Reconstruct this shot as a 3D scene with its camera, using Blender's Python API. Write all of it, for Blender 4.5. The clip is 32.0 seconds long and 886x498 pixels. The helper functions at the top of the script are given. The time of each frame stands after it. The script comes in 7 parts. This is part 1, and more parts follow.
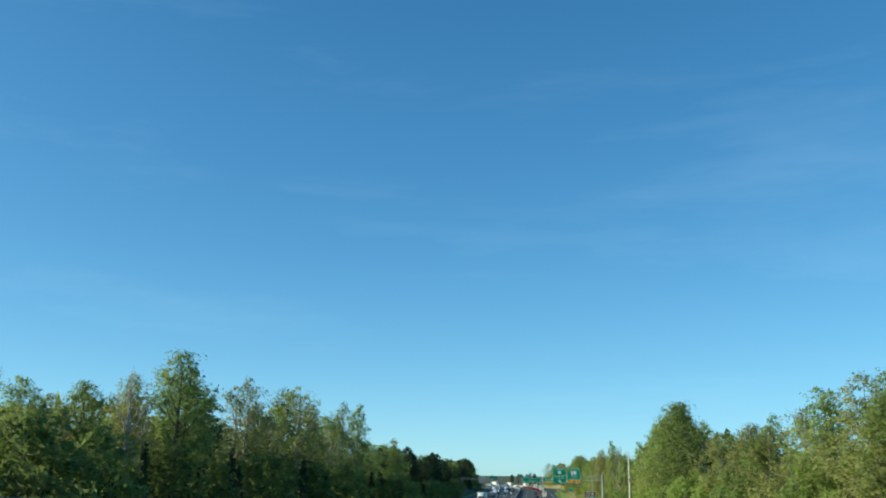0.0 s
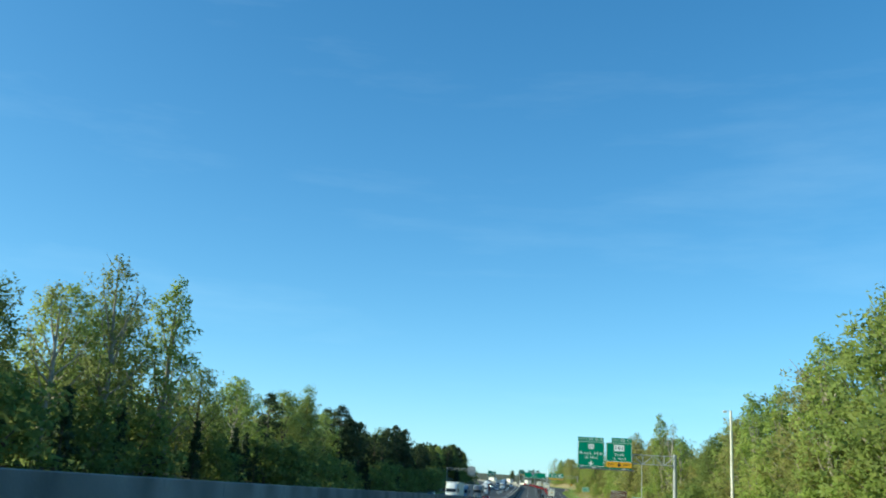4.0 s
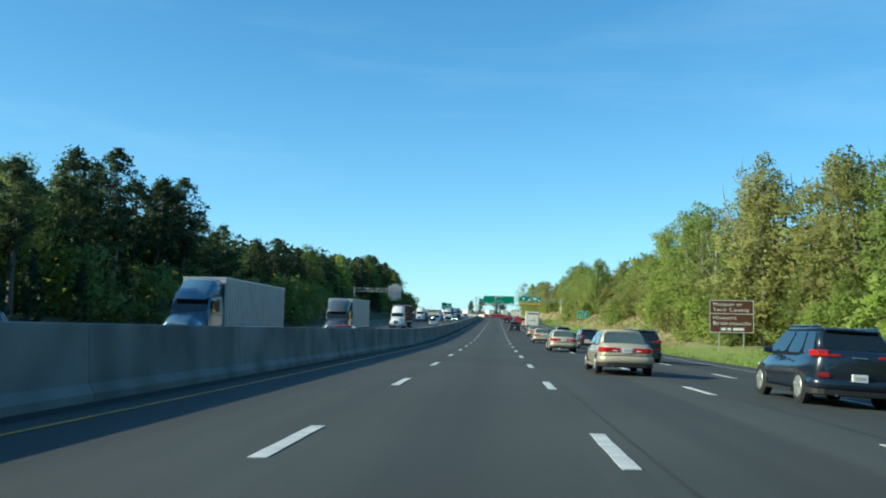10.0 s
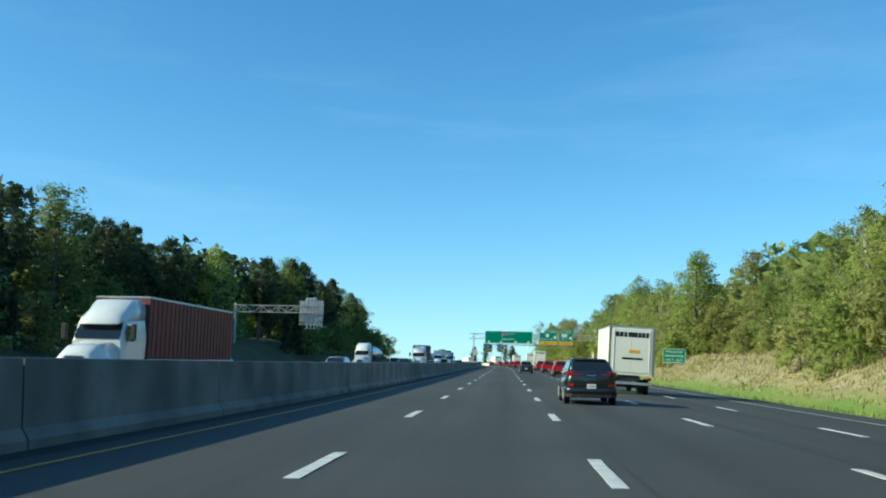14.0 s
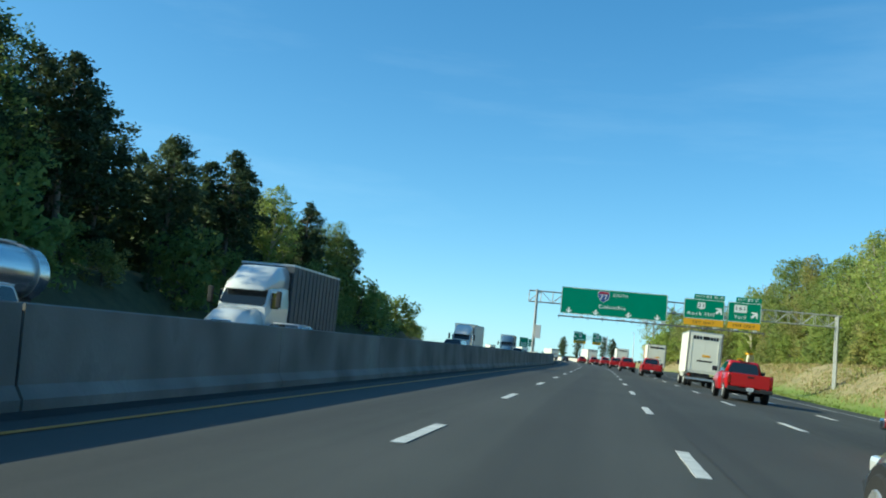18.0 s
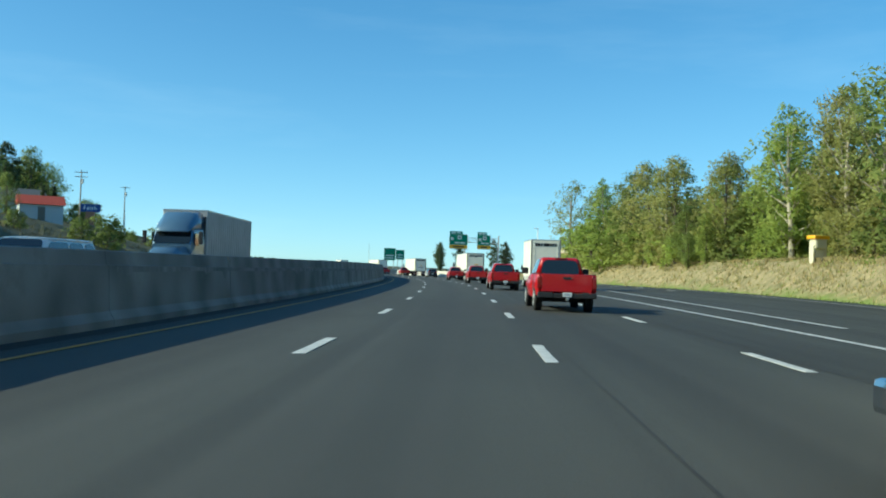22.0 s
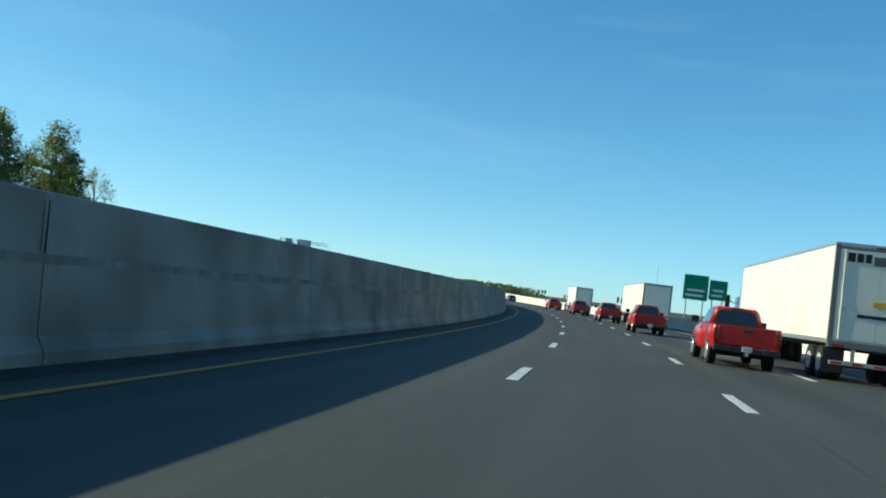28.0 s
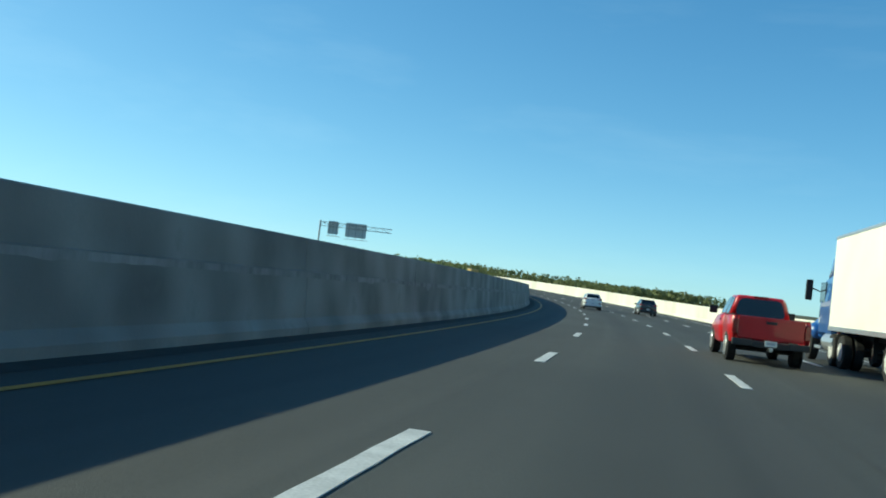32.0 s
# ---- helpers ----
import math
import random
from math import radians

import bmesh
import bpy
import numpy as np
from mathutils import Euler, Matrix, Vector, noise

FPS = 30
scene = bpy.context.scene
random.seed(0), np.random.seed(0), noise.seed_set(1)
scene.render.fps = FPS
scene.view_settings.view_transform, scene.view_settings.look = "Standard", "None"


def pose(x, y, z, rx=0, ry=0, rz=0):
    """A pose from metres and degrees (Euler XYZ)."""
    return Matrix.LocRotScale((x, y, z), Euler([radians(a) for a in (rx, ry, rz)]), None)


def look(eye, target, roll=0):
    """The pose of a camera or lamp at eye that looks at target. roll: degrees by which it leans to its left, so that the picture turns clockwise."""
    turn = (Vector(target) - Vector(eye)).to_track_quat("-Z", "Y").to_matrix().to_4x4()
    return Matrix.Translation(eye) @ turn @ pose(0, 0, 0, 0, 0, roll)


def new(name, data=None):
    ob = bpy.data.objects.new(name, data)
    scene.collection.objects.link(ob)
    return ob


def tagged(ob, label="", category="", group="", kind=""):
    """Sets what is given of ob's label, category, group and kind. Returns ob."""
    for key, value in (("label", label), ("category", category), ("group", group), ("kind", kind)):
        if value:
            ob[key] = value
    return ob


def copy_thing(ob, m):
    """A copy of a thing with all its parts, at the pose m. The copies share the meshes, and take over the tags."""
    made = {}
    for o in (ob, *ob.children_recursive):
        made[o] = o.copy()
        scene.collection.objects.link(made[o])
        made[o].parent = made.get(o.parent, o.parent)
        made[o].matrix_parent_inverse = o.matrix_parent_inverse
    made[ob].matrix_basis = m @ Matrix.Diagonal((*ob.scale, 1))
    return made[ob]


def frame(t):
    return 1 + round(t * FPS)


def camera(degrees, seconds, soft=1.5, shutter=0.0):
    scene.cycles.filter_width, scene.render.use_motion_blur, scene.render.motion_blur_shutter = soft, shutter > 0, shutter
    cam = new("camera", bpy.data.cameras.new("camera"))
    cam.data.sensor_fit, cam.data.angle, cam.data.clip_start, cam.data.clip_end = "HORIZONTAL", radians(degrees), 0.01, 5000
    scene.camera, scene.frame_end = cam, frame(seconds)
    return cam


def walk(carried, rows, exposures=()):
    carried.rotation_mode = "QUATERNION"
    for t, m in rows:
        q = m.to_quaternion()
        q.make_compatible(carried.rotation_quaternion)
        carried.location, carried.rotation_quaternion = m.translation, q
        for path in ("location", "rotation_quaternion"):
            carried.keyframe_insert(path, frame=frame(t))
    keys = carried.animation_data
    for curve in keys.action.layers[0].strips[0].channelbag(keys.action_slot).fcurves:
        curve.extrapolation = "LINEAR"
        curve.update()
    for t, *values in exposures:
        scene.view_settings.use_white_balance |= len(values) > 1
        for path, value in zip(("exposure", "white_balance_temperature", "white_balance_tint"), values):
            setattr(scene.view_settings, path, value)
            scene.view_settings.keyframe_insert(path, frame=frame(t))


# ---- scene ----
FOV = 52.64
cam = camera(FOV, 32.0, soft=1.9)
# seconds, eye x, y, z, yaw to the left, pitch up, roll
ROWS = [
    (0.0, 0.344, 16.034, 0.786, 5.547, 14.200, 0.613),
    (0.5, 0.344, 30.843, 0.329, 6.746, 14.424, 1.443),
    (1.0, 0.344, 45.664, -0.120, 7.274, 14.163, 1.413),
    (1.5, 0.344, 60.493, -0.555, 7.171, 13.664, 1.183),
    (2.0, 0.344, 75.324, -0.979, 7.216, 12.957, 0.783),
    (2.5, 0.344, 90.152, -1.393, 6.942, 12.961, 1.023),
    (4.5, 0.344, 149.310, -2.947, 6.428, 14.142, 3.693),
    (5.0, 0.344, 164.034, -3.298, 6.837, 12.103, 3.263),
    (5.5, 0.328, 178.724, -3.632, 7.738, 10.566, 3.244),
    (6.0, 0.312, 193.408, -3.965, 7.117, 11.013, 2.985),
    (6.5, 0.261, 208.090, -4.309, 6.345, 10.123, 1.197),
    (7.0, 0.211, 222.817, -4.655, 6.133, 9.351, 0.779),
    (7.5, 0.304, 237.657, -5.012, 5.695, 8.882, 0.509),
    (8.0, 0.397, 252.557, -5.386, 4.607, 8.861, 0.928),
    (8.5, 0.427, 267.484, -5.793, 3.800, 7.040, 1.321),
    (9.0, 0.457, 282.444, -6.213, 3.686, 4.937, 1.744),
    (9.5, 0.480, 297.439, -6.607, 3.226, 4.418, 1.721),
    (10.0, 0.504, 312.447, -6.955, 3.499, 4.073, 1.229),
    (10.5, 0.542, 327.442, -7.272, 3.604, 4.855, -0.082),
    (11.0, 0.580, 342.436, -7.564, 5.345, 6.084, 0.937),
    (11.5, 0.559, 357.415, -7.836, 4.412, 6.674, 0.617),
    (12.0, 0.537, 372.428, -8.097, 2.654, 6.963, 0.517),
    (12.5, 0.549, 387.535, -8.324, 1.212, 7.708, -0.201),
    (13.0, 0.560, 402.681, -8.486, 2.037, 7.667, 0.201),
    (13.5, 0.558, 417.841, -8.566, 3.994, 7.998, 1.587),
    (15.5, 0.548, 478.605, -8.559, 3.959, 3.761, 0.019),
    (16.0, 0.546, 493.743, -8.517, 4.815, 4.988, 0.535),
    (16.5, 0.517, 508.839, -8.473, 7.263, 5.876, 1.742),
    (17.0, 0.488, 523.926, -8.421, 10.186, 5.976, 3.099),
    (17.5, 0.532, 539.026, -8.361, 12.228, 6.629, 5.716),
    (18.0, 0.577, 554.117, -8.292, 10.677, 6.260, 5.553),
    (18.5, 0.596, 569.205, -8.205, 9.367, 5.171, 3.892),
    (19.0, 0.614, 584.228, -8.114, 14.144, 5.902, 6.521),
    (19.5, 0.536, 599.079, -8.036, 11.184, 5.079, 6.197),
    (20.0, 0.454, 613.897, -7.980, 8.268, 3.850, 4.534),
    (20.5, 0.408, 628.777, -7.938, 5.227, 2.862, 3.242),
    (21.0, 0.328, 643.747, -7.900, 2.923, 1.664, 2.041),
    (21.5, 0.366, 658.910, -7.861, 3.295, 1.549, 2.159),
    (22.0, 0.325, 674.141, -7.826, 3.227, 1.494, 1.868),
    (22.5, 0.058, 689.319, -7.792, 3.666, 1.411, 1.097),
    (23.0, -0.352, 704.516, -7.752, 6.182, 1.493, 1.006),
    (23.5, -1.140, 719.778, -7.701, 9.850, 0.976, 1.043),
    (24.0, -2.117, 735.030, -7.649, 12.336, 0.615, 1.511),
    (24.5, -3.308, 750.200, -7.612, 13.843, 0.787, 1.611),
    (25.0, -4.720, 765.310, -7.595, 15.405, 0.901, 1.870),
    (25.5, -6.245, 780.367, -7.590, 17.818, 0.862, 2.029),
    (27.5, -15.080, 839.861, -7.561, 21.344, 1.103, 6.864),
    (28.0, -18.009, 854.557, -7.556, 23.371, 2.593, 6.932),
    (28.5, -21.090, 869.200, -7.557, 25.989, 3.865, 7.226),
    (29.0, -24.463, 883.772, -7.557, 27.680, 3.876, 7.090),
    (29.5, -28.253, 898.259, -7.546, 29.180, 3.618, 7.091),
    (30.0, -32.335, 912.667, -7.520, 30.718, 3.592, 6.643),
    (30.5, -36.605, 927.025, -7.483, 32.839, 3.285, 6.763),
    (31.0, -41.168, 941.263, -7.448, 34.583, 2.858, 6.933),
    (31.5, -46.023, 955.321, -7.420, 35.499, 2.731, 6.709),
    (32.0, -51.174, 969.245, -7.397, 34.918, 2.104, 6.494),
]


def eye_pose(x, y, z, yaw, pitch, roll):
    a, b = radians(yaw), radians(pitch)
    eye = Vector((x, y, z))
    return look(eye, eye + 10 * Vector((-math.sin(a) * math.cos(b), math.cos(a) * math.cos(b), math.sin(b))), roll)


walk(cam, [(t, eye_pose(*row)) for t, *row in ROWS], exposures=[(0.0, 0.74, 6550, -12), (1.1, 0.94, 6550, -12), (2.2, 1.0, 6550, -12), (5.0, 1.04, 6550, -12), (13.0, 1.04, 6550, -12), (20.0, 1.0, 6600, -13), (25.0, 0.84, 6650, -14), (32.0, 0.80, 6800, -14)])

# ---- light ----
SUN_EL, SUN_LEFT = 27.0, 107.0   # elevation, and degrees to the left of the road's first heading
world = bpy.data.worlds.new("sky")
scene.world = world
world.use_nodes = True
wn, wl = world.node_tree.nodes, world.node_tree.links
sky = wn.new("ShaderNodeTexSky")
sky.sky_type = "NISHITA"
sky.sun_disc = False
sky.sun_elevation = radians(SUN_EL)
sky.sun_rotation = radians(-SUN_LEFT)
sky.air_density, sky.dust_density, sky.ozone_density = 0.6, 0.3, 3.0
wn["Background"].inputs["Strength"].default_value = 0.15
# thin high cirrus, a few faint streaks
geo_c = wn.new("ShaderNodeTexCoord")
stretch = wn.new("ShaderNodeMapping")
stretch.inputs["Scale"].default_value = (1.3, 3.0, 9.0)
stretch.inputs["Rotation"].default_value = (0.0, 0.12, 0.3)
wisps = wn.new("ShaderNodeTexNoise")
wisps.inputs["Scale"].default_value, wisps.inputs["Detail"].default_value, wisps.inputs["Roughness"].default_value = 1.6, 7.0, 0.6
wramp = wn.new("ShaderNodeMapRange")
wramp.inputs["From Min"].default_value, wramp.inputs["From Max"].default_value = 0.52, 0.85
wramp.inputs["To Max"].default_value = 0.045
wmix = wn.new("ShaderNodeMixRGB")
wmix.inputs["Color2"].default_value = (6.0, 6.6, 7.2, 1)
wl.new(geo_c.outputs["Generated"], stretch.inputs["Vector"])
wl.new(stretch.outputs["Vector"], wisps.inputs["Vector"])
wl.new(wisps.outputs["Fac"], wramp.inputs["Value"])
wl.new(wramp.outputs["Result"], wmix.inputs["Fac"])
# the vivid blue of the clear sky
vivid = wn.new("ShaderNodeHueSaturation")
vivid.inputs["Saturation"].default_value = 1.24
# a soft shoulder keeps the bright horizon from washing out
shoulder = wn.new("ShaderNodeVectorMath")
shoulder.operation = "MULTIPLY_ADD"
shoulder.inputs[1].default_value, shoulder.inputs[2].default_value = (0.225, 0.150, 0.112), (0.84, 0.84, 0.84)
rolled = wn.new("ShaderNodeVectorMath")
rolled.operation = "DIVIDE"
wl.new(sky.outputs["Color"], shoulder.inputs[0])
wl.new(sky.outputs["Color"], rolled.inputs[0])
wl.new(shoulder.outputs[0], rolled.inputs[1])
wl.new(rolled.outputs[0], vivid.inputs["Color"])
wl.new(vivid.outputs["Color"], wmix.inputs["Color1"])
wl.new(wmix.outputs["Color"], wn["Background"].inputs["Color"])
sun = new("sun", bpy.data.lights.new("sun", "SUN"))
sun.data.energy, sun.data.angle, sun.data.color = 3.0, radians(0.53), (1.0, 0.91, 0.76)
sun_way = Vector((-math.sin(radians(SUN_LEFT)) * math.cos(radians(SUN_EL)), math.cos(radians(SUN_LEFT)) * math.cos(radians(SUN_EL)), math.sin(radians(SUN_EL))))
sun.matrix_world = look(sun_way * 400, (0, 0, 0))

# ---- the road's line: s metres along our lane, lat metres to its right ----
KAPPA_S = [600, 650, 700, 750, 800, 850, 900, 950, 1000]
KAPPA = [0.003, 0.24, 0.7, 0.95, 1.28, 1.34, 1.35, 1.45, 1.5]
HEIGHT = np.array([1.53, 0.0, -1.53, -2.94, -4.24, -5.4, -6.6, -7.95, -8.98, -9.74, -9.88, -9.78, -9.59, -9.31, -9.16, -9.04,
                   -8.89, -8.87, -8.84, -8.83, -8.72, -8.64, -8.55, -8.22, -7.6, -6.8, -5.9, -5.0, -4.0, -3.0])
LINE_S = np.arange(-300, 1900, 2.0)
_k = np.interp(LINE_S, KAPPA_S, KAPPA, left=0.0) / 1000
_th = np.cumsum(_k) * 2.0
_x, _y = np.cumsum(-np.sin(_th)) * 2.0, np.cumsum(np.cos(_th)) * 2.0
_th -= np.interp(0, LINE_S, _th)
_x -= np.interp(0, LINE_S, _x)
_y -= np.interp(0, LINE_S, _y)


def heading(s):
    return np.interp(s, LINE_S, _th)


def grade_z(s):
    s = np.clip(np.asarray(s, float), -300, 1900)
    u = (s + 50) / 50
    i = np.clip(np.floor(u).astype(int), 1, len(HEIGHT) - 3)
    w = u - i
    wc = np.clip(w, 0, 1)
    a, b, c, d = HEIGHT[i - 1], HEIGHT[i], HEIGHT[i + 1], HEIGHT[i + 2]
    z = b + 0.5 * wc * (c - a + wc * (2 * a - 5 * b + 4 * c - d + wc * (3 * (b - c) + d - a)))
    return z + np.where(w > 1, (w - 1) * (d - c), 0) + np.where(w < 0, w * (b - a), 0)


def ease(x, a, b):
    u = np.clip((np.asarray(x, float) - a) / (b - a), 0, 1)
    return u * u * (3 - 2 * u)


def crossfall(s, lat):
    """Height of the pavement over our lane's line."""
    w = 1 - ease(s, 600, 720)
    lat = np.asarray(lat, float)
    return -0.012 * np.clip(-lat - 2, 0, 5) - 0.045 * w * np.clip(lat - 4.8, 0, 12)


def flat_xy(s, lat):
    t = heading(s)
    return np.interp(s, LINE_S, _x) + lat * np.cos(t), np.interp(s, LINE_S, _y) + lat * np.sin(t)


def right_edge(s):
    """Right edge of the pavement."""
    return 15.3 + 12.5 * ease(s, 615, 770) - 11.5 * ease(s, 850, 930)


MEDIAN_TOP_S = [0, 650, 690, 720, 780, 860, 1200]
MEDIAN_TOP = [1.30, 1.28, 1.45, 1.56, 1.74, 1.84, 1.78]
MEDIAN = -6.75    # centre of the median wall


def other_side(s):
    """Height of the far carriageway over ours."""
    return 0.55 * ease(s, 660, 860)


def land(s, lat):
    """Height of the ground over our lane's line."""
    s, lat = np.asarray(s, float), np.asarray(lat, float)
    e = right_edge(s)
    r = lat - e
    base = crossfall(s, np.minimum(lat, e))
    bank = 0.5 * ease(s, 300, 380) + 3.3 * ease(s, 420, 500) - 3.2 * ease(s, 850, 905)
    right = base - 0.04 - 0.5 * ease(r, 0.5, 4) + (bank + 0.4) * ease(r, 4.0, 15.0 - 4.0 * ease(s, 640, 700)) + (3.0 - 4.2 * ease(s, 840, 930)) * ease(r, 22, 90)
    lb = 1.8 * ease(s, -50, 60) + 3.2 * ease(s, 420, 640) + 1.4 * ease(s, 670, 720) + 1.1 * ease(s, 740, 800) - 7.3 * ease(s, 915, 1010)
    far = 24.0 * ease(s, 725, 800)
    left = other_side(s) - 0.06 + lb * ease(-lat, 33.5 - 0.1 * far, 41.5 + far) + 4.0 * ease(-lat, 60, 140) * (1 - ease(s, 700, 900))
    road_bed = np.where(lat < MEDIAN, other_side(s), base) - 0.04 - 1.1 * ease(np.minimum(-r, lat + 31.5), 0.2, 2.5)
    out = np.where(r > 0, right, np.where(lat < -31.5, left, road_bed))
    return out


def at(s, lat, up=0.0, turn=0.0, ground=False):
    """A pose on the road: y along it, up metres above the pavement (or the ground)."""
    x, y = flat_xy(s, lat)
    z = grade_z(s) + (land(s, lat) if ground else (other_side(s) if lat < MEDIAN else crossfall(s, lat)))
    return pose(float(x), float(y), float(z) + up, 0, 0, math.degrees(float(heading(s))) + turn)


def along(s, lat, up=0.0, turn=0.0):
    """Like at(), but tilted with the road's grade, for what stands on wheels or lies on the pavement."""
    m = at(s, lat, up)
    slope = float(grade_z(s + 3) - grade_z(s - 3)) / 6
    w = float(crossfall(s, lat + 0.8) - crossfall(s, lat - 0.8)) / 1.6 if lat > MEDIAN else 0.0
    return m @ pose(0, 0, 0, math.degrees(math.atan(slope)), -math.degrees(math.atan(w)), 0) @ pose(0, 0, 0, 0, 0, turn)


# ---- materials ----
def material(name, colour, rough=0.6, metal=0.0, vary=0.0, scale=1.0, stretch=(1, 1, 1), bump=0.0, bump_scale=8.0, per_object=0.0, coat=0.0,
             second=None, second_scale=0.3, second_amount=0.5, emit=0.0, island=0.0, trans=0.0):
    """A procedural surface: a base colour with fine grain (vary, scale), a second colour in broad patches, and relief."""
    m = bpy.data.materials.new(name)
    m.use_nodes = True
    n, l = m.node_tree.nodes, m.node_tree.links
    b = n["Principled BSDF"]
    b.inputs["Roughness"].default_value, b.inputs["Metallic"].default_value = rough, metal
    b.inputs["Coat Weight"].default_value = coat
    co = n.new("ShaderNodeTexCoord")
    mp = n.new("ShaderNodeMapping")
    mp.inputs["Scale"].default_value = stretch
    l.new(co.outputs["Object"], mp.inputs["Vector"])
    last = n.new("ShaderNodeRGB").outputs[0]
    last.default_value = (*colour, 1)
    if second:
        no = n.new("ShaderNodeTexNoise")
        no.inputs["Scale"].default_value, no.inputs["Detail"].default_value = second_scale, 5
        l.new(mp.outputs[0], no.inputs["Vector"])
        rg = n.new("ShaderNodeMapRange")
        rg.inputs["From Min"].default_value, rg.inputs["From Max"].default_value = 0.38, 0.66
        rg.inputs["To Max"].default_value = second_amount
        l.new(no.outputs["Fac"], rg.inputs["Value"])
        mx = n.new("ShaderNodeMixRGB")
        mx.inputs["Color2"].default_value = (*second, 1)
        l.new(rg.outputs[0], mx.inputs["Fac"])
        l.new(last, mx.inputs["Color1"])
        last = mx.outputs[0]
    value = None
    if vary:
        no = n.new("ShaderNodeTexNoise")
        no.inputs["Scale"].default_value, no.inputs["Detail"].default_value, no.inputs["Roughness"].default_value = scale, 8, 0.65
        l.new(mp.outputs[0], no.inputs["Vector"])
        rg = n.new("ShaderNodeMapRange")
        rg.inputs["From Min"].default_value, rg.inputs["From Max"].default_value = 0.25, 0.75
        rg.inputs["To Min"].default_value, rg.inputs["To Max"].default_value = 1 - vary, 1 + vary
        l.new(no.outputs["Fac"], rg.inputs["Value"])
        value = rg.outputs[0]
    for on, amount in (("Object", per_object), ("Island", island)):
        if amount:
            src = n.new("ShaderNodeObjectInfo").outputs["Random"] if on == "Object" else n.new("ShaderNodeNewGeometry").outputs["Random Per Island"]
            rg = n.new("ShaderNodeMapRange")
            rg.inputs["To Min"].default_value, rg.inputs["To Max"].default_value = 1 - amount, 1 + amount
            l.new(src, rg.inputs["Value"])
            if value is None:
                value = rg.outputs[0]
            else:
                mu = n.new("ShaderNodeMath")
                mu.operation = "MULTIPLY"
                l.new(value, mu.inputs[0])
                l.new(rg.outputs[0], mu.inputs[1])
                value = mu.outputs[0]
    if value is not None:
        hs = n.new("ShaderNodeHueSaturation")
        l.new(value, hs.inputs["Value"])
        l.new(last, hs.inputs["Color"])
        last = hs.outputs[0]
    l.new(last, b.inputs["Base Color"])
    if bump:
        no = n.new("ShaderNodeTexNoise")
        no.inputs["Scale"].default_value, no.inputs["Detail"].default_value = bump_scale, 6
        l.new(mp.outputs[0], no.inputs["Vector"])
        bp = n.new("ShaderNodeBump")
        bp.inputs["Strength"].default_value, bp.inputs["Distance"].default_value = bump, 0.03
        l.new(no.outputs["Fac"], bp.inputs["Height"])
        l.new(bp.outputs[0], b.inputs["Normal"])
    if emit:
        b.inputs["Emission Color"].default_value = (*colour, 1)
        b.inputs["Emission Strength"].default_value = emit
    if trans:
        b.inputs["Transmission Weight"].default_value = trans
    return m


def leaf_material(name, colour, second, thin=0.35):
    """Leaves: hue and brightness vary from clump to clump and from tree to tree, and light passes through."""
    m = material(name, colour, rough=0.7, per_object=0.2, island=0.16, second=second, second_scale=0.35, second_amount=0.85)
    n, l = m.node_tree.nodes, m.node_tree.links
    b = n["Principled BSDF"]
    b.inputs["Specular IOR Level"].default_value = 0.25
    tr = n.new("ShaderNodeBsdfTranslucent")
    l.new(b.inputs["Base Color"].links[0].from_socket, tr.inputs["Color"])
    mx = n.new("ShaderNodeMixShader")
    mx.inputs["Fac"].default_value = thin
    l.new(b.outputs[0], mx.inputs[1])
    l.new(tr.outputs[0], mx.inputs[2])
    l.new(mx.outputs[0], n["Material Output"].inputs["Surface"])
    return m


ASPHALT = material("asphalt", (0.0495, 0.0515, 0.0465), 0.82, vary=0.42, scale=55, second=(0.069, 0.071, 0.065), second_scale=0.12, second_amount=0.75, bump=0.35, bump_scale=90)
ASPHALT_OLD = material("weathered_asphalt", (0.085, 0.083, 0.079), 0.85, vary=0.3, scale=40, second=(0.055, 0.054, 0.052), second_scale=0.15, second_amount=0.6, bump=0.3, bump_scale=80)
PAINT_WHITE = material("road_paint_white", (0.62, 0.62, 0.60), 0.6, vary=0.22, scale=30, second=(0.32, 0.32, 0.31), second_scale=2.2, second_amount=0.55, bump=0.2, bump_scale=60)
PAINT_YELLOW = material("road_paint_yellow", (0.60, 0.24, 0.02), 0.6, vary=0.2, scale=25, second=(0.25, 0.17, 0.05), second_scale=1.5, second_amount=0.5)
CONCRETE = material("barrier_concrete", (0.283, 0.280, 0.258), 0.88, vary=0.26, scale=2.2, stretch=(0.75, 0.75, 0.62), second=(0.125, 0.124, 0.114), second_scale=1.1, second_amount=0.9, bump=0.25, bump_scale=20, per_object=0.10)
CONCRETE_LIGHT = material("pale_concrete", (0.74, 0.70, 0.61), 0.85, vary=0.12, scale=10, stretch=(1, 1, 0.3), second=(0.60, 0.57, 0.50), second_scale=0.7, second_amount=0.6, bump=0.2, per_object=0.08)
SEAL = material("joint_filler", (0.02, 0.02, 0.02), 0.9, vary=0.3, scale=12)
TAR = material("old_tar", (0.032, 0.032, 0.030), 0.8, vary=0.4, scale=6, second=(0.05, 0.05, 0.047), second_scale=0.4)
GRASS = material("verge_grass", (0.17, 0.25, 0.04), 0.9, vary=0.35, scale=3.5, second=(0.25, 0.26, 0.075), second_scale=0.08, second_amount=0.6, bump=0.8, bump_scale=6)
DRY = material("dry_grass_bank", (0.40, 0.33, 0.17), 0.95, vary=0.4, scale=1.6, second=(0.22, 0.25, 0.075), second_scale=0.22, second_amount=0.85, bump=0.9, bump_scale=4)


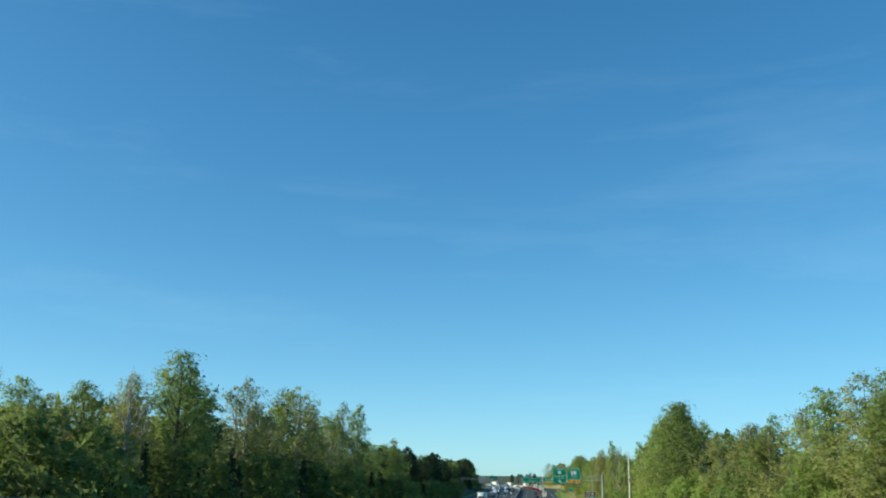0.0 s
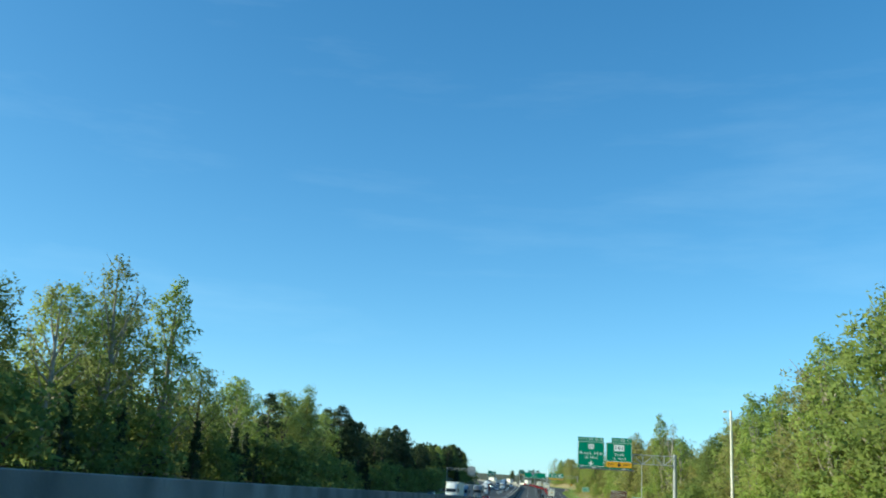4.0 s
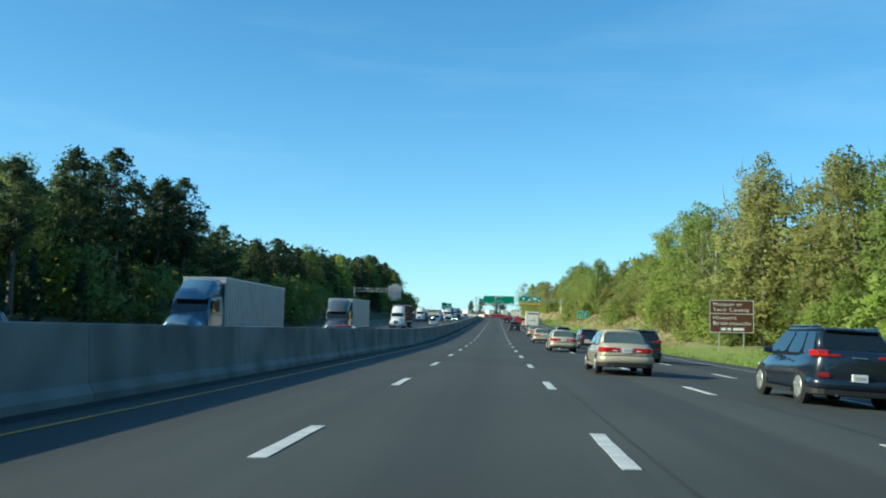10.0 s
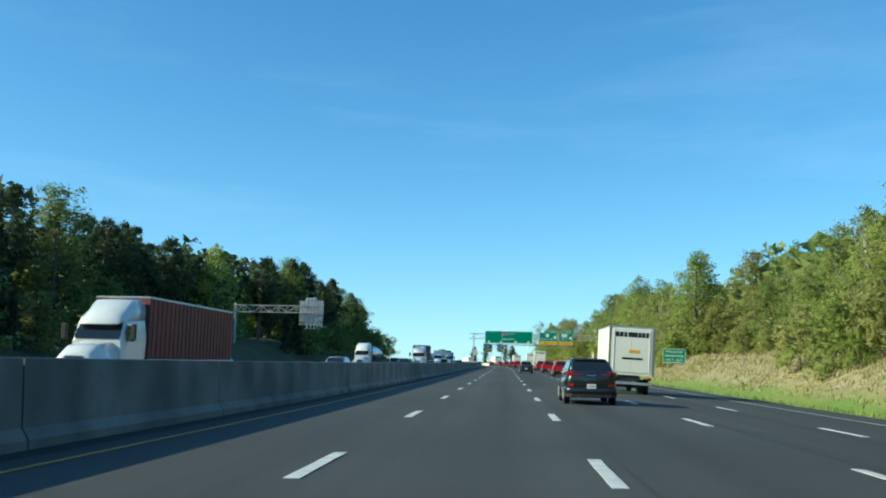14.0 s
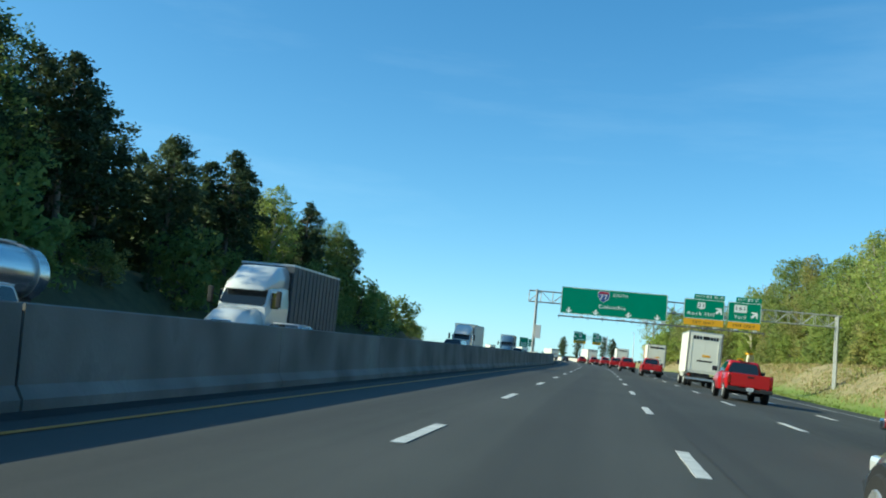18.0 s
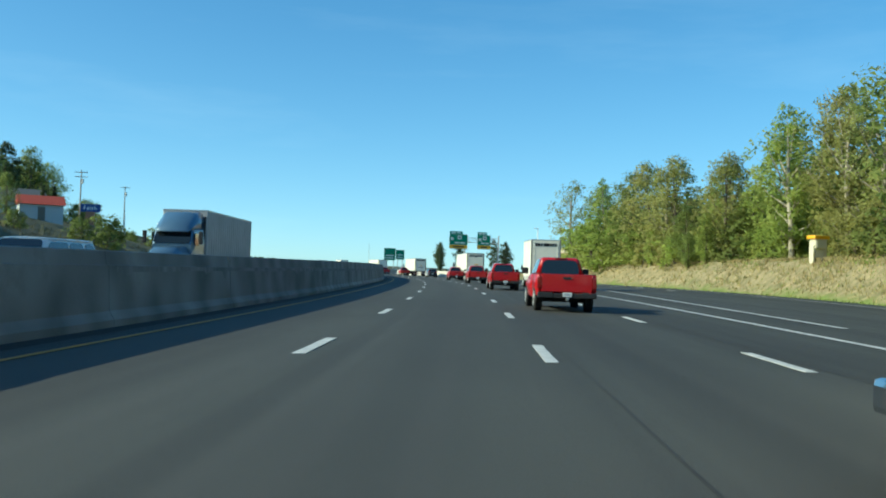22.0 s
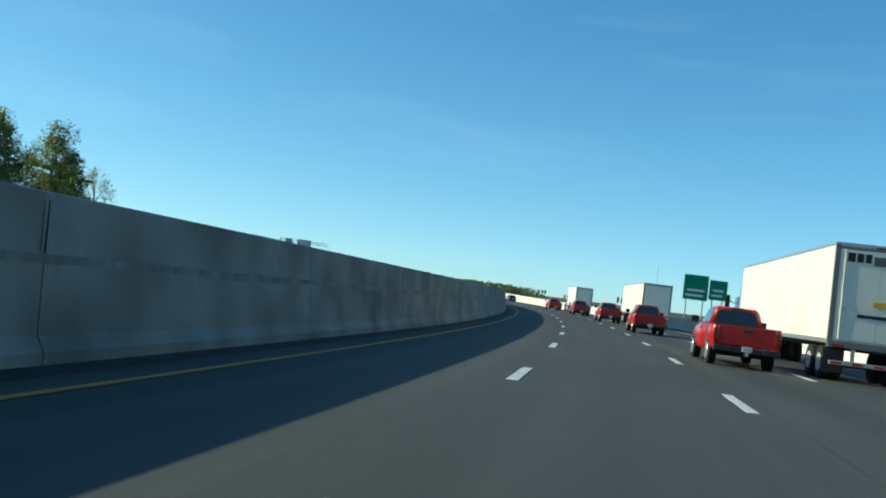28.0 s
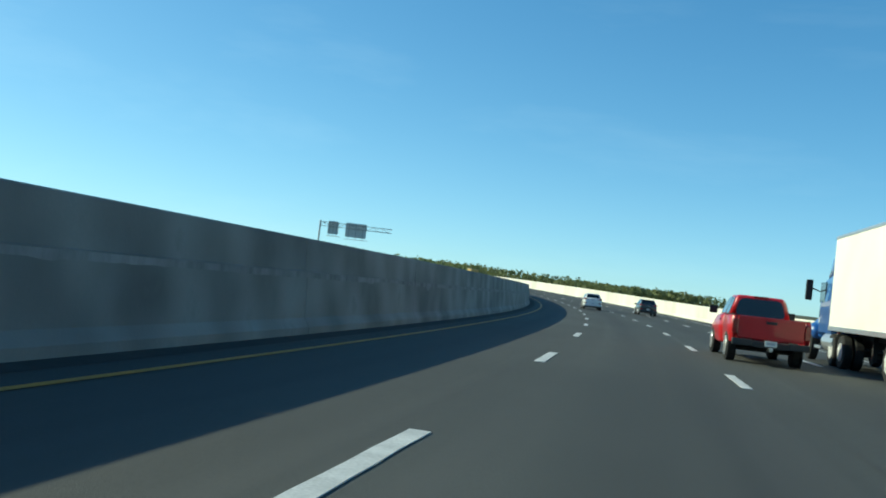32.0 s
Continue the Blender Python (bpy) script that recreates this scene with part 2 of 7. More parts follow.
def turn_dry(m):
    """Lets the verge turn into dry grass where the mesh's own 'dry' value, frayed by noise, is high."""
    n, l = m.node_tree.nodes, m.node_tree.links
    b = n["Principled BSDF"]
    src = b.inputs["Base Color"].links[0].from_socket
    at_ = n.new("ShaderNodeAttribute")
    at_.attribute_name = "dry"
    co = n.new("ShaderNodeTexCoord")
    no = n.new("ShaderNodeTexNoise")
    no.inputs["Scale"].default_value, no.inputs["Detail"].default_value, no.inputs["Roughness"].default_value = 0.35, 8, 0.7
    l.new(co.outputs["Object"], no.inputs["Vector"])
    ad = n.new("ShaderNodeMath")
    l.new(at_.outputs["Fac"], ad.inputs[0])
    l.new(no.outputs["Fac"], ad.inputs[1])
    rg = n.new("ShaderNodeMapRange")
    rg.inputs["From Min"].default_value, rg.inputs["From Max"].default_value = 0.92, 1.38
    l.new(ad.outputs[0], rg.inputs["Value"])
    tone = n.new("ShaderNodeMixRGB")
    tone.inputs["Color1"].default_value, tone.inputs["Color2"].default_value = (0.42, 0.33, 0.185, 1), (0.17, 0.155, 0.07, 1)
    n2 = n.new("ShaderNodeTexNoise")
    n2.inputs["Scale"].default_value, n2.inputs["Detail"].default_value, n2.inputs["Roughness"].default_value = 0.8, 10, 0.72
    l.new(co.outputs["Object"], n2.inputs["Vector"])
    r2 = n.new("ShaderNodeMapRange")
    r2.inputs["From Min"].default_value, r2.inputs["From Max"].default_value = 0.38, 0.64
    l.new(n2.outputs["Fac"], r2.inputs["Value"])
    l.new(r2.outputs[0], tone.inputs["Fac"])
    mx = n.new("ShaderNodeMixRGB")
    l.new(rg.outputs[0], mx.inputs["Fac"])
    l.new(src, mx.inputs["Color1"])
    l.new(tone.outputs[0], mx.inputs["Color2"])
    l.new(mx.outputs[0], b.inputs["Base Color"])


turn_dry(GRASS)
# woods' floor; its dark colour also stands in for the left bank's shade
FOREST_AND_SHADE = material("forest_floor_bank_shade", (0.06, 0.065, 0.025), 0.95, vary=0.4, scale=0.7, second=(0.11, 0.09, 0.05), second_scale=0.08, bump=0.8, bump_scale=2)
GALV = material("galvanised_steel", (0.44, 0.45, 0.45), 0.55, metal=0.4, vary=0.12, scale=6, second=(0.36, 0.36, 0.35), second_scale=2.0)
SIGN_GREEN = material("sign_green", (0.0, 0.23, 0.125), 0.45, vary=0.06, scale=3, second=(0.0, 0.205, 0.11), second_scale=0.8)
SIGN_WHITE = material("sign_white", (0.86, 0.87, 0.85), 0.5, vary=0.04, scale=5)
SIGN_YELLOW = material("sign_yellow", (0.80, 0.40, 0.015), 0.5, vary=0.05, scale=4)
SIGN_BLACK = material("sign_black", (0.015, 0.015, 0.015), 0.5, vary=0.1, scale=5)
SIGN_BROWN = material("sign_brown", (0.105, 0.04, 0.022), 0.5, vary=0.06, scale=3)
SIGN_BLUE = material("shield_blue", (0.02, 0.07, 0.27), 0.45, vary=0.05, scale=4)
SIGN_RED = material("shield_red", (0.40, 0.03, 0.035), 0.45, vary=0.05, scale=4)
STEEL_BLUE = material("faded_emblem_blue", (0.20, 0.27, 0.36), 0.5, vary=0.1, scale=6)
SIGN_BACK = material("sign_back_aluminium", (0.66, 0.66, 0.64), 0.5, metal=0.25, vary=0.1, scale=3)
RAIL_STEEL = material("weathered_rail_steel", (0.16, 0.165, 0.165), 0.6, metal=0.3, vary=0.15, scale=6)
BARK = material("bark", (0.13, 0.105, 0.08), 0.95, vary=0.35, scale=6, stretch=(1, 1, 0.2), bump=0.9, bump_scale=9, per_object=0.3)
BARK_PALE = material("pale_bark", (0.33, 0.29, 0.23), 0.92, vary=0.3, scale=5, stretch=(1, 1, 0.2), bump=0.7, bump_scale=9, per_object=0.2)
LEAF_FRESH = leaf_material("leaves_fresh_green", (0.275, 0.360, 0.085), (0.40, 0.43, 0.13), 0.58)
LEAF_MID = leaf_material("leaves_mid_green", (0.195, 0.260, 0.075), (0.29, 0.325, 0.10), 0.56)
LEAF_OLIVE = leaf_material("leaves_olive", (0.31, 0.325, 0.10), (0.36, 0.33, 0.135), 0.56)
LEAF_PALE = leaf_material("leaves_pale_spring", (0.34, 0.35, 0.13), (0.27, 0.31, 0.085), 0.45)
LEAF_PINE = leaf_material("pine_needles", (0.052, 0.080, 0.040), (0.088, 0.118, 0.046), 0.32)
# far woods: a little haze is put into the leaf colour
LEAF_FAR = leaf_material("far_leaves", (0.145, 0.180, 0.075), (0.20, 0.215, 0.10), 0.4)


# ---- meshes ----
def mesh_object(name, verts, faces, mat, parent=None, label="", smooth=False, kind="", normals=None):
    me = bpy.data.meshes.new(name)
    me.from_pydata([tuple(map(float, v)) for v in verts], [], faces)
    me.materials.append(mat)
    if smooth:
        me.shade_smooth()
    if normals:
        me.normals_split_custom_set_from_vertices(normals)
    ob = new(name, me)
    if parent is not None:
        ob.parent = parent
    return tagged(ob, label, kind=kind)


def part(name, bm, mat, parent=None, label="", smooth=False, m=None):
    """Link a bmesh as one mesh object under a thing or a part."""
    me = bpy.data.meshes.new(name)
    bm.to_mesh(me)
    bm.free()
    me.materials.append(mat)
    if smooth:
        me.shade_smooth()
    ob = new(name, me)
    if parent is not None:
        ob.parent = parent
    if m is not None:
        ob.matrix_basis = m
    return tagged(ob, label)


def thing(name, m, label, category, group="", kind=""):
    ob = new(name)
    ob.empty_display_size = 0.3
    ob.matrix_basis = m
    return tagged(ob, label, category, group, kind)


def box(x0, x1, y0, y1, z0, z1, bevel=0.0, bm=None, m=None):
    bm = bm or bmesh.new()
    r = bmesh.ops.create_cube(bm, size=1.0, matrix=(m or Matrix()) @ Matrix.Translation(((x0 + x1) / 2, (y0 + y1) / 2, (z0 + z1) / 2)) @ Matrix.Diagonal((x1 - x0, y1 - y0, z1 - z0, 1)))
    if bevel:
        es = list({e for v in r["verts"] for e in v.link_edges})
        bmesh.ops.bevel(bm, geom=es, offset=bevel, segments=2, affect="EDGES", profile=0.6)
    return bm


def rod(a, b, r0, r1=None, sides=8, bm=None, caps=True):
    bm = bm or bmesh.new()
    a, b = Vector(a), Vector(b)
    d = b - a
    m = Matrix.Translation((a + b) / 2) @ d.to_track_quat("Z", "Y").to_matrix().to_4x4()
    bmesh.ops.create_cone(bm, cap_ends=caps, segments=sides, radius1=r0, radius2=r0 if r1 is None else r1, depth=d.length, matrix=m)
    return bm


def wheel_disc(r, w, sides=24, bevel=0.02, bm=None, m=None):
    """A disc with rounded rims, its axle along x."""
    bm = bm or bmesh.new()
    prof = [(r - bevel, -w / 2), (r, -w / 2 + bevel), (r, w / 2 - bevel), (r - bevel, w / 2)]
    rings = [[bm.verts.new((m or Matrix()) @ Vector((x, rr * math.cos(2 * math.pi * k / sides), rr * math.sin(2 * math.pi * k / sides)))) for k in range(sides)] for rr, x in prof]
    for p, q in zip(rings, rings[1:]):
        for k in range(sides):
            bm.faces.new((p[k], p[(k + 1) % sides], q[(k + 1) % sides], q[k]))
    bm.faces.new(rings[0][::-1])
    bm.faces.new(rings[-1])
    return bm


def strip(name, s0, s1, lats, ups, mat, parent=None, step=4.0, label="", kind="", side=None):
    """A ribbon that follows the road: lats and ups are numbers or functions of s, across the ribbon."""
    ss = np.linspace(s0, s1, max(2, int((s1 - s0) / step) + 1))
    verts, faces, w = [], [], len(lats)
    for s in ss:
        for la, up in zip(lats, ups):
            la = la(s) if callable(la) else la
            up = up(s) if callable(up) else up
            x, y = flat_xy(s, la)
            far = la < MEDIAN if side is None else side < 0
            verts.append((x, y, grade_z(s) + (other_side(s) if far else crossfall(s, la)) + up))
    for i in range(len(ss) - 1):
        for j in range(w - 1):
            faces.append((i * w + j, i * w + j + 1, i * w + w + j + 1, i * w + w + j))
    ob = mesh_object(name, verts, faces, mat, parent, label, kind=kind)
    across = [(la(s) if callable(la) else la, s) for s in ss for la in lats]
    uv = ob.data.uv_layers.new(name="UVMap")
    uv.data.foreach_set("uv", [c for f in faces for k in f for c in across[k]])
    return ob


def wear_along(m, dark, light, amount=0.6):
    """Wheel tracks and oil bands that run along the lanes: noise stretched along the road's own coordinates."""
    n, l = m.node_tree.nodes, m.node_tree.links
    b = n["Principled BSDF"]
    src = b.inputs["Base Color"].links[0].from_socket
    uv = n.new("ShaderNodeUVMap")
    last = src
    for scale, colour, lo, hi, amt in (((0.55, 0.006, 1), dark, 0.48, 0.68, amount), ((1.6, 0.02, 1), light, 0.52, 0.75, amount * 0.6), ((0.10, 0.035, 1), dark, 0.5, 0.72, amount * 0.5)):
        mp = n.new("ShaderNodeMapping")
        mp.inputs["Scale"].default_value = scale
        no = n.new("ShaderNodeTexNoise")
        no.inputs["Scale"].default_value, no.inputs["Detail"].default_value = 1.0, 4
        rg = n.new("ShaderNodeMapRange")
        rg.inputs["From Min"].default_value, rg.inputs["From Max"].default_value, rg.inputs["To Max"].default_value = lo, hi, amt
        mx = n.new("ShaderNodeMixRGB")
        mx.inputs["Color2"].default_value = (*colour, 1)
        l.new(uv.outputs[0], mp.inputs["Vector"])
        l.new(mp.outputs[0], no.inputs["Vector"])
        l.new(no.outputs["Fac"], rg.inputs["Value"])
        l.new(rg.outputs[0], mx.inputs["Fac"])
        l.new(last, mx.inputs["Color1"])
        last = mx.outputs[0]
    # oil down the middle of each lane, paler wheel tracks beside it
    sep = n.new("ShaderNodeSeparateXYZ")
    l.new(uv.outputs[0], sep.inputs[0])
    mu = n.new("ShaderNodeMath")
    mu.operation = "MULTIPLY"
    mu.inputs[1].default_value = 2 * math.pi / 3.658
    l.new(sep.outputs[0], mu.inputs[0])
    co = n.new("ShaderNodeMath")
    co.operation = "COSINE"
    l.new(mu.outputs[0], co.inputs[0])
    rg = n.new("ShaderNodeMapRange")
    rg.inputs["From Min"].default_value, rg.inputs["To Max"].default_value = 0.1, amount * 0.45
    l.new(co.outputs[0], rg.inputs["Value"])
    mx = n.new("ShaderNodeMixRGB")
    mx.inputs["Color2"].default_value = (*dark, 1)
    l.new(rg.outputs[0], mx.inputs["Fac"])
    l.new(last, mx.inputs["Color1"])
    l.new(mx.outputs[0], b.inputs["Base Color"])


wear_along(ASPHALT, (0.026, 0.026, 0.026), (0.085, 0.083, 0.078), 0.75)
wear_along(ASPHALT_OLD, (0.05, 0.05, 0.048), (0.12, 0.117, 0.11), 0.6)


# ---- ground, road, median ----
def build_ground():
    ys = np.concatenate([[-3500, -1500, -700, -420], np.arange(-290, 1480, 6.0), [1520, 1600, 1750, 2000, 2500, 3200, 4400]])
    xs = np.concatenate([[-4000, -2200, -1200, -700, -450, -330], np.arange(-270, -90, 5.0), np.arange(-90, 62, 2.0), np.arange(64, 240, 8.0), [280, 360, 500, 800, 1400, 2600, 4000]])
    X, Y = np.meshgrid(xs, ys)
    pts = np.stack([X.ravel(), Y.ravel()], -1)
    cs, cx, cy = LINE_S, _x, _y
    best = np.zeros(len(pts), int)
    for k in range(0, len(pts), 4000):
        q = pts[k:k + 4000]
        best[k:k + 4000] = ((q[:, :1] - cx[None]) ** 2 + (q[:, 1:] - cy[None]) ** 2).argmin(1)
    th = _th[best]
    dx, dy = pts[:, 0] - cx[best], pts[:, 1] - cy[best]
    lat = dx * np.cos(th) + dy * np.sin(th)
    s = cs[best] + (-dx * np.sin(th) + dy * np.cos(th))
    s = np.clip(s, -290, 1880)
    z = grade_z(s) + land(s, lat)
    rough = np.array([noise.noise((px * 0.09, py * 0.09, 0)) + 0.5 * noise.noise((px * 0.3, py * 0.3, 4)) for px, py in pts])
    off = np.maximum(lat - right_edge(s) - 3.0, -lat - 34.5)
    z = z + rough * np.clip(off / 8, 0, 1) * 0.55
    w = len(xs)
    faces = [(i * w + j, i * w + j + 1, i * w + w + j + 1, i * w + w + j) for i in range(len(ys) - 1) for j in range(w - 1)]
    ob = mesh_object("ground", np.stack([pts[:, 0], pts[:, 1], z], -1), faces, GRASS, label="grassy verges and dry grass banks beside the motorway", smooth=True, kind="structure")
    for m in (DRY, FOREST_AND_SHADE):
        ob.data.materials.append(m)
    idx = []
    for f in faces:
        c = np.mean([lat[k] - right_edge(s[k]) for k in f])
        cl, cs_ = np.mean([lat[k] for k in f]), np.mean([s[k] for k in f])
        if c > 0:
            n = noise.noise((cs_ * 0.06, cl * 0.2, 1.0)) * 2.5
            idx.append(2 if c > 19 + n else 0)
        else:
            # left bank: shade put into the colour with the dark floor material
            idx.append(2 if cl < -33 else 0)
    r = lat - right_edge(s)
    dry = ease(r, 4.0 - 1.2 * ease(s, 640, 720), 9.0 - 2.4 * ease(s, 640, 720)) * ease(s, 370, 450) * (1 - 0.6 * ease(s, 900, 960))
    ob.data.attributes.new("dry", "FLOAT", "POINT").data.foreach_set("value", np.asarray(dry, float))
    ob.data.polygons.foreach_set("material_index", idx)
    return ob


ground = build_ground()
road = strip("road", -180, 1350, [MEDIAN, -5.3, -1.83, 0, 1.83, 5.49, 9.14, 12.8, right_edge], [0.0] * 9, ASPHALT, step=5, kind="structure", side=1, label="dark worn asphalt of the motorway lanes")
far_road = strip("opposite_road", -180, 1350, [-31.8, -27.5, -20, -13, -9, MEDIAN], [0.0] * 6, ASPHALT_OLD, step=5, kind="structure", side=-1, label="grey asphalt of the opposite lanes")

# filled joints between the paving lanes
for la in (2.16, 5.83):
    strip("paving_joint", -150, 1300, [la - 0.016, la + 0.016], [0.005, 0.005], TAR, road, step=8, side=1)

# ---- lane markings ----
DASH0, CYCLE, DASH = 199.34, 12.192, 3.05


def dash_mesh(length, width):
    """A paint stripe 4 mm thick with slightly ragged edges, its near end at the origin."""
    rng = random.Random(int(length * 100 + width * 1000))
    n, verts, faces = 7, [], []
    for k in range(n):
        y = length * k / (n - 1)
        for x in (-width / 2, width / 2):
            verts.append((x + rng.uniform(-0.008, 0.008), y + rng.uniform(-0.02, 0.02), 0.006))
    faces = [(2 * k, 2 * k + 1, 2 * k + 3, 2 * k + 2) for k in range(n - 1)]
    m = len(verts)
    verts += [(x, y, -0.004) for x, y, z in verts]
    for k in range(n - 1):
        faces += [(2 * k + 2, 2 * k, m + 2 * k, m + 2 * k + 2)[::-1], (2 * k + 1, 2 * k + 3, m + 2 * k + 3, m + 2 * k + 1)[::-1]]
    faces += [(0, m, m + 1, 1), (2 * n - 2, 2 * n - 1, m + 2 * n - 1, m + 2 * n - 2)]
    me = bpy.data.meshes.new("lane_dash")
    me.from_pydata(verts, [], faces)
    me.materials.append(PAINT_WHITE)
    return me


def lay_dashes(lat, s0, s1, me, every=CYCLE, first=DASH0, name="lane_dash"):
    k = math.ceil((s0 - first) / every)
    while first + k * every < s1:
        s = first + k * every
        la = lat(s) if callable(lat) else lat
        ob = new(name, me)
        ob.parent = road
        ob.matrix_basis = along(s + DASH / 2, la, 0.006) @ Matrix.Translation((0, -DASH / 2, 0))
        k += 1


STRIPE = dash_mesh(DASH, 0.19)
DOT = dash_mesh(0.95, 0.19)
lay_dashes(-1.83, -30, 1230, STRIPE)
lay_dashes(1.83, -30, 1230, STRIPE)
lay_dashes(5.49, -30, 1230, STRIPE)
lay_dashes(9.14, -30, 645, STRIPE)
lay_dashes(9.14, 646, 690, DOT, every=3.66, name="lane_dot")
lay_dashes(lambda s: right_edge(s) - 5.2, 760, 850, STRIPE)
LINES = thing("edge_lines", Matrix(), "solid yellow and white painted edge lines on the asphalt", "road marking", kind="structure")


def solid(name, s0, s1, lat, width, mat):
    f = lat if callable(lat) else (lambda s: lat)
    strip(name, s0, s1, [lambda s: f(s) - width / 2, lambda s: f(s) + width / 2], [0.010, 0.010], mat, LINES, step=3.0, side=1)


solid("yellow_edge_line", -150, 1330, -5.22, 0.13, PAINT_YELLOW)
solid("white_edge_line", -150, 640, 12.75, 0.17, PAINT_WHITE)
solid("white_edge_line", 640, 900, lambda s: right_edge(s) - 2.3, 0.17, PAINT_WHITE)
solid("gore_line", 690, 880, lambda s: 9.0 + 0.4 * float(ease(s, 720, 880)), 0.24, PAINT_WHITE)
solid("gore_line", 700, 850, lambda s: 11.3 + 7.0 * float(ease(s, 690, 860)), 0.24, PAINT_WHITE)
solid("white_edge_line", 905, 1330, 9.15, 0.17, PAINT_WHITE)
verts, faces = [], []
for la in (-9.4, -13.0, -16.7, -20.3, -24.0, -27.7):
    k, edge = 0, la in (-9.4, -27.7)
    for s in np.arange(-20, 1200, 12.192):
        ln = 12.19 if edge else 3.05
        i = len(verts)
        for a, b in ((s, -0.07), (s, 0.07), (s + ln, 0.07), (s + ln, -0.07)):
            x, y = flat_xy(a, la + b)
            verts.append((x, y, grade_z(a) + other_side(a) + 0.012))
        faces.append((i, i + 1, i + 2, i + 3))
mesh_object("opposite_lane_lines", verts, faces, PAINT_WHITE, far_road, kind="stuff")

# ---- raised reflectors between the dashes ----
bm = box(-0.06, 0.06, -0.06, 0.06, 0, 0.018, 0.006)
reflector = bpy.data.meshes.new("road_reflector")
bm.to_mesh(reflector)
bm.free()
reflector.materials.append(material("reflector_plastic", (0.62, 0.63, 0.62), 0.3, vary=0.1, scale=20))
for la in (-1.83, 1.83, 5.49):
    for k in range(28):
        s = 640 + DASH0 % (2 * CYCLE) + 2 * CYCLE * (k - 14) + DASH + 4.6
        ob = new("road_reflector", reflector)
        ob.parent = road
        ob.matrix_basis = along(s, la, 0.004)


# ---- median wall, in cast lengths with open joints ----
def median_top(s):
    return float(np.interp(s, MEDIAN_TOP_S, MEDIAN_TOP))


def median_profile(s):
    top = median_top(s)
    ledge = min(1.16, top - 0.06) if top > 1.42 else top - 0.02
    back = 0.05 if top > 1.42 else 0.012
    o = float(other_side(s))
    return [(-6.36, -0.05), (-6.36, 0.09), (-6.47, 0.26), (-6.52, ledge), (-6.52 - back, ledge + 0.012), (-6.56 - back, top - 0.02), (-6.59 - back, top),
            (-6.98 + back, top), (-7.01 + back, top - 0.02), (-7.04, o + 0.3), (-7.18, o + 0.09), (-7.18, -0.05)]


median = thing("median_wall", Matrix(), "tall stained concrete median wall in cast lengths", "barrier", kind="structure")
PANEL = 9.1
rng = random.Random(5)
for k in range(-10, 140):
    s0, s1 = k * PANEL, (k + 1) * PANEL - rng.choice([0.02, 0.025, 0.03, 0.06])
    verts, faces = [], []
    cuts = [s0, (s0 + s1) / 2, s1]
    for s in cuts:
        x0 = grade_z(s)
        for la, up in median_profile(s):
            x, y = flat_xy(s, la)
            verts.append((x, y, x0 + up))
    w = 12
    for i in range(2):
        for j in range(w - 1):
            faces.append((i * w + j, i * w + w + j, i * w + w + j + 1, i * w + j + 1))
    faces += [tuple(range(w)), tuple(range(3 * w - 1, 2 * w - 1, -1))]
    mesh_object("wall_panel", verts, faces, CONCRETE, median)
    # dark tar that has run from the joint
    if k % 3 == 1:
        sj, h = s1 + 0.01, median_top(s1)
        pts = [(-0.02, 0.14), (0.02, 0.14), (0.05, 0.45), (0.035, 0.75), (0.012, h - 0.1), (-0.012, h - 0.1), (-0.03, 0.8), (-0.045, 0.5)]
        vs = []
        for a, up in pts:
            x, y = flat_xy(sj + a, -6.475 - 0.04 * up)
            vs.append((x, y, grade_z(sj) + up))
        mesh_object("joint_filler", vs, [tuple(range(len(vs)))], SEAL, median)
# unseen sheet inside the wall, added to block sunlight through the open joints
strip("joint_light_stop", -90, 1270, [-6.742, -6.742, -6.758, -6.758], [0.0, lambda s: median_top(s) - 0.05, lambda s: median_top(s) - 0.05, 0.0], SEAL, median, step=9, side=1)
# damp streaks that have run down from the ledge
rng = random.Random(23)
verts, faces, k = [], [], 0
for k in range(2350):
    s, ledge = 692 + k * 0.2, 1.15
    run = 0.05 + 0.05 * (1 + noise.noise((k * 0.05, 0, 3))) + max(0, noise.noise((k * 0.21, 7, 3)) - 0.28) * 0.9 + rng.random() * 0.02
    for up in (ledge, ledge - run):
        x, y = flat_xy(s, -6.516 + 0.05 * (ledge - up))
        verts.append((x, y, grade_z(s) + up))
    if k:
        faces.append((2 * k - 2, 2 * k, 2 * k + 1, 2 * k - 1))
mesh_object("damp_stain", verts, faces, material("damp_concrete", (0.19, 0.187, 0.178), 0.9, vary=0.4, scale=2.5, stretch=(1, 1, 0.4), second=(0.27, 0.265, 0.25), second_scale=0.9, second_amount=0.8), median, kind="stuff")
# dark strip along the foot of the median wall
strip("gutter_strip", -90, 1270, [-6.34, -5.85], [0.004, 0.004], material("dark_gutter", (0.028, 0.027, 0.025), 0.95, vary=0.4, scale=3), median, step=6, side=1)

# ---- pale wall along the outside of the bend ----
outer = thing("outer_wall", Matrix(), "pale sunlit concrete wall along the outside of the bend", "barrier", kind="structure")


def wall_lat(s):
    return 11.9 + 6.6 * (1 - float(ease(s, 866, 935)))


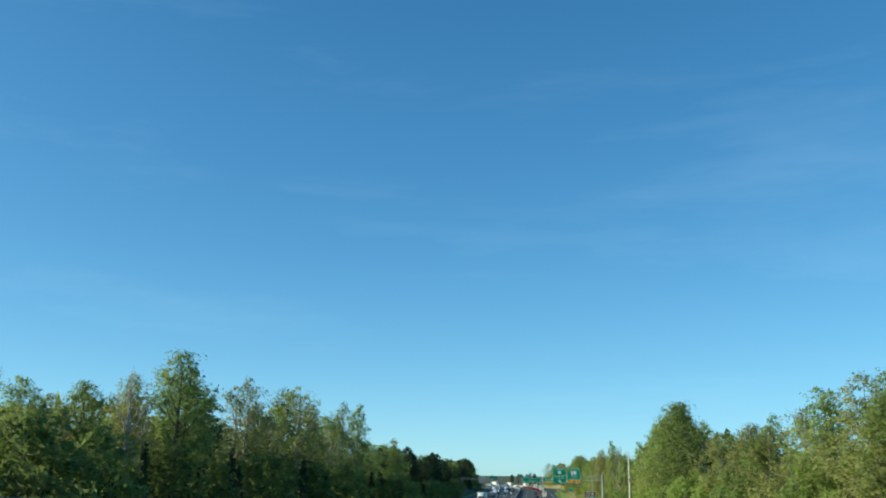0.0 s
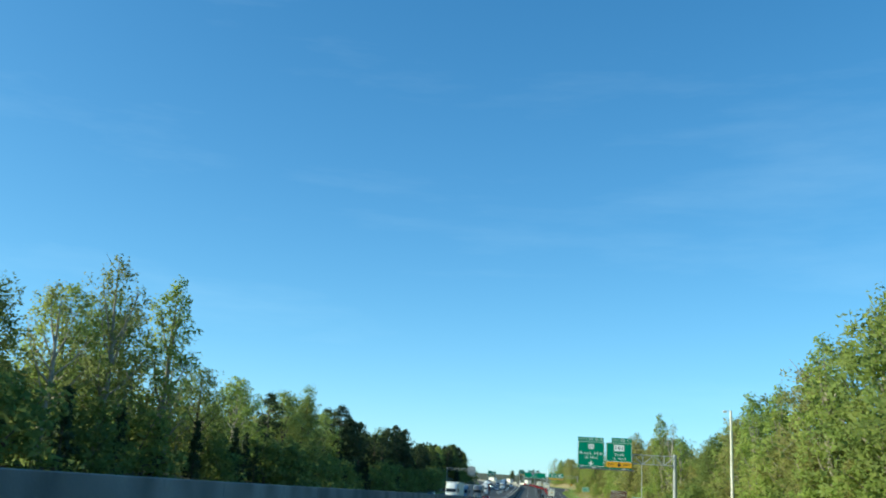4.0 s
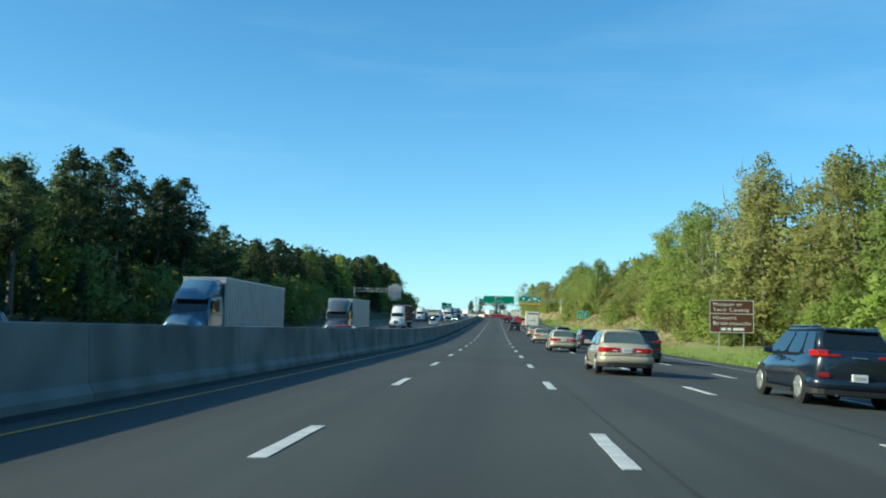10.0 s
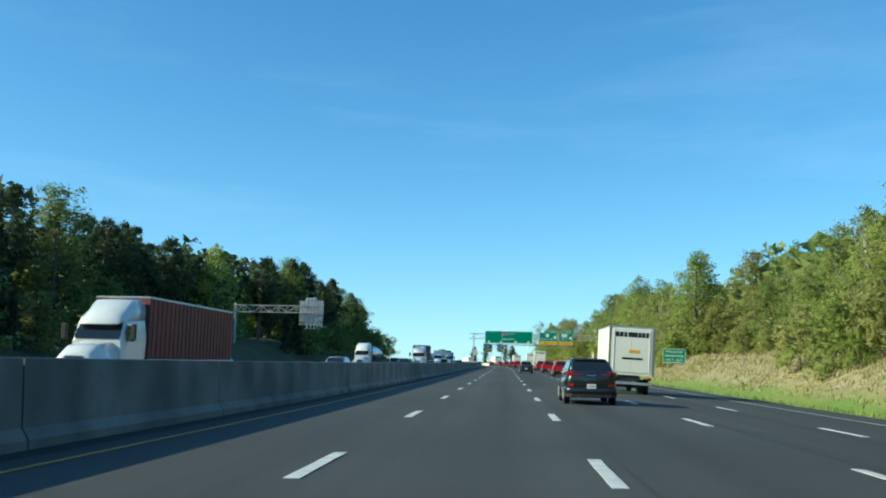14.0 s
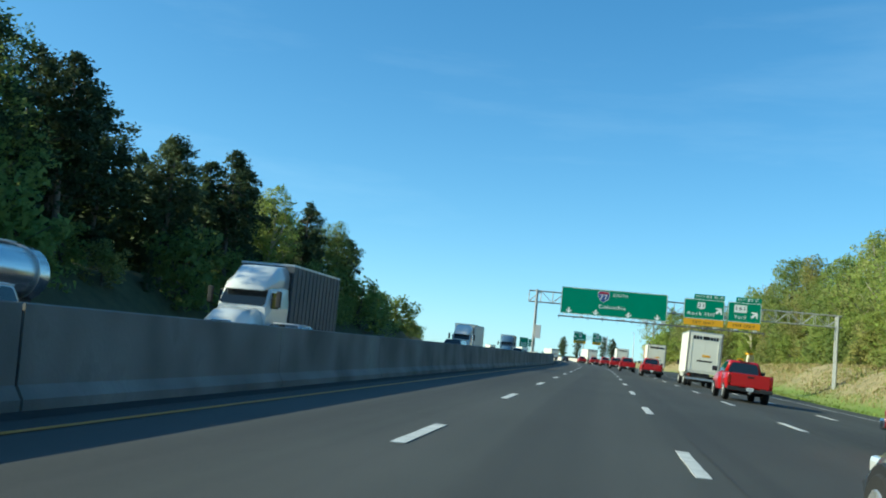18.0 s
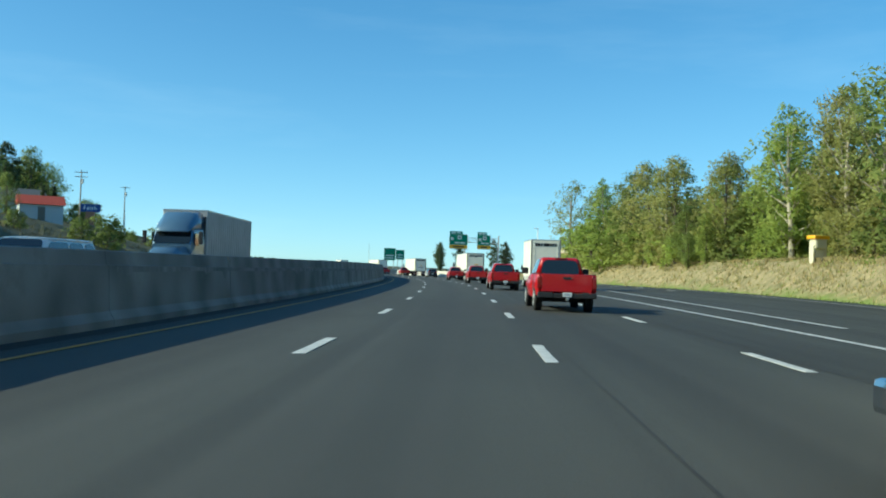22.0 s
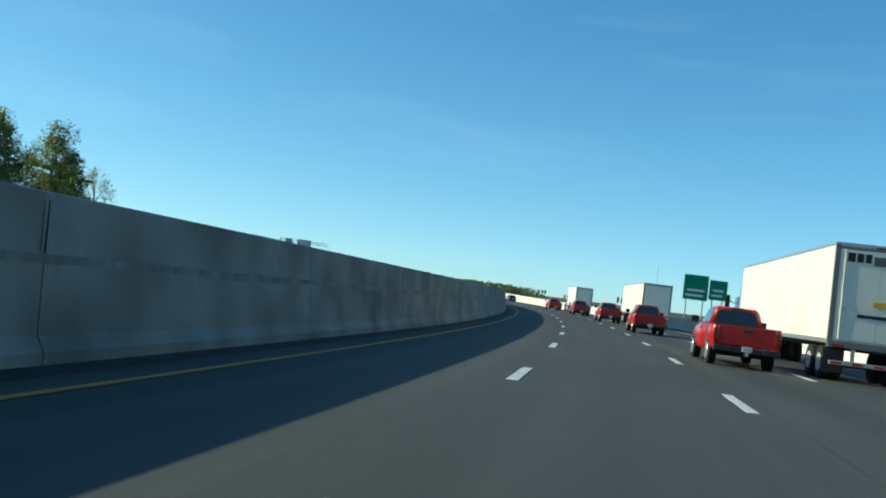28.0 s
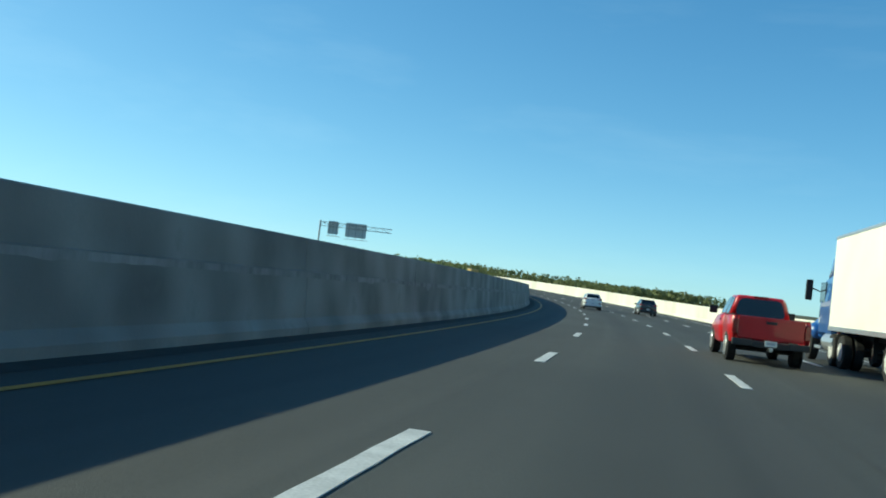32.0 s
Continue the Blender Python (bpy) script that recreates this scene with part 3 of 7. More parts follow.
for k in range(-7, 60):
    s0, s1 = 905 + k * 6.1, 905 + (k + 1) * 6.1 - 0.02
    verts, faces = [], []
    for s in (s0, s1):
        hw = (1.32 + 0.75 * float(ease(s, 985, 1190))) * (0.36 + 0.64 * float(ease(s, 861, 868)))
        for la, up in ((-0.22, -0.1), (-0.22, 0.08), (-0.1, 0.3), (-0.06, hw - 0.03), (-0.04, hw), (0.16, hw), (0.18, hw - 0.03), (0.18, -0.1)):
            x, y = flat_xy(s, wall_lat(s) + la)
            verts.append((x, y, grade_z(s) + float(crossfall(s, wall_lat(s))) + up))
    w = 8
    for j in range(w - 1):
        faces.append((j, j + 1, w + j + 1, w + j))
    faces += [tuple(range(w))[::-1], tuple(range(w, 2 * w))]
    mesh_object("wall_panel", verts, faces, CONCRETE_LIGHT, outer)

# ---- trees ----
def limb(verts, faces, pts, radii, sides=6):
    """A tapered, bent tube through pts."""
    i0 = len(verts)
    for k, (p, r) in enumerate(zip(pts, radii)):
        p = Vector(p)
        d = (Vector(pts[min(k + 1, len(pts) - 1)]) - Vector(pts[max(k - 1, 0)])).normalized()
        u = d.orthogonal().normalized()
        v = d.cross(u)
        for j in range(sides):
            a = 2 * math.pi * j / sides
            verts.append(p + r * (u * math.cos(a) + v * math.sin(a)))
    for k in range(len(pts) - 1):
        for j in range(sides):
            a, b = i0 + k * sides + j, i0 + k * sides + (j + 1) % sides
            faces.append((a, b, b + sides, a + sides))


def leaves(rng, verts, faces, centre, spread, count, size, droop=0.0, normals=None, axis=None):
    """A loose clump of small leaf sprays round a centre, each turned outwards from its clump and its crown."""
    out = centre - axis if axis is not None else Vector((0, 0, 1))
    out = out.normalized() if out.length > 0.01 else Vector((0, 0, 1))
    for _ in range(count):
        d = Vector((rng.gauss(0, 1), rng.gauss(0, 1), rng.gauss(0, 0.8)))
        d *= spread * (rng.random() ** 0.4) / max(d.length, 0.2)
        p = centre + d
        u = Vector((rng.gauss(0, 1), rng.gauss(0, 1), rng.gauss(0, 0.7))).normalized()
        v = u.orthogonal().normalized()
        v = (v * math.cos(1.3 * rng.random()) + u.cross(v) * rng.uniform(-1, 1)).normalized()
        s = size * rng.uniform(0.55, 1.35)
        n = u.cross(v) * s * 0.25
        i = len(verts)
        a, b, c = p - u * s * 0.6 - Vector((0, 0, droop * s)), p + v * s * 0.45 + n, p + u * s * 0.65 - v * s * 0.3
        verts += [a, b, c]
        face = (b - a).cross(c - a).normalized()
        way = d.normalized() * 0.75 + out * 0.7 + Vector((0, 0, 0.25))
        if face.dot(way) < 0:
            faces.append((i, i + 2, i + 1))
            face = -face
        else:
            faces.append((i, i + 1, i + 2))
        if normals is not None:
            way = (way.normalized() + face * 0.45).normalized()
            normals += [tuple(way)] * 3


def tree_kind(name, seed, height, width, leaf, bark, clumps=60, per=34, size=0.34, base=0.25, shape="round", lean=0.0, limbs=9, twigs=0, full=1.6):
    """One tree at the origin: a trunk with limbs, and a crown of leaf clumps at the ends of the limbs."""
    rng = random.Random(seed)
    tree = new(name)
    tv, tf, cv, cf, cn = [], [], [], [], []
    r0 = height * 0.014 + 0.06
    top = Vector((lean * height, rng.uniform(-0.3, 0.3), height * (0.93 if shape != "shrub" else 0.6)))
    trunk = [Vector((0, 0, -0.6)), Vector((rng.uniform(-0.1, 0.1), 0, height * 0.2)), top * 0.5 + Vector((rng.uniform(-0.4, 0.4), rng.uniform(-0.4, 0.4), 0)), top * 0.8, top]
    limb(tv, tf, trunk, [r0 * 1.25, r0, r0 * 0.7, r0 * 0.35, 0.02], 7)

    def on_trunk(f):
        k = min(int(f * 4), 3)
        return trunk[k].lerp(trunk[k + 1], f * 4 - k)

    def reach(h):
        """Crown radius at the height fraction h."""
        if shape == "cone":
            return width / 2 * max(0.05, 1 - (h - base) / (1 - base)) ** 0.8
        if shape == "pine":
            return width / 2 * max(0.12, math.sin(math.pi * min(1, max(0, (h - base) / (1.02 - base))) ** 0.9))
        if shape == "shrub":
            return width / 2 * math.sqrt(max(0.05, 1 - h * h))
        return width / 2 * max(0.15, math.sin(math.pi * min(1, max(0.04, (h - base * 0.7) / (1.04 - base * 0.7))) ** 0.8))

    ends = []
    for k in range(limbs):
        h = base + (0.97 - base) * (k + rng.random()) / limbs
        a = k * 2.4 + rng.uniform(-0.5, 0.5)
        r = reach(h) * rng.uniform(0.6, 1.0)
        p0 = on_trunk(max(0.05, (h if shape in ("cone", "pine") else h * 0.72 - 0.02)))
        p1 = Vector((p0.x + r * math.cos(a), p0.y + r * math.sin(a), h * height))
        mid = p0.lerp(p1, 0.5) + Vector((0, 0, -0.05 * height if shape not in ("cone",) else 0.0)) * rng.uniform(0.2, 1)
        limb(tv, tf, [p0, mid, p1], [r0 * 0.42, r0 * 0.25, 0.02], 5)
        ends.append((p0, mid, p1))
        for _ in range(twigs):
            q0 = mid.lerp(p1, rng.random())
            q1 = q0 + Vector((rng.uniform(-1, 1), rng.uniform(-1, 1), rng.uniform(0.2, 1.6))) * width * 0.14
            limb(tv, tf, [q0, q0.lerp(q1, 0.5) + Vector((rng.uniform(-.1, .1), rng.uniform(-.1, .1), 0)), q1], [0.05, 0.035, 0.012], 3)
    swell = rng.uniform(0, 50)
    for k in range(clumps):
        if rng.random() < 0.62 and ends:
            p0, mid, p1 = rng.choice(ends)
            c = mid.lerp(p1, rng.uniform(0.15, 1.15)) + Vector((rng.gauss(0, 1), rng.gauss(0, 1), rng.gauss(0, 0.7))) * width * 0.075
        else:
            h = base + (1 - base) * rng.random() ** 0.85
            a = rng.uniform(0, 6.283)
            uneven = 1 + 0.55 * noise.noise((2.2 * math.cos(a) + swell, 2.2 * math.sin(a), h * 5))
            r = reach(h) * rng.uniform(0.45, 1.0) * uneven
            q = on_trunk(min(0.99, h * 0.95))
            c = Vector((q.x + r * math.cos(a), q.y + r * math.sin(a), h * height))
        leaves(rng, cv, cf, c, width * rng.uniform(0.045, 0.105) + 0.12, per, size, 0.25 if shape == "round" else 0.0, cn, Vector((top.x * 0.5, 0, min(c.z * 0.9, height * 0.55))))
    # the shaded inside of the crown: fewer, broader sprays close to the limbs
    for k in range(int(clumps * full)):
        h = base * 0.6 + ((0.78 if shape in ("pine", "cone") else 0.86) - base * 0.6) * rng.random()
        a, r = rng.uniform(0, 6.283), reach(h) * 0.72 * math.sqrt(rng.random())
        q = on_trunk(min(0.99, h * 0.95))
        c = Vector((q.x + r * math.cos(a), q.y + r * math.sin(a), h * height))
        leaves(rng, cv, cf, c, width * 0.09, 7, size * 1.35, 0.0, cn, Vector((0, 0, min(c.z * 0.9, height * 0.55))))
    mesh_object("trunk", tv, tf, bark, tree, smooth=True)
    mesh_object("crown", cv, cf, leaf, tree, normals=cn)
    return tree


T_OAK = tree_kind("tree", 11, 19.0, 11.0, LEAF_MID, BARK, 235, 28, 0.31, 0.08, limbs=13, full=0.75)
T_OAK2 = tree_kind("tree", 111, 18.0, 12.0, LEAF_MID, BARK, 240, 28, 0.31, 0.10, limbs=15, full=0.65, lean=-0.03)
T_FRESH = tree_kind("tree", 12, 18.5, 9.6, LEAF_FRESH, BARK, 225, 28, 0.30, 0.07, limbs=13, full=0.65)
T_FRESH2 = tree_kind("tree", 112, 17.5, 9.0, LEAF_FRESH, BARK_PALE, 205, 27, 0.30, 0.14, limbs=16, twigs=1, full=0.45, lean=0.04)
T_POPLAR = tree_kind("tree", 13, 21.0, 7.4, LEAF_FRESH, BARK_PALE, 190, 24, 0.29, 0.12, lean=0.03, limbs=14, twigs=1, full=0.5)
T_OLIVE = tree_kind("tree", 14, 17.0, 10.0, LEAF_OLIVE, BARK, 225, 28, 0.30, 0.06, limbs=13, twigs=1, full=0.65)
T_OLIVE2 = tree_kind("tree", 114, 18.0, 9.0, LEAF_OLIVE, BARK_PALE, 190, 26, 0.29, 0.14, limbs=16, twigs=2, full=0.4)
T_PALE = tree_kind("tree", 15, 19.0, 8.6, LEAF_PALE, BARK_PALE, 150, 21, 0.27, 0.20, limbs=13, twigs=4, full=0.15)
T_BARE = tree_kind("tree", 16, 18.0, 7.5, LEAF_OLIVE, BARK_PALE, 34, 10, 0.26, 0.25, limbs=14, twigs=10, full=0.0)
T_PINE = tree_kind("pine_tree", 17, 21.0, 7.6, LEAF_PINE, BARK, 120, 34, 0.36, 0.48, "pine", limbs=17, full=0.45)
T_PINE2 = tree_kind("pine_tree", 18, 19.5, 8.0, LEAF_PINE, BARK, 190, 25, 0.38, 0.14, "pine", limbs=14, full=0.9)
T_PINE3 = tree_kind("pine_tree", 118, 20.0, 6.8, LEAF_PINE, BARK, 110, 34, 0.36, 0.40, "pine", limbs=15, full=0.5, lean=0.03)
T_CEDAR = tree_kind("cedar_tree", 19, 16.0, 5.6, LEAF_PINE, BARK, 120, 20, 0.42, 0.03, "cone", limbs=12, full=0.8)
T_BUSH = tree_kind("shrub", 20, 5.5, 7.0, LEAF_FRESH, BARK, 70, 20, 0.33, 0.02, "shrub", limbs=8, full=0.9)
T_BUSH2 = tree_kind("shrub", 21, 7.0, 7.5, LEAF_OLIVE, BARK, 74, 20, 0.34, 0.02, "shrub", limbs=9, twigs=2, full=0.7)
T_BUSH3 = tree_kind("shrub", 22, 5.0, 6.5, LEAF_MID, BARK, 66, 20, 0.33, 0.02, "shrub", limbs=8, full=1.0)
LABELS = {
    T_OAK: ("broad leafy oak tree in mid-green spring leaf", "tree"), T_FRESH: ("leafy tree in fresh yellow-green spring leaf", "tree"),
    T_POPLAR: ("tall slender poplar with light green leaves", "tree"), T_OLIVE: ("rounded tree with olive-brown young leaves", "tree"),
    T_PALE: ("tall thin tree with pale sparse spring leaves", "tree"), T_BARE: ("nearly bare tree with grey-brown twigs", "tree"),
    T_PINE: ("tall dark pine with a bare lower trunk", "tree"), T_PINE2: ("dark dense pine tree at the wood's edge", "tree"),
    T_OAK2: ("broad spreading oak tree in mid-green spring leaf", "tree"), T_FRESH2: ("leaning tree with fresh yellow-green leaves and pale bark", "tree"),
    T_OLIVE2: ("airy tree with olive young leaves and visible limbs", "tree"), T_PINE3: ("slim dark pine with tufted upper branches", "tree"),
    T_CEDAR: ("dark conical cedar tree", "tree"), T_BUSH: ("fresh green shrub at the wood's edge", "shrub"),
    T_BUSH2: ("tall olive-coloured shrub at the wood's edge", "shrub"), T_BUSH3: ("low dark green shrub beside the verge", "shrub")}
used_kinds = set()


def plant(kind, s, lat, scale=1.0, turn=0.0, wide=1.0, group=""):
    m = at(s, lat, -0.1, turn, ground=True) @ Matrix.Diagonal((scale * wide, scale * wide, scale, 1))
    if kind in used_kinds:
        k = kind.scale
        ob = copy_thing(kind, m @ Matrix.Diagonal((1 / k.x, 1 / k.y, 1 / k.z, 1)))
    else:
        used_kinds.add(kind)
        kind.matrix_basis = m
        ob = kind
    label, cat = LABELS[kind]
    return tagged(ob, label, cat, group)



KIND_TOP = {T_OAK2: 18.0, T_FRESH2: 17.5, T_OLIVE2: 18.0, T_PINE3: 20.0, T_OAK: 19.0, T_FRESH: 18.5, T_POPLAR: 21.0, T_OLIVE: 17.0, T_PALE: 19.0, T_BARE: 18.0, T_PINE: 21.0, T_PINE2: 19.5, T_CEDAR: 16.0, T_BUSH: 5.5, T_BUSH2: 7.0, T_BUSH3: 5.0}


def tree_row(s0, s1, step, lat, jitter, kinds, top, group, seed, wide=1.0, spread=(0.78, 1.04)):
    """A row of mixed trees whose tops stand about top metres over our lane."""
    rng = random.Random(seed)
    s = s0
    while s < s1:
        k = rng.choices([k for k, w in kinds], [w for k, w in kinds])[0]
        la = (lat(s) if callable(lat) else lat) + rng.uniform(-jitter, jitter)
        if la > 0 and any(q - 48 < s < q + 4 for q in (308, 345, 409, 563)):
            la += 4.8
        if la < 0 and 528 < s < 584:
            la -= 4.6
        want = (top(s) if callable(top) else top) - float(land(s, la))
        scale = want / KIND_TOP[k] * rng.uniform(*spread)
        plant(k, s + rng.uniform(-1, 1), la, scale, rng.uniform(0, 360), wide * rng.uniform(0.95, 1.2), group)
        s += step * rng.uniform(0.75, 1.25)


def rlat(s, off):
    return float(right_edge(s)) + off


def steps_of(xs, ys):
    return lambda s: float(np.interp(s, xs, ys))


MIX_R = [(T_OAK, 1.5), (T_OAK2, 1.2), (T_FRESH, 3.5), (T_FRESH2, 3), (T_OLIVE, 3), (T_OLIVE2, 2.5), (T_POPLAR, 2), (T_PALE, 1.6), (T_BARE, 0.7), (T_CEDAR, 0.4)]
MIX_L1 = [(T_OAK, 2), (T_OAK2, 2), (T_FRESH, 1.5), (T_FRESH2, 2.5), (T_PALE, 3), (T_OLIVE, 1.5), (T_OLIVE2, 3), (T_POPLAR, 1.5), (T_BARE, 0.8), (T_PINE3, 0.5)]
MIX_L2 = [(T_PINE, 4), (T_PINE2, 4), (T_PINE3, 3), (T_CEDAR, 2.5), (T_OAK, 1.2), (T_FRESH2, 1.0)]
# heights of the woods' edge over our lane
TOP_R = steps_of([60, 150, 178, 190, 203, 235, 255, 300, 350, 375, 400, 420, 435, 450, 472, 484, 500, 530, 560, 580, 600, 620, 645, 680, 712, 740, 770, 782, 792, 805, 820, 842, 860, 885],
                 [12.8, 12.6, 12.8, 17, 20.5, 20, 18.2, 17.4, 16.6, 17.8, 19, 20.6, 18.6, 19.2, 17.8, 15, 16.2, 17.2, 17.8, 18.6, 17.4, 17.0, 19.8, 21.8, 23.6, 24.6, 25.6, 24.5, 20, 18.8, 21.2, 20.3, 21.6, 22.6])
TOP_L = steps_of([60, 90, 110, 123, 135, 150, 160, 178, 198, 218, 232, 245, 265, 285, 305, 330, 360, 390, 410, 430, 450, 472, 490, 515, 532, 555, 575, 590, 608, 630, 650, 667, 690, 700, 707, 716, 724],
                 [12, 12, 12.8, 17.5, 15.4, 18, 13, 20, 17.2, 22, 22, 16.8, 15.2, 17.2, 17.8, 18.0, 18, 16.4, 19, 18, 16, 15.6, 16.8, 17.8, 16.8, 18.6, 17.4, 18.6, 20.4, 19.6, 21, 19.2, 18.8, 17, 15, 12, 10])
SHRUBS = [(T_BUSH, 4), (T_BUSH2, 3), (T_BUSH3, 2)]
R_TREES, L_TREES = "trees along the right verge", "trees beyond the opposite lanes"
tree_row(92, 620, 8.0, lambda s: rlat(s, 16.0), 2.2, MIX_R, TOP_R, R_TREES, 31, wide=1.15, spread=(0.86, 1.06))
tree_row(620, 868, 7.0, lambda s: rlat(s, 17.0 - 5.0 * float(ease(s, 755, 850))), 2.5, [(T_OAK, 1.5), (T_OAK2, 1.5), (T_FRESH, 2.5), (T_FRESH2, 2.5), (T_OLIVE, 3.5), (T_OLIVE2, 4), (T_POPLAR, 2), (T_PALE, 3)], TOP_R, R_TREES, 32, wide=1.05, spread=(0.86, 1.06))
tree_row(90, 860, 7.0, lambda s: rlat(s, 11.8 + 2.6 * float(ease(s, 430, 520))), 1.6, SHRUBS, lambda s: float(land(s, rlat(s, 13))) + 5.2, "shrubs along the right verge", 34, spread=(0.6, 1.25))
tree_row(96, 860, 12.0, lambda s: rlat(s, 14.2 + 1.6 * float(ease(s, 430, 520))), 1.4, [(T_FRESH, 4), (T_OLIVE, 4), (T_OAK, 2), (T_PALE, 1)], lambda s: float(land(s, rlat(s, 14))) + 9.5, R_TREES, 33, wide=1.25, spread=(0.7, 1.15))
tree_row(500, 640, 5.0, lambda s: rlat(s, 10.6), 1.3, [(T_BUSH, 5), (T_BUSH2, 4), (T_OLIVE2, 0.6), (T_BARE, 0.8)], lambda s: float(land(s, rlat(s, 10.6))) + 4.6, "shrubs on the bank below the trees", 45, spread=(0.5, 1.2))
tree_row(795, 862, 4.6, lambda s: rlat(s, 10.4 - 2.0 * float(ease(s, 850, 884))), 1.5, [(T_BUSH, 5), (T_BUSH2, 3), (T_FRESH, 2), (T_OAK, 1)], lambda s: float(land(s, rlat(s, 11))) + 7.0, "shrubs on the bank below the trees", 46, wide=1.1, spread=(0.6, 1.25))
tree_row(40, 330, 7.0, -44.0, 2.5, MIX_L1, TOP_L, L_TREES, 35, wide=1.1, spread=(0.82, 1.05))
tree_row(330, 724, 6.0, -44.0, 2.5, MIX_L2, TOP_L, L_TREES, 36, wide=1.15, spread=(0.87, 1.07))
# dark cedars mixed in: their colour stands in for shade on these shrubs
tree_row(45, 735, 5.2, -38.5, 1.4, [(T_BUSH2, 0.2), (T_BUSH3, 4), (T_CEDAR, 3)], lambda s: float(land(s, -38.5)) + 5.6, "shrubs beyond the opposite lanes", 38, spread=(0.65, 1.3))
for s, la, top, k in ((648, -41.5, 20.6, T_PINE), (662, -42, 19.4, T_FRESH2), (676, -41.5, 18.6, T_PINE2), (690, -41, 18.6, T_OAK), (700, -41.5, 16.4, T_PINE2)):
    plant(k, s, la, (top - float(land(s, la))) / KIND_TOP[k], s * 37 % 360, 1.05, L_TREES)
# single trees that rise over the rest
for s, la, top, k, wide in ((121, -41.5, 18.6, T_OAK2, 0.95), (107, -41, 14.5, T_BARE, 1.2), (148, -41.5, 19.4, T_PALE, 1.05), (176, -41, 21.4, T_PALE, 1.35), (219, -41.5, 23.0, T_PALE, 0.95), (231, -41, 23.0, T_POPLAR, 1.1),
                            (303, -42.5, 19.6, T_OAK, 0.7), (408, -41.5, 20.0, T_PINE, 1.05), (422, -42, 19.0, T_PINE3, 1.1), (429, -41.5, 20.0, T_PINE, 1.1), (607, -41.5, 20.8, T_PINE3, 1.1), (616, -41.5, 21.0, T_PINE, 1.1), (571, -45, 19.0, T_FRESH, 1.0)):
    plant(k, s, la, (top - float(land(s, la))) / KIND_TOP[k], s * 53 % 360, wide, L_TREES)
for s, r, top, k, wide in ((202, 14.5, 20.8, T_OAK2, 1.0), (357, 15.5, 22.6, T_POPLAR, 0.95), (352, 17.0, 20.8, T_BARE, 1.0), (418, 16, 22.0, T_OLIVE2, 0.7), (423, 15.0, 22.0, T_BARE, 0.9), (649, 16, 22.4, T_FRESH2, 1.0)):
    plant(k, s, rlat(s, r), (top - float(land(s, rlat(s, r)))) / KIND_TOP[k], s * 53 % 360, wide, R_TREES)
# the bank above the opposite lanes where the road bends
tree_row(866, 996, 7.0, steps_of([866, 996], [-88.8, -81.3]), 6, [(T_OAK, 3), (T_OAK2, 2), (T_PINE2, 3), (T_FRESH2, 0.7)], steps_of([866, 925, 960, 996], [28.5, 28.0, 24.0, 19.0]), "trees behind the fence on the bank", 39)
tree_row(1000, 1022, 7.0, steps_of([1000, 1047], [-81.4, -78.0]), 3, [(T_PALE, 1), (T_PINE2, 4)], steps_of([1000, 1022], [18.0, 16.0]), "trees behind the fence on the bank", 40)
tree_row(910, 1016, 9.0, steps_of([910, 1042], [-95.0, -87.0]), 3, [(T_OAK, 1), (T_PINE2, 3), (T_FRESH, 0.5)], steps_of([910, 950, 985, 1016], [27, 28, 22, 17]), "trees behind the fence on the bank", 44, wide=1.3)
tree_row(744, 839, 13.0, steps_of([744, 839], [-63.1, -59.0]), 4, [(T_CEDAR, 1), (T_OAK, 3), (T_OAK2, 2)], 13.5, "trees behind the fence on the bank", 41)
tree_row(775, 900, 6.0, -50.0, 7.0, [(T_BUSH3, 3), (T_CEDAR, 1)], lambda s: float(land(s, -50)) + 2.0, "shrubs on the bank above the opposite lanes", 43, spread=(0.6, 1.2))
for s, la, top in ((980.7, 37.5, 11.5), (986.1, 46.4, 12.2), (987.2, 60.5, 13.4), (990.7, 66.7, 13.0), (999.9, 44.3, 11.0), (1004.0, 73.7, 12.0)):
    plant(T_PINE2, s, la, (top - float(land(s, la))) / 19.5, s * 37 % 360, 1.0, "pines beyond the ramp")


def woods(name, seed, spans, leaf, label, size=0.9):
    """Far or hidden woods: a thick band of leaf sprays with an uneven top."""
    rng = random.Random(seed)
    verts, faces, normals = [], [], []
    for s0, s1, la0, la1, low, top, count in spans:
        for _ in range(count):
            s, la = rng.uniform(s0, s1), rng.uniform(la0, la1)
            crown = top * (0.72 + 0.34 * noise.noise((s * 0.09, la * 0.05, seed)) + 0.16 * noise.noise((s * 0.35, la * 0.2, seed)))
            up = low + (crown - low) * rng.random() ** 0.8
            x, y = flat_xy(s, la)
            p = Vector((x, y, grade_z(s) + float(land(s, la)) * (0 if low < 0 else 1) + up))
            leaves(rng, verts, faces, p, size * 0.9, 3, size * rng.uniform(0.8, 1.5), 0.0, normals)
    return mesh_object(name, verts, faces, leaf, label=label, kind="stuff", normals=normals)


woods("woods", 51, [(330, 705, -56, -47, 0, 17, 16000), (740, 840, -90, -75, 0, 10, 500)], LEAF_PINE, "dark woods behind the trees", 0.9)
woods("woods", 54, [(40, 125, -56, -48, 0, 9, 1300), (125, 330, -56, -48, 0, 14, 3600)], LEAF_OLIVE, "olive-green woods behind the trees", 0.9)
woods("woods", 52, [(85, 185, 36, 46, 0, 10, 1700), (185, 620, 36, 46, 0, 17, 11000), (620, 870, 44, 54, 0, 15, 6000)], LEAF_MID, "green woods behind the trees", 1.1)
woods("woods", 55, [(90, 840, 47, 110, 0, 13, 11000), (60, 720, -120, -57, 0, 12, 11000)], LEAF_MID, "deep green woods away from the road", 2.2)
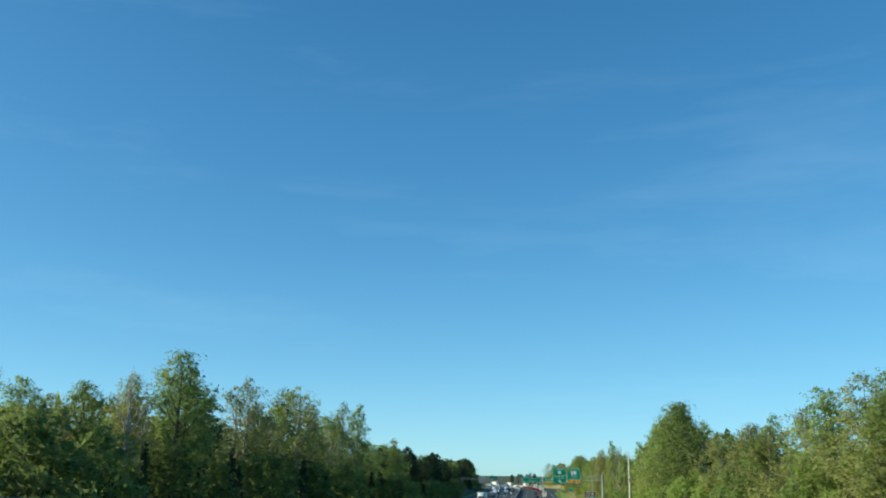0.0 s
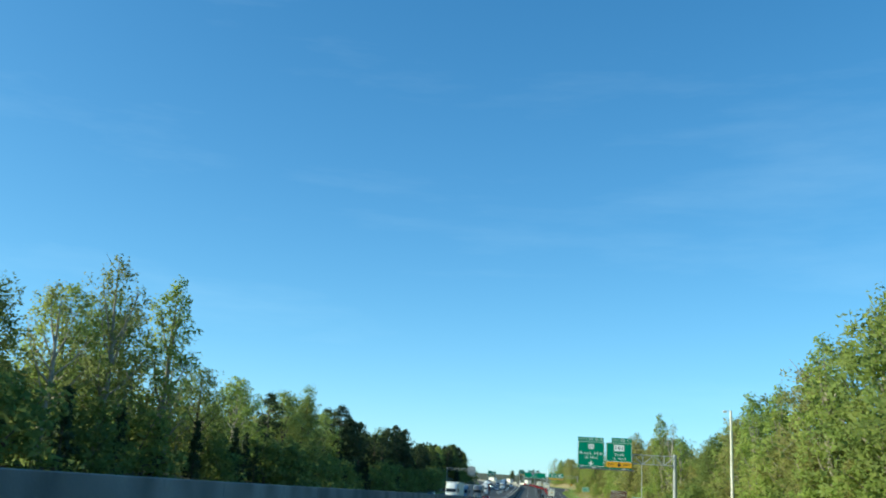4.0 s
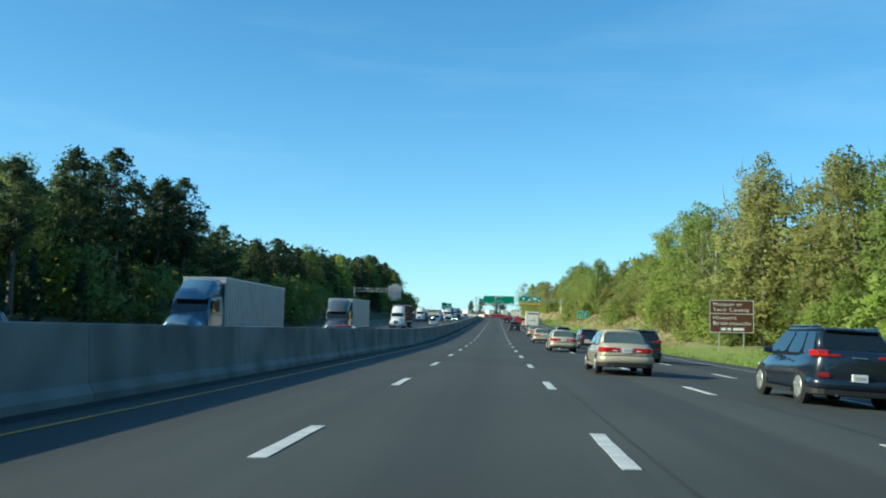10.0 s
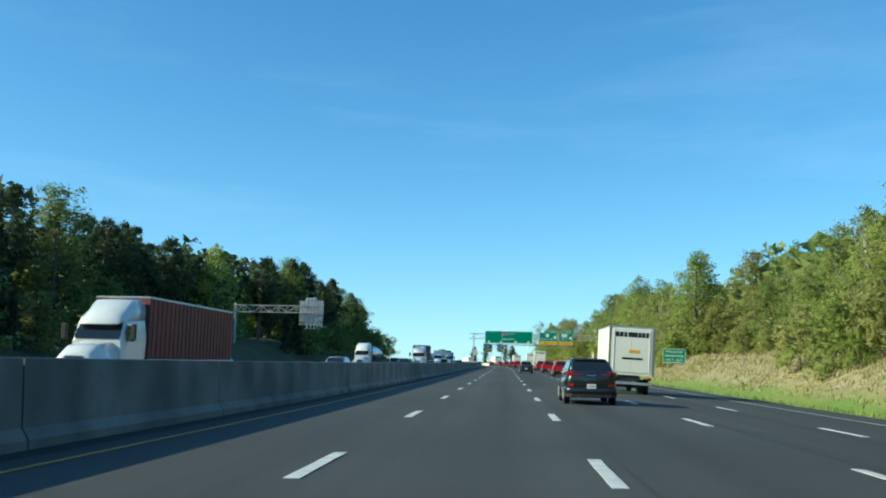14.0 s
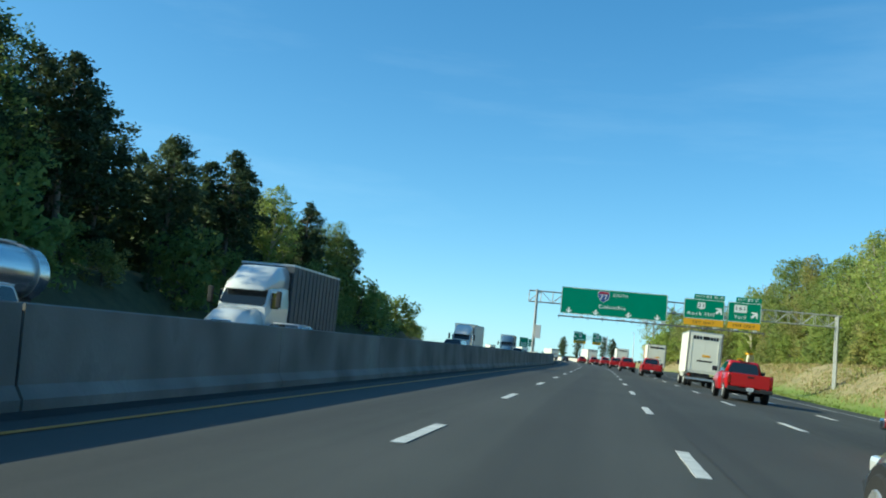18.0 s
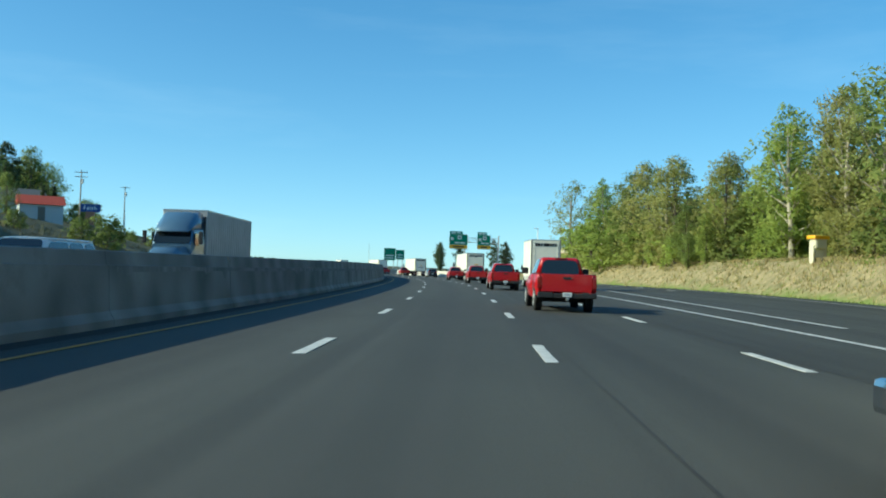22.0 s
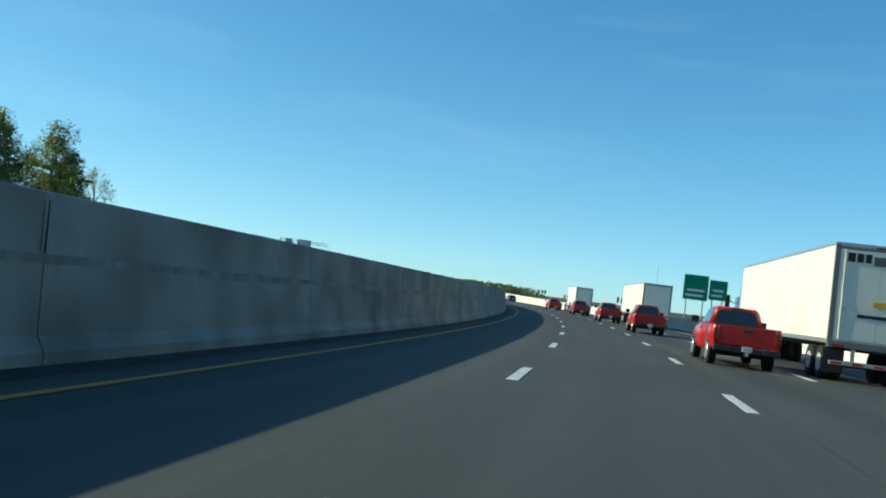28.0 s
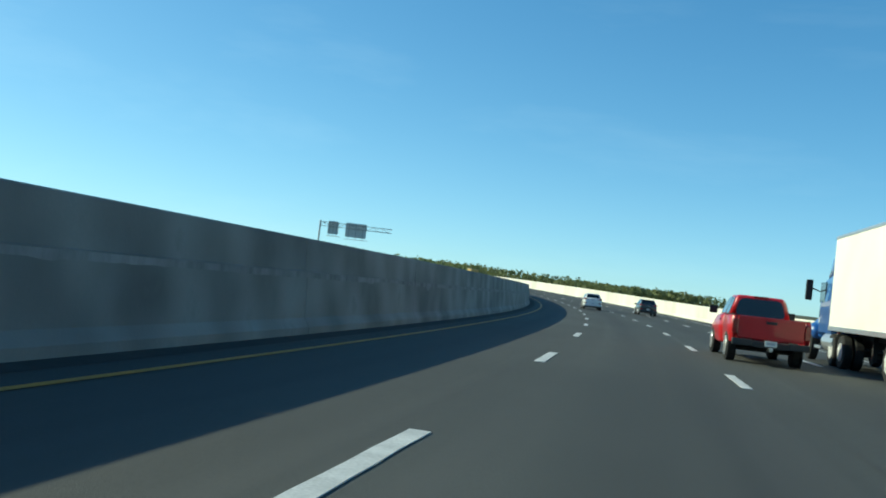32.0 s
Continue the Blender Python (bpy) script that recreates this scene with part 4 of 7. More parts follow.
woods("woods", 53, [(1335, 1430, 95, 150, -4, 4.5, 5000), (1400, 1640, -60, 120, -5, 7, 15000), (960, 1500, -185, -150, -3, 6.5, 10000), (880, 1000, 150, 180, -4, 9, 3500)], LEAF_FAR, "distant belt of green woods", 1.25)


def tufts(name, seed, count, s0, s1, r0, r1, mat, size, label, edge=None):
    """Rough grass: bunches of thin blades standing on the verge."""
    rng = random.Random(seed)
    verts, faces = [], []
    for _ in range(count):
        s, r = rng.uniform(s0, s1), r0 + (r1 - r0) * rng.random()
        la = (float(right_edge(s)) if edge is None else edge) + r
        x, y = flat_xy(s, la)
        z = grade_z(s) + float(land(s, la)) - 0.12
        for _ in range(4):
            a, h = rng.uniform(0, 6.28), size * rng.uniform(0.5, 1.3)
            dx, dy = math.cos(a), math.sin(a)
            px, py = x + rng.gauss(0, 0.22), y + rng.gauss(0, 0.22)
            i = len(verts)
            verts += [(px - dy * 0.05, py + dx * 0.05, z), (px + dy * 0.05, py - dx * 0.05, z), (px + dx * h * 0.5, py + dy * h * 0.5, z + h)]
            faces.append((i, i + 1, i + 2))
    return mesh_object(name, verts, faces, mat, label=label, kind="stuff")


DRY_BLADES = material("dry_grass_blades", (0.36, 0.28, 0.14), 0.95, island=0.35, second=(0.30, 0.27, 0.10), second_scale=0.15, second_amount=0.8)
GREEN_BLADES = material("green_grass_blades", (0.17, 0.25, 0.045), 0.9, island=0.35, second=(0.27, 0.27, 0.08), second_scale=0.2, second_amount=0.7)
tufts("dry_grass", 61, 7000, 425, 800, 6.0, 15.0, DRY_BLADES, 0.42, "rough dry grass on the bank")
tufts("verge_grass", 62, 12000, 200, 800, 0.4, 12.0, GREEN_BLADES, 0.30, "green grass on the verge")
tufts("bank_tufts", 64, 5000, 690, 900, 5.0, 16.0, DRY_BLADES, 0.5, "rough dry grass along the ramp bank")
# darker copy of the blades, with the bank's shade put into the colour
SHADE_BLADES = material("shaded_grass_blades", (0.13, 0.13, 0.06), 0.95, island=0.3, second=(0.20, 0.16, 0.09), second_scale=0.12, second_amount=0.8)
tufts("bank_grass", 63, 9000, 735, 1000, -38.0, 0.0, SHADE_BLADES, 0.34, "rough grass on the bank, its shade put into the colour", edge=-35.5)

# ---- signs ----
def plate(x0, x1, z0, z1, r=0.15, y0=-0.02, y1=0.02, steps=5):
    """A board with rounded corners, facing -y."""
    bm = bmesh.new()
    pts = []
    for cx, cz, a0 in ((x1 - r, z1 - r, 0), (x0 + r, z1 - r, 90), (x0 + r, z0 + r, 180), (x1 - r, z0 + r, 270)):
        for k in range(steps + 1):
            a = radians(a0 + 90 * k / steps)
            pts.append((cx + r * math.cos(a), cz + r * math.sin(a)))
    f = [bm.verts.new((x, y0, z)) for x, z in pts]
    b = [bm.verts.new((x, y1, z)) for x, z in pts]
    bm.faces.new(f)
    bm.faces.new(b[::-1])
    n = len(pts)
    for k in range(n):
        bm.faces.new((f[k], f[(k + 1) % n], b[(k + 1) % n], b[k]))
    bmesh.ops.recalc_face_normals(bm, faces=bm.faces)
    return bm


def rim_line(x0, x1, z0, z1, w=0.05, r=0.15, y=-0.026, steps=5):
    """The white border line of a sign."""
    bm = bmesh.new()
    rings = []
    for d in (0.0, w):
        row = []
        for cx, cz, a0 in ((x1 - r, z1 - r, 0), (x0 + r, z1 - r, 90), (x0 + r, z0 + r, 180), (x1 - r, z0 + r, 270)):
            for k in range(steps + 1):
                a = radians(a0 + 90 * k / steps)
                row.append(bm.verts.new((cx + (r - d) * math.cos(a), y, cz + (r - d) * math.sin(a))))
        rings.append(row)
    n = len(rings[0])
    for k in range(n):
        bm.faces.new((rings[0][k], rings[1][k], rings[1][(k + 1) % n], rings[0][(k + 1) % n]))
    return bm


def words(text, x, z, height, mat, parent, width=None, y=-0.03, align="CENTER"):
    """Letters in the built-in font, as a mesh, facing -y; height is that of a capital."""
    cu = bpy.data.curves.new("text", "FONT")
    cu.body, cu.size, cu.align_x, cu.align_y, cu.extrude, cu.offset = text, height * 0.92 / 0.69, align, "CENTER", 0.004, 0.0
    cu.resolution_u, cu.space_character = 3, 1.12
    tmp = bpy.data.objects.new("text", cu)
    me = bpy.data.meshes.new_from_object(tmp)
    bpy.data.objects.remove(tmp)
    bpy.data.curves.remove(cu)
    me.materials.clear()
    me.materials.append(mat)
    ob = new("lettering", me)
    ob.parent = parent
    sx = 1.0
    if width and len(me.vertices):
        xs = [v.co.x for v in me.vertices]
        sx = width / max(0.01, max(xs) - min(xs))
    ob.matrix_basis = pose(x, y, z, 90, 0, 0) @ Matrix.Diagonal((sx, 1, 1, 1))
    return ob


def outline(points, mat, parent, x, z, scale, y=-0.03, turn=0.0, name="arrow", t=0.006):
    bm = bmesh.new()
    m = pose(x, 0, z, 0, turn, 0)
    f = [bm.verts.new(m @ Vector((px * scale, y, pz * scale))) for px, pz in points]
    b = [bm.verts.new(m @ Vector((px * scale, y + t, pz * scale))) for px, pz in points]
    bm.faces.new(f)
    for k in range(len(f)):
        bm.faces.new((f[k], f[(k + 1) % len(f)], b[(k + 1) % len(f)], b[k]))
    bmesh.ops.recalc_face_normals(bm, faces=bm.faces)
    return part(name, bm, mat, parent)


def fraction(x, z, parent):
    """A one-over-four fraction with a slanting bar."""
    words("1", x - 0.13, z + 0.10, 0.27, SIGN_WHITE, parent)
    words("4", x + 0.17, z - 0.10, 0.27, SIGN_WHITE, parent)
    outline([(-0.10, -0.24), (-0.06, -0.24), (0.12, 0.24), (0.08, 0.24)], SIGN_WHITE, parent, x, z, 1.0, name="fraction_bar")


ARROW = [(0, -0.5), (0.55, -0.02), (0.52, 0.12), (0.15, -0.04), (0.15, 0.5), (-0.15, 0.5), (-0.15, -0.04), (-0.52, 0.12), (-0.55, -0.02)]
US_SHIELD = [(0, 0.47), (0.18, 0.42), (0.36, 0.5), (0.52, 0.34), (0.47, 0.12), (0.54, -0.1), (0.46, -0.34), (0.22, -0.41), (0, -0.5), (-0.22, -0.41), (-0.46, -0.34), (-0.54, -0.1), (-0.47, 0.12), (-0.52, 0.34), (-0.36, 0.5), (-0.18, 0.42)]
I_SHIELD = [(-0.46, 0.42), (-0.3, 0.46), (-0.14, 0.43), (0, 0.5), (0.14, 0.43), (0.3, 0.46), (0.46, 0.42), (0.52, 0.2), (0.5, 0.0), (0.4, -0.24), (0.2, -0.42), (0, -0.52), (-0.2, -0.42), (-0.4, -0.24), (-0.5, 0.0), (-0.52, 0.2)]


def panel(parent, x0, x1, z0, z1, label="", colour=SIGN_GREEN, yellow=0.0):
    tab = z1 - z0 < 1
    p = part("sign_panel", plate(x0, x1, z0 - (0.055 if tab else 0), z1, 0.02 if tab else 0.18), colour, parent, label)
    if yellow:
        part("yellow_strip", plate(x0 + 0.03, x1 - 0.03, z0 + 0.03, z0 + yellow, 0.12, -0.0255, -0.02), SIGN_YELLOW, p)
        part("border", rim_line(x0 + 0.03, x1 - 0.03, z0 + yellow + 0.02, z1 - 0.03, 0.045, 0.14), SIGN_WHITE, p)
    else:
        part("border", rim_line(x0 + 0.03, x1 - 0.03, z0 + 0.03, z1 - 0.03, 0.012 if tab else 0.045, 0.03 if tab else 0.16), SIGN_GREEN if tab else SIGN_WHITE, p)
    for k in range(max(2, int((x1 - x0) / 1.4))):
        x = x0 + 0.5 + k * (x1 - x0 - 1.0) / max(1, int((x1 - x0) / 1.4) - 1)
        part("stiffener", box(x - 0.04, x + 0.04, 0.02, 0.14, z0 - 0.35 if z1 - z0 > 1 else z0, z1 - 0.05), SIGN_BACK, p)
    return p


def truss(parent, x0, x1, z0, z1, y=0.75, depth=0.8, step=1.3):
    """A box truss along x behind the panels: four chords with lacing on each face."""
    for yy in (y - depth / 2, y + depth / 2):
        for z in (z0, z1):
            part("chord", rod((x0, yy, z), (x1, yy, z), 0.055, sides=8), GALV, parent)
    n = max(2, int((x1 - x0) / step))
    for k in range(n):
        a, b = x0 + (x1 - x0) * k / n, x0 + (x1 - x0) * (k + 1) / n
        up = k % 2 == 0
        for yy in (y - depth / 2, y + depth / 2):
            part("diagonal", rod((a, yy, z0 if up else z1), (b, yy, z1 if up else z0), 0.03, sides=6), GALV, parent)
            part("upright", rod((a, yy, z0), (a, yy, z1), 0.028, sides=6), GALV, parent)
        for z in (z0, z1):
            part("cross_tie", rod((a, y - depth / 2, z), (b, y + depth / 2, z), 0.022, sides=6), GALV, parent)


def walkway(parent, x0, x1, z, lamps):
    part("light_rail", box(x0, x1, -0.96, -0.80, z - 0.12, z - 0.02, 0.015), RAIL_STEEL, parent)
    part("rear_rail", box(x0, x1, -0.30, -0.18, z - 0.02, z + 0.06, 0.015), RAIL_STEEL, parent)
    for k in range(int((x1 - x0) / 1.6) + 1):
        x = min(x0 + 0.15 + k * 1.6, x1 - 0.1)
        part("bracket", rod((x, 0.3, z + 0.25), (x, -0.9, z - 0.02), 0.035, sides=6, bm=rod((x, -0.9, z - 0.02), (x + 0.02, -0.86, z - 0.30), 0.04, sides=6)), RAIL_STEEL, parent)
    for x in lamps:
        part("sign_light", box(x - 0.22, x + 0.22, -1.02, -0.74, z + 0.02, z + 0.16, 0.03), SIGN_BACK, parent)


# cantilever gantry with the quarter-mile signs
g1 = thing("sign_gantry", at(258.6, 0) , "galvanised cantilever gantry carrying two green exit signs", "road sign")
base1 = float(land(258.6, 19.0))
part("post", rod((19.0, 0.75, base1 - 0.2), (19.0, 0.75, 8.1), 0.30, 0.24, 20), GALV, g1)
part("post_cap", rod((19.0, 0.75, 8.1), (19.0, 0.75, 8.2), 0.26, 0.2, 20), GALV, g1)
part("base_plate", box(18.5, 19.5, 0.25, 1.25, base1 - 0.1, base1 + 0.12, 0.03), CONCRETE_LIGHT, g1)
truss(g1, 6.4, 19.0, 6.75, 7.95)
pa = panel(g1, 6.18, 9.68, 6.10, 9.35, "green quarter-mile exit sign with white letters")
words("Rock Hill", 7.93, 7.80, 0.41, SIGN_WHITE, pa, 2.95)
words("MILE", 8.35, 7.24, 0.29, SIGN_WHITE, pa, 1.0)
fraction(7.28, 7.26, pa)
outline(US_SHIELD, SIGN_WHITE, pa, 7.93, 8.68, 0.74, name="route_shield")
words("21", 7.93, 8.68, 0.40, SIGN_BLACK, pa, 0.55, -0.042)
outline(ARROW, SIGN_WHITE, pa, 7.93, 6.52, 0.62)
ta = panel(g1, 6.18, 9.56, 9.40, 9.90, "green exit number tab")
words("EXITS", 6.85, 9.65, 0.23, SIGN_WHITE, ta, 1.0)
words("82 B-A", 8.52, 9.65, 0.34, SIGN_WHITE, ta, 1.85)
pb = panel(g1, 9.92, 13.32, 6.10, 9.35, "green exit sign with a yellow strip", yellow=0.76)
words("York", 11.62, 7.80, 0.41, SIGN_WHITE, pb, 1.35)
words("MILE", 12.04, 7.24, 0.29, SIGN_WHITE, pb, 1.0)
fraction(10.97, 7.26, pb)
part("route_plate", plate(10.95, 12.29, 8.25, 9.08, 0.03, -0.034, -0.02), SIGN_WHITE, pb)
words("161", 11.62, 8.66, 0.46, SIGN_BLACK, pb, 0.95, -0.042)
words("EXIT", 10.62, 6.50, 0.27, SIGN_BLACK, pb, 0.85)
words("ONLY", 12.62, 6.50, 0.27, SIGN_BLACK, pb, 0.95)
outline(ARROW, SIGN_BLACK, pb, 11.62, 6.49, 0.58)
tb = panel(g1, 10.62, 13.25, 9.40, 9.98, "green exit number tab")
words("EXIT", 11.2, 9.69, 0.25, SIGN_WHITE, tb, 0.8)
words("82 C", 12.42, 9.69, 0.38, SIGN_WHITE, tb, 1.2)
part("backing_strip", box(6.22, 13.28, 0.03, 0.09, 5.84, 6.12, 0.01), SIGN_GREEN, g1)
walkway(g1, 6.3, 13.6, 5.85, (8.3, 12.2))

# full gantry over our lanes
g2 = thing("sign_gantry", at(656.3, 0), "galvanised overhead gantry carrying three green signs", "road sign")
for y in (0.35, 1.15):
    part("post", rod((-7.2, y, 1.2), (-7.2, y, 8.5), 0.14, 0.12, 14), GALV, g2)
    part("post", rod((25.3, y, -1.6), (25.3, y, 8.3), 0.14, 0.12, 14), GALV, g2)
part("pedestal", box(-7.50, -6.60, -0.1, 1.6, 0.0, 1.42, 0.05), CONCRETE_LIGHT, g2)
part("pedestal", box(24.9, 25.7, 0.0, 1.5, -1.7, -0.7, 0.05), CONCRETE_LIGHT, g2)
part("control_box", box(-7.02, -6.42, -0.1, 0.3, 2.95, 4.45, 0.03), SIGN_BACK, g2)
for z in (3.2, 4.2):
    part("box_strap", box(-7.32, -6.40, 0.18, 0.36, z - 0.04, z + 0.04), GALV, g2)
for z in (2.4, 4.0, 5.6, 7.0):
    for x in (-7.2, 25.3):
        part("post_brace", rod((x, 0.35, z), (x, 1.15, z + 0.8), 0.04, sides=6), GALV, g2)
truss(g2, -8.1, 25.7, 7.1, 8.35)
pc = panel(g2, -4.40, 7.32, 6.05, 9.05, "wide green sign with an interstate shield and four arrows")
words("Columbia", 1.30, 7.12, 0.44, SIGN_WHITE, pc, 3.0)
words("SOUTH", 2.15, 8.50, 0.36, SIGN_WHITE, pc, 1.55)
outline(I_SHIELD, SIGN_WHITE, pc, 0.30, 8.28, 1.28, name="route_shield")
outline(I_SHIELD, SIGN_BLUE, pc, 0.30, 8.28, 1.20, -0.036, name="shield_field")
outline([(-0.46, 0.40), (-0.3, 0.44), (-0.14, 0.41), (0, 0.48), (0.14, 0.41), (0.3, 0.44), (0.46, 0.40), (0.50, 0.25), (-0.50, 0.25)], SIGN_RED, pc, 0.30, 8.28, 1.17, -0.042, name="shield_crown")
words("77", 0.30, 8.18, 0.58, SIGN_WHITE, pc, 0.82, -0.048)
for x in (-3.45, -0.45, 3.15, 6.30):
    outline(ARROW, SIGN_WHITE, pc, x, 6.42, 0.62)
pd = panel(g2, 9.10, 13.42, 5.95, 8.90, "green exit sign with a yellow strip", yellow=0.76)
words("Rock Hill", 10.95, 7.28, 0.42, SIGN_WHITE, pd, 2.85)
outline(US_SHIELD, SIGN_WHITE, pd, 10.95, 8.18, 0.82, name="route_shield")
words("21", 10.95, 8.18, 0.44, SIGN_BLACK, pd, 0.6, -0.042)
outline(ARROW, SIGN_WHITE, pd, 12.85, 7.72, 0.85, turn=-135)
words("EXIT ONLY", 11.26, 6.33, 0.30, SIGN_BLACK, pd, 2.3)
td = panel(g2, 10.15, 13.40, 8.96, 9.44, "green exit number tab")
words("EXITS", 10.78, 9.20, 0.22, SIGN_WHITE, td, 0.95)
words("82 B-A", 12.35, 9.20, 0.33, SIGN_WHITE, td, 1.85)
pe = panel(g2, 13.78, 17.30, 5.95, 8.90, "green exit sign with a yellow strip", yellow=0.76)
words("York", 15.1, 7.28, 0.42, SIGN_WHITE, pe, 1.35)
part("route_plate", plate(14.45, 15.78, 7.78, 8.60, 0.03, -0.034, -0.02), SIGN_WHITE, pe)
words("161", 15.1, 8.19, 0.46, SIGN_BLACK, pe, 0.95, -0.042)
outline(ARROW, SIGN_WHITE, pe, 16.6, 7.6, 0.85, turn=-135)
words("EXIT ONLY", 15.54, 6.33, 0.30, SIGN_BLACK, pe, 2.3)
te = panel(g2, 14.6, 17.28, 8.96, 9.44, "green exit number tab")
words("EXIT", 15.2, 9.20, 0.22, SIGN_WHITE, te, 0.8)
words("82 C", 16.4, 9.20, 0.33, SIGN_WHITE, te, 1.2)
walkway(g2, -4.6, 17.6, 5.72, (-2.0, 0.3, 2.6, 4.9, 6.9, 10.2, 12.4, 14.6, 16.6))


# gantries seen from behind over the opposite lanes
def back_gantry(s, post, tip, boards, z0, z1, label, base, up=0.0):
    g = thing("sign_gantry", at(s, -20, up), label, "road sign")
    f = lambda la: la + 20
    part("post", rod((f(post), 0, base), (f(post), 0, z1 + 0.3), 0.24, 0.2, 16), GALV, g)
    truss(g, min(f(post), f(tip)), max(f(post), f(tip)), z0, z1, y=0.0, depth=0.8, step=1.2)
    for a, b, c, d in boards:
        p = part("sign_back", plate(f(a), f(b), c, d, 0.15, 0.55, 0.60), SIGN_BACK, g)
        for k in range(3):
            x = f(a) + (b - a) * (k + 0.5) / 3
            part("stiffener", box(x - 0.07, x + 0.07, 0.38, 0.55, c - 0.5, d, 0.01), GALV, p)
        for k in range(4):
            z = c + (d - c) * (k + 0.5) / 4
            part("rib", box(f(a), f(b), 0.50, 0.55, z - 0.04, z + 0.04), SIGN_BACK, p)
        part("light_rail", box(f(a) - 0.2, f(b) + 0.6, 1.0, 1.12, c - 0.55, c - 0.45, 0.01), GALV, p)
    return g


back_gantry(564.5, -39.8, -26.6, [(-30.2, -29.3, 6.9, 9.9), (-29.27, -27.6, 6.3, 10.4), (-27.57, -26.6, 6.6, 10.0)], 8.1, 9.1, "galvanised gantry with bare aluminium sign backs", -0.5)
back_gantry(1205, -47.0, -29.0, [(-45.0, -42.4, 7.6, 10.8), (-40.6, -35.4, 7.3, 10.9)], 9.4, 10.4, "distant gantry with dark sign backs over the opposite lanes", -2)


case = thing("control_cabinet", at(575.0, -42.6, -0.9, 0, ground=True), "grey steel control cabinet on the shaded bank", "cabinet")
part("housing", box(-0.7, 0.7, -0.4, 0.4, 0.1, 2.3, 0.03), SIGN_BACK, case)
part("door", box(-0.6, 0.6, -0.43, -0.39, 0.2, 2.15, 0.01), SIGN_BACK, case)
part("roof", box(-0.76, 0.76, -0.46, 0.46, 2.3, 2.38, 0.02), SIGN_BACK, case)
part("plinth", box(-0.8, 0.8, -0.5, 0.5, -0.6, 0.1, 0.02), CONCRETE_LIGHT, case)


# smaller signs
def post_sign(s, lat, w, z0, z1, colour, label, face=(), legs=2, category="road sign", timber=False, square=False):
    """A board on posts standing in the verge; z0 and z1 are over the lane."""
    g = thing("road_sign", at(s, 0), label, category)
    gz = float(land(s, lat))
    b = part("sign_panel", plate(lat - w / 2, lat + w / 2, z0, z1, 0.08 if not square else 0.03), colour, g)
    part("border", rim_line(lat - w / 2 + 0.02, lat + w / 2 - 0.02, z0 + 0.02, z1 - 0.02, 0.05, 0.07), SIGN_WHITE if colour not in (SIGN_YELLOW, SIGN_WHITE) else SIGN_BLACK, b)
    for k in range(legs):
        x = lat + (0 if legs == 1 else (-0.28 + 0.56 * k / (legs - 1)) * w)
        part("post", box(x - 0.06, x + 0.06, 0.03, 0.17, gz - 0.5, z1 - 0.1, 0.01), GALV if not timber else BARK_PALE, g)
    return g, b


g, b = post_sign(409, 25.3, 4.6, 1.40, 4.83, SIGN_BROWN, "brown visitor sign with white letters on two posts")
words("Museum of", 23.35, 4.38, 0.36, SIGN_WHITE, b, 3.0, align="LEFT")
words("York County", 23.35, 3.80, 0.40, SIGN_WHITE, b, 3.8, align="LEFT")
part("rule", box(23.1, 27.5, -0.03, -0.02, 3.36, 3.42), SIGN_WHITE, b)
words("Historic", 23.35, 2.95, 0.38, SIGN_WHITE, b, 2.4, align="LEFT")
words("Brattonsville", 23.35, 2.38, 0.40, SIGN_WHITE, b, 3.9, align="LEFT")
for x0, x1 in ((24.2, 24.7), (24.85, 25.25), (25.45, 26.6)):
    part("text_bar", box(x0, x1, -0.03, -0.02, 1.64, 1.92), SIGN_WHITE, b)
g, b = post_sign(308.5, 19.6, 2.0, 2.0, 3.05, SIGN_GREEN, "small green place-name sign beside the verge", legs=1)
words("ROCK HILL", 19.6, 2.74, 0.24, SIGN_WHITE, b, 1.55)
words("CITY LIMIT", 19.6, 2.33, 0.20, SIGN_WHITE, b, 1.35)
g, b = post_sign(345.4, 19.9, 1.4, 0.9, 2.65, SIGN_WHITE, "white notice board with a blue emblem", legs=2, square=True)
outline([(-0.5, 0.12), (-0.38, -0.12), (-0.15, -0.26), (0.15, -0.26), (0.38, -0.12), (0.5, 0.12), (0.2, 0.02), (-0.2, 0.02)], STEEL_BLUE, b, 19.9, 2.05, 0.95, name="emblem")
part("text_bar", box(19.5, 20.3, -0.03, -0.02, 1.2, 1.28), STEEL_BLUE, b)
g, b = post_sign(563.4, 24.5, 3.2, 1.85, 3.85, SIGN_GREEN, "green sign with white text on the grassy bank")
words("Winthrop", 24.5, 3.42, 0.36, SIGN_WHITE, b, 2.3)
words("University", 24.5, 2.86, 0.36, SIGN_WHITE, b, 2.55)
words("US 21 Exit", 24.5, 2.27, 0.33, SIGN_WHITE, b, 2.3)
g, b = post_sign(717.6, 25.8, 1.15, 2.5, 3.9, SIGN_YELLOW, "yellow exit speed sign on the bank", legs=1)
for z, x0, x1 in ((3.5, 25.45, 26.15), (2.95, 25.5, 26.1)):
    part("text_bar", box(x0, x1, -0.03, -0.02, z - 0.14, z + 0.14), SIGN_BLACK, b)

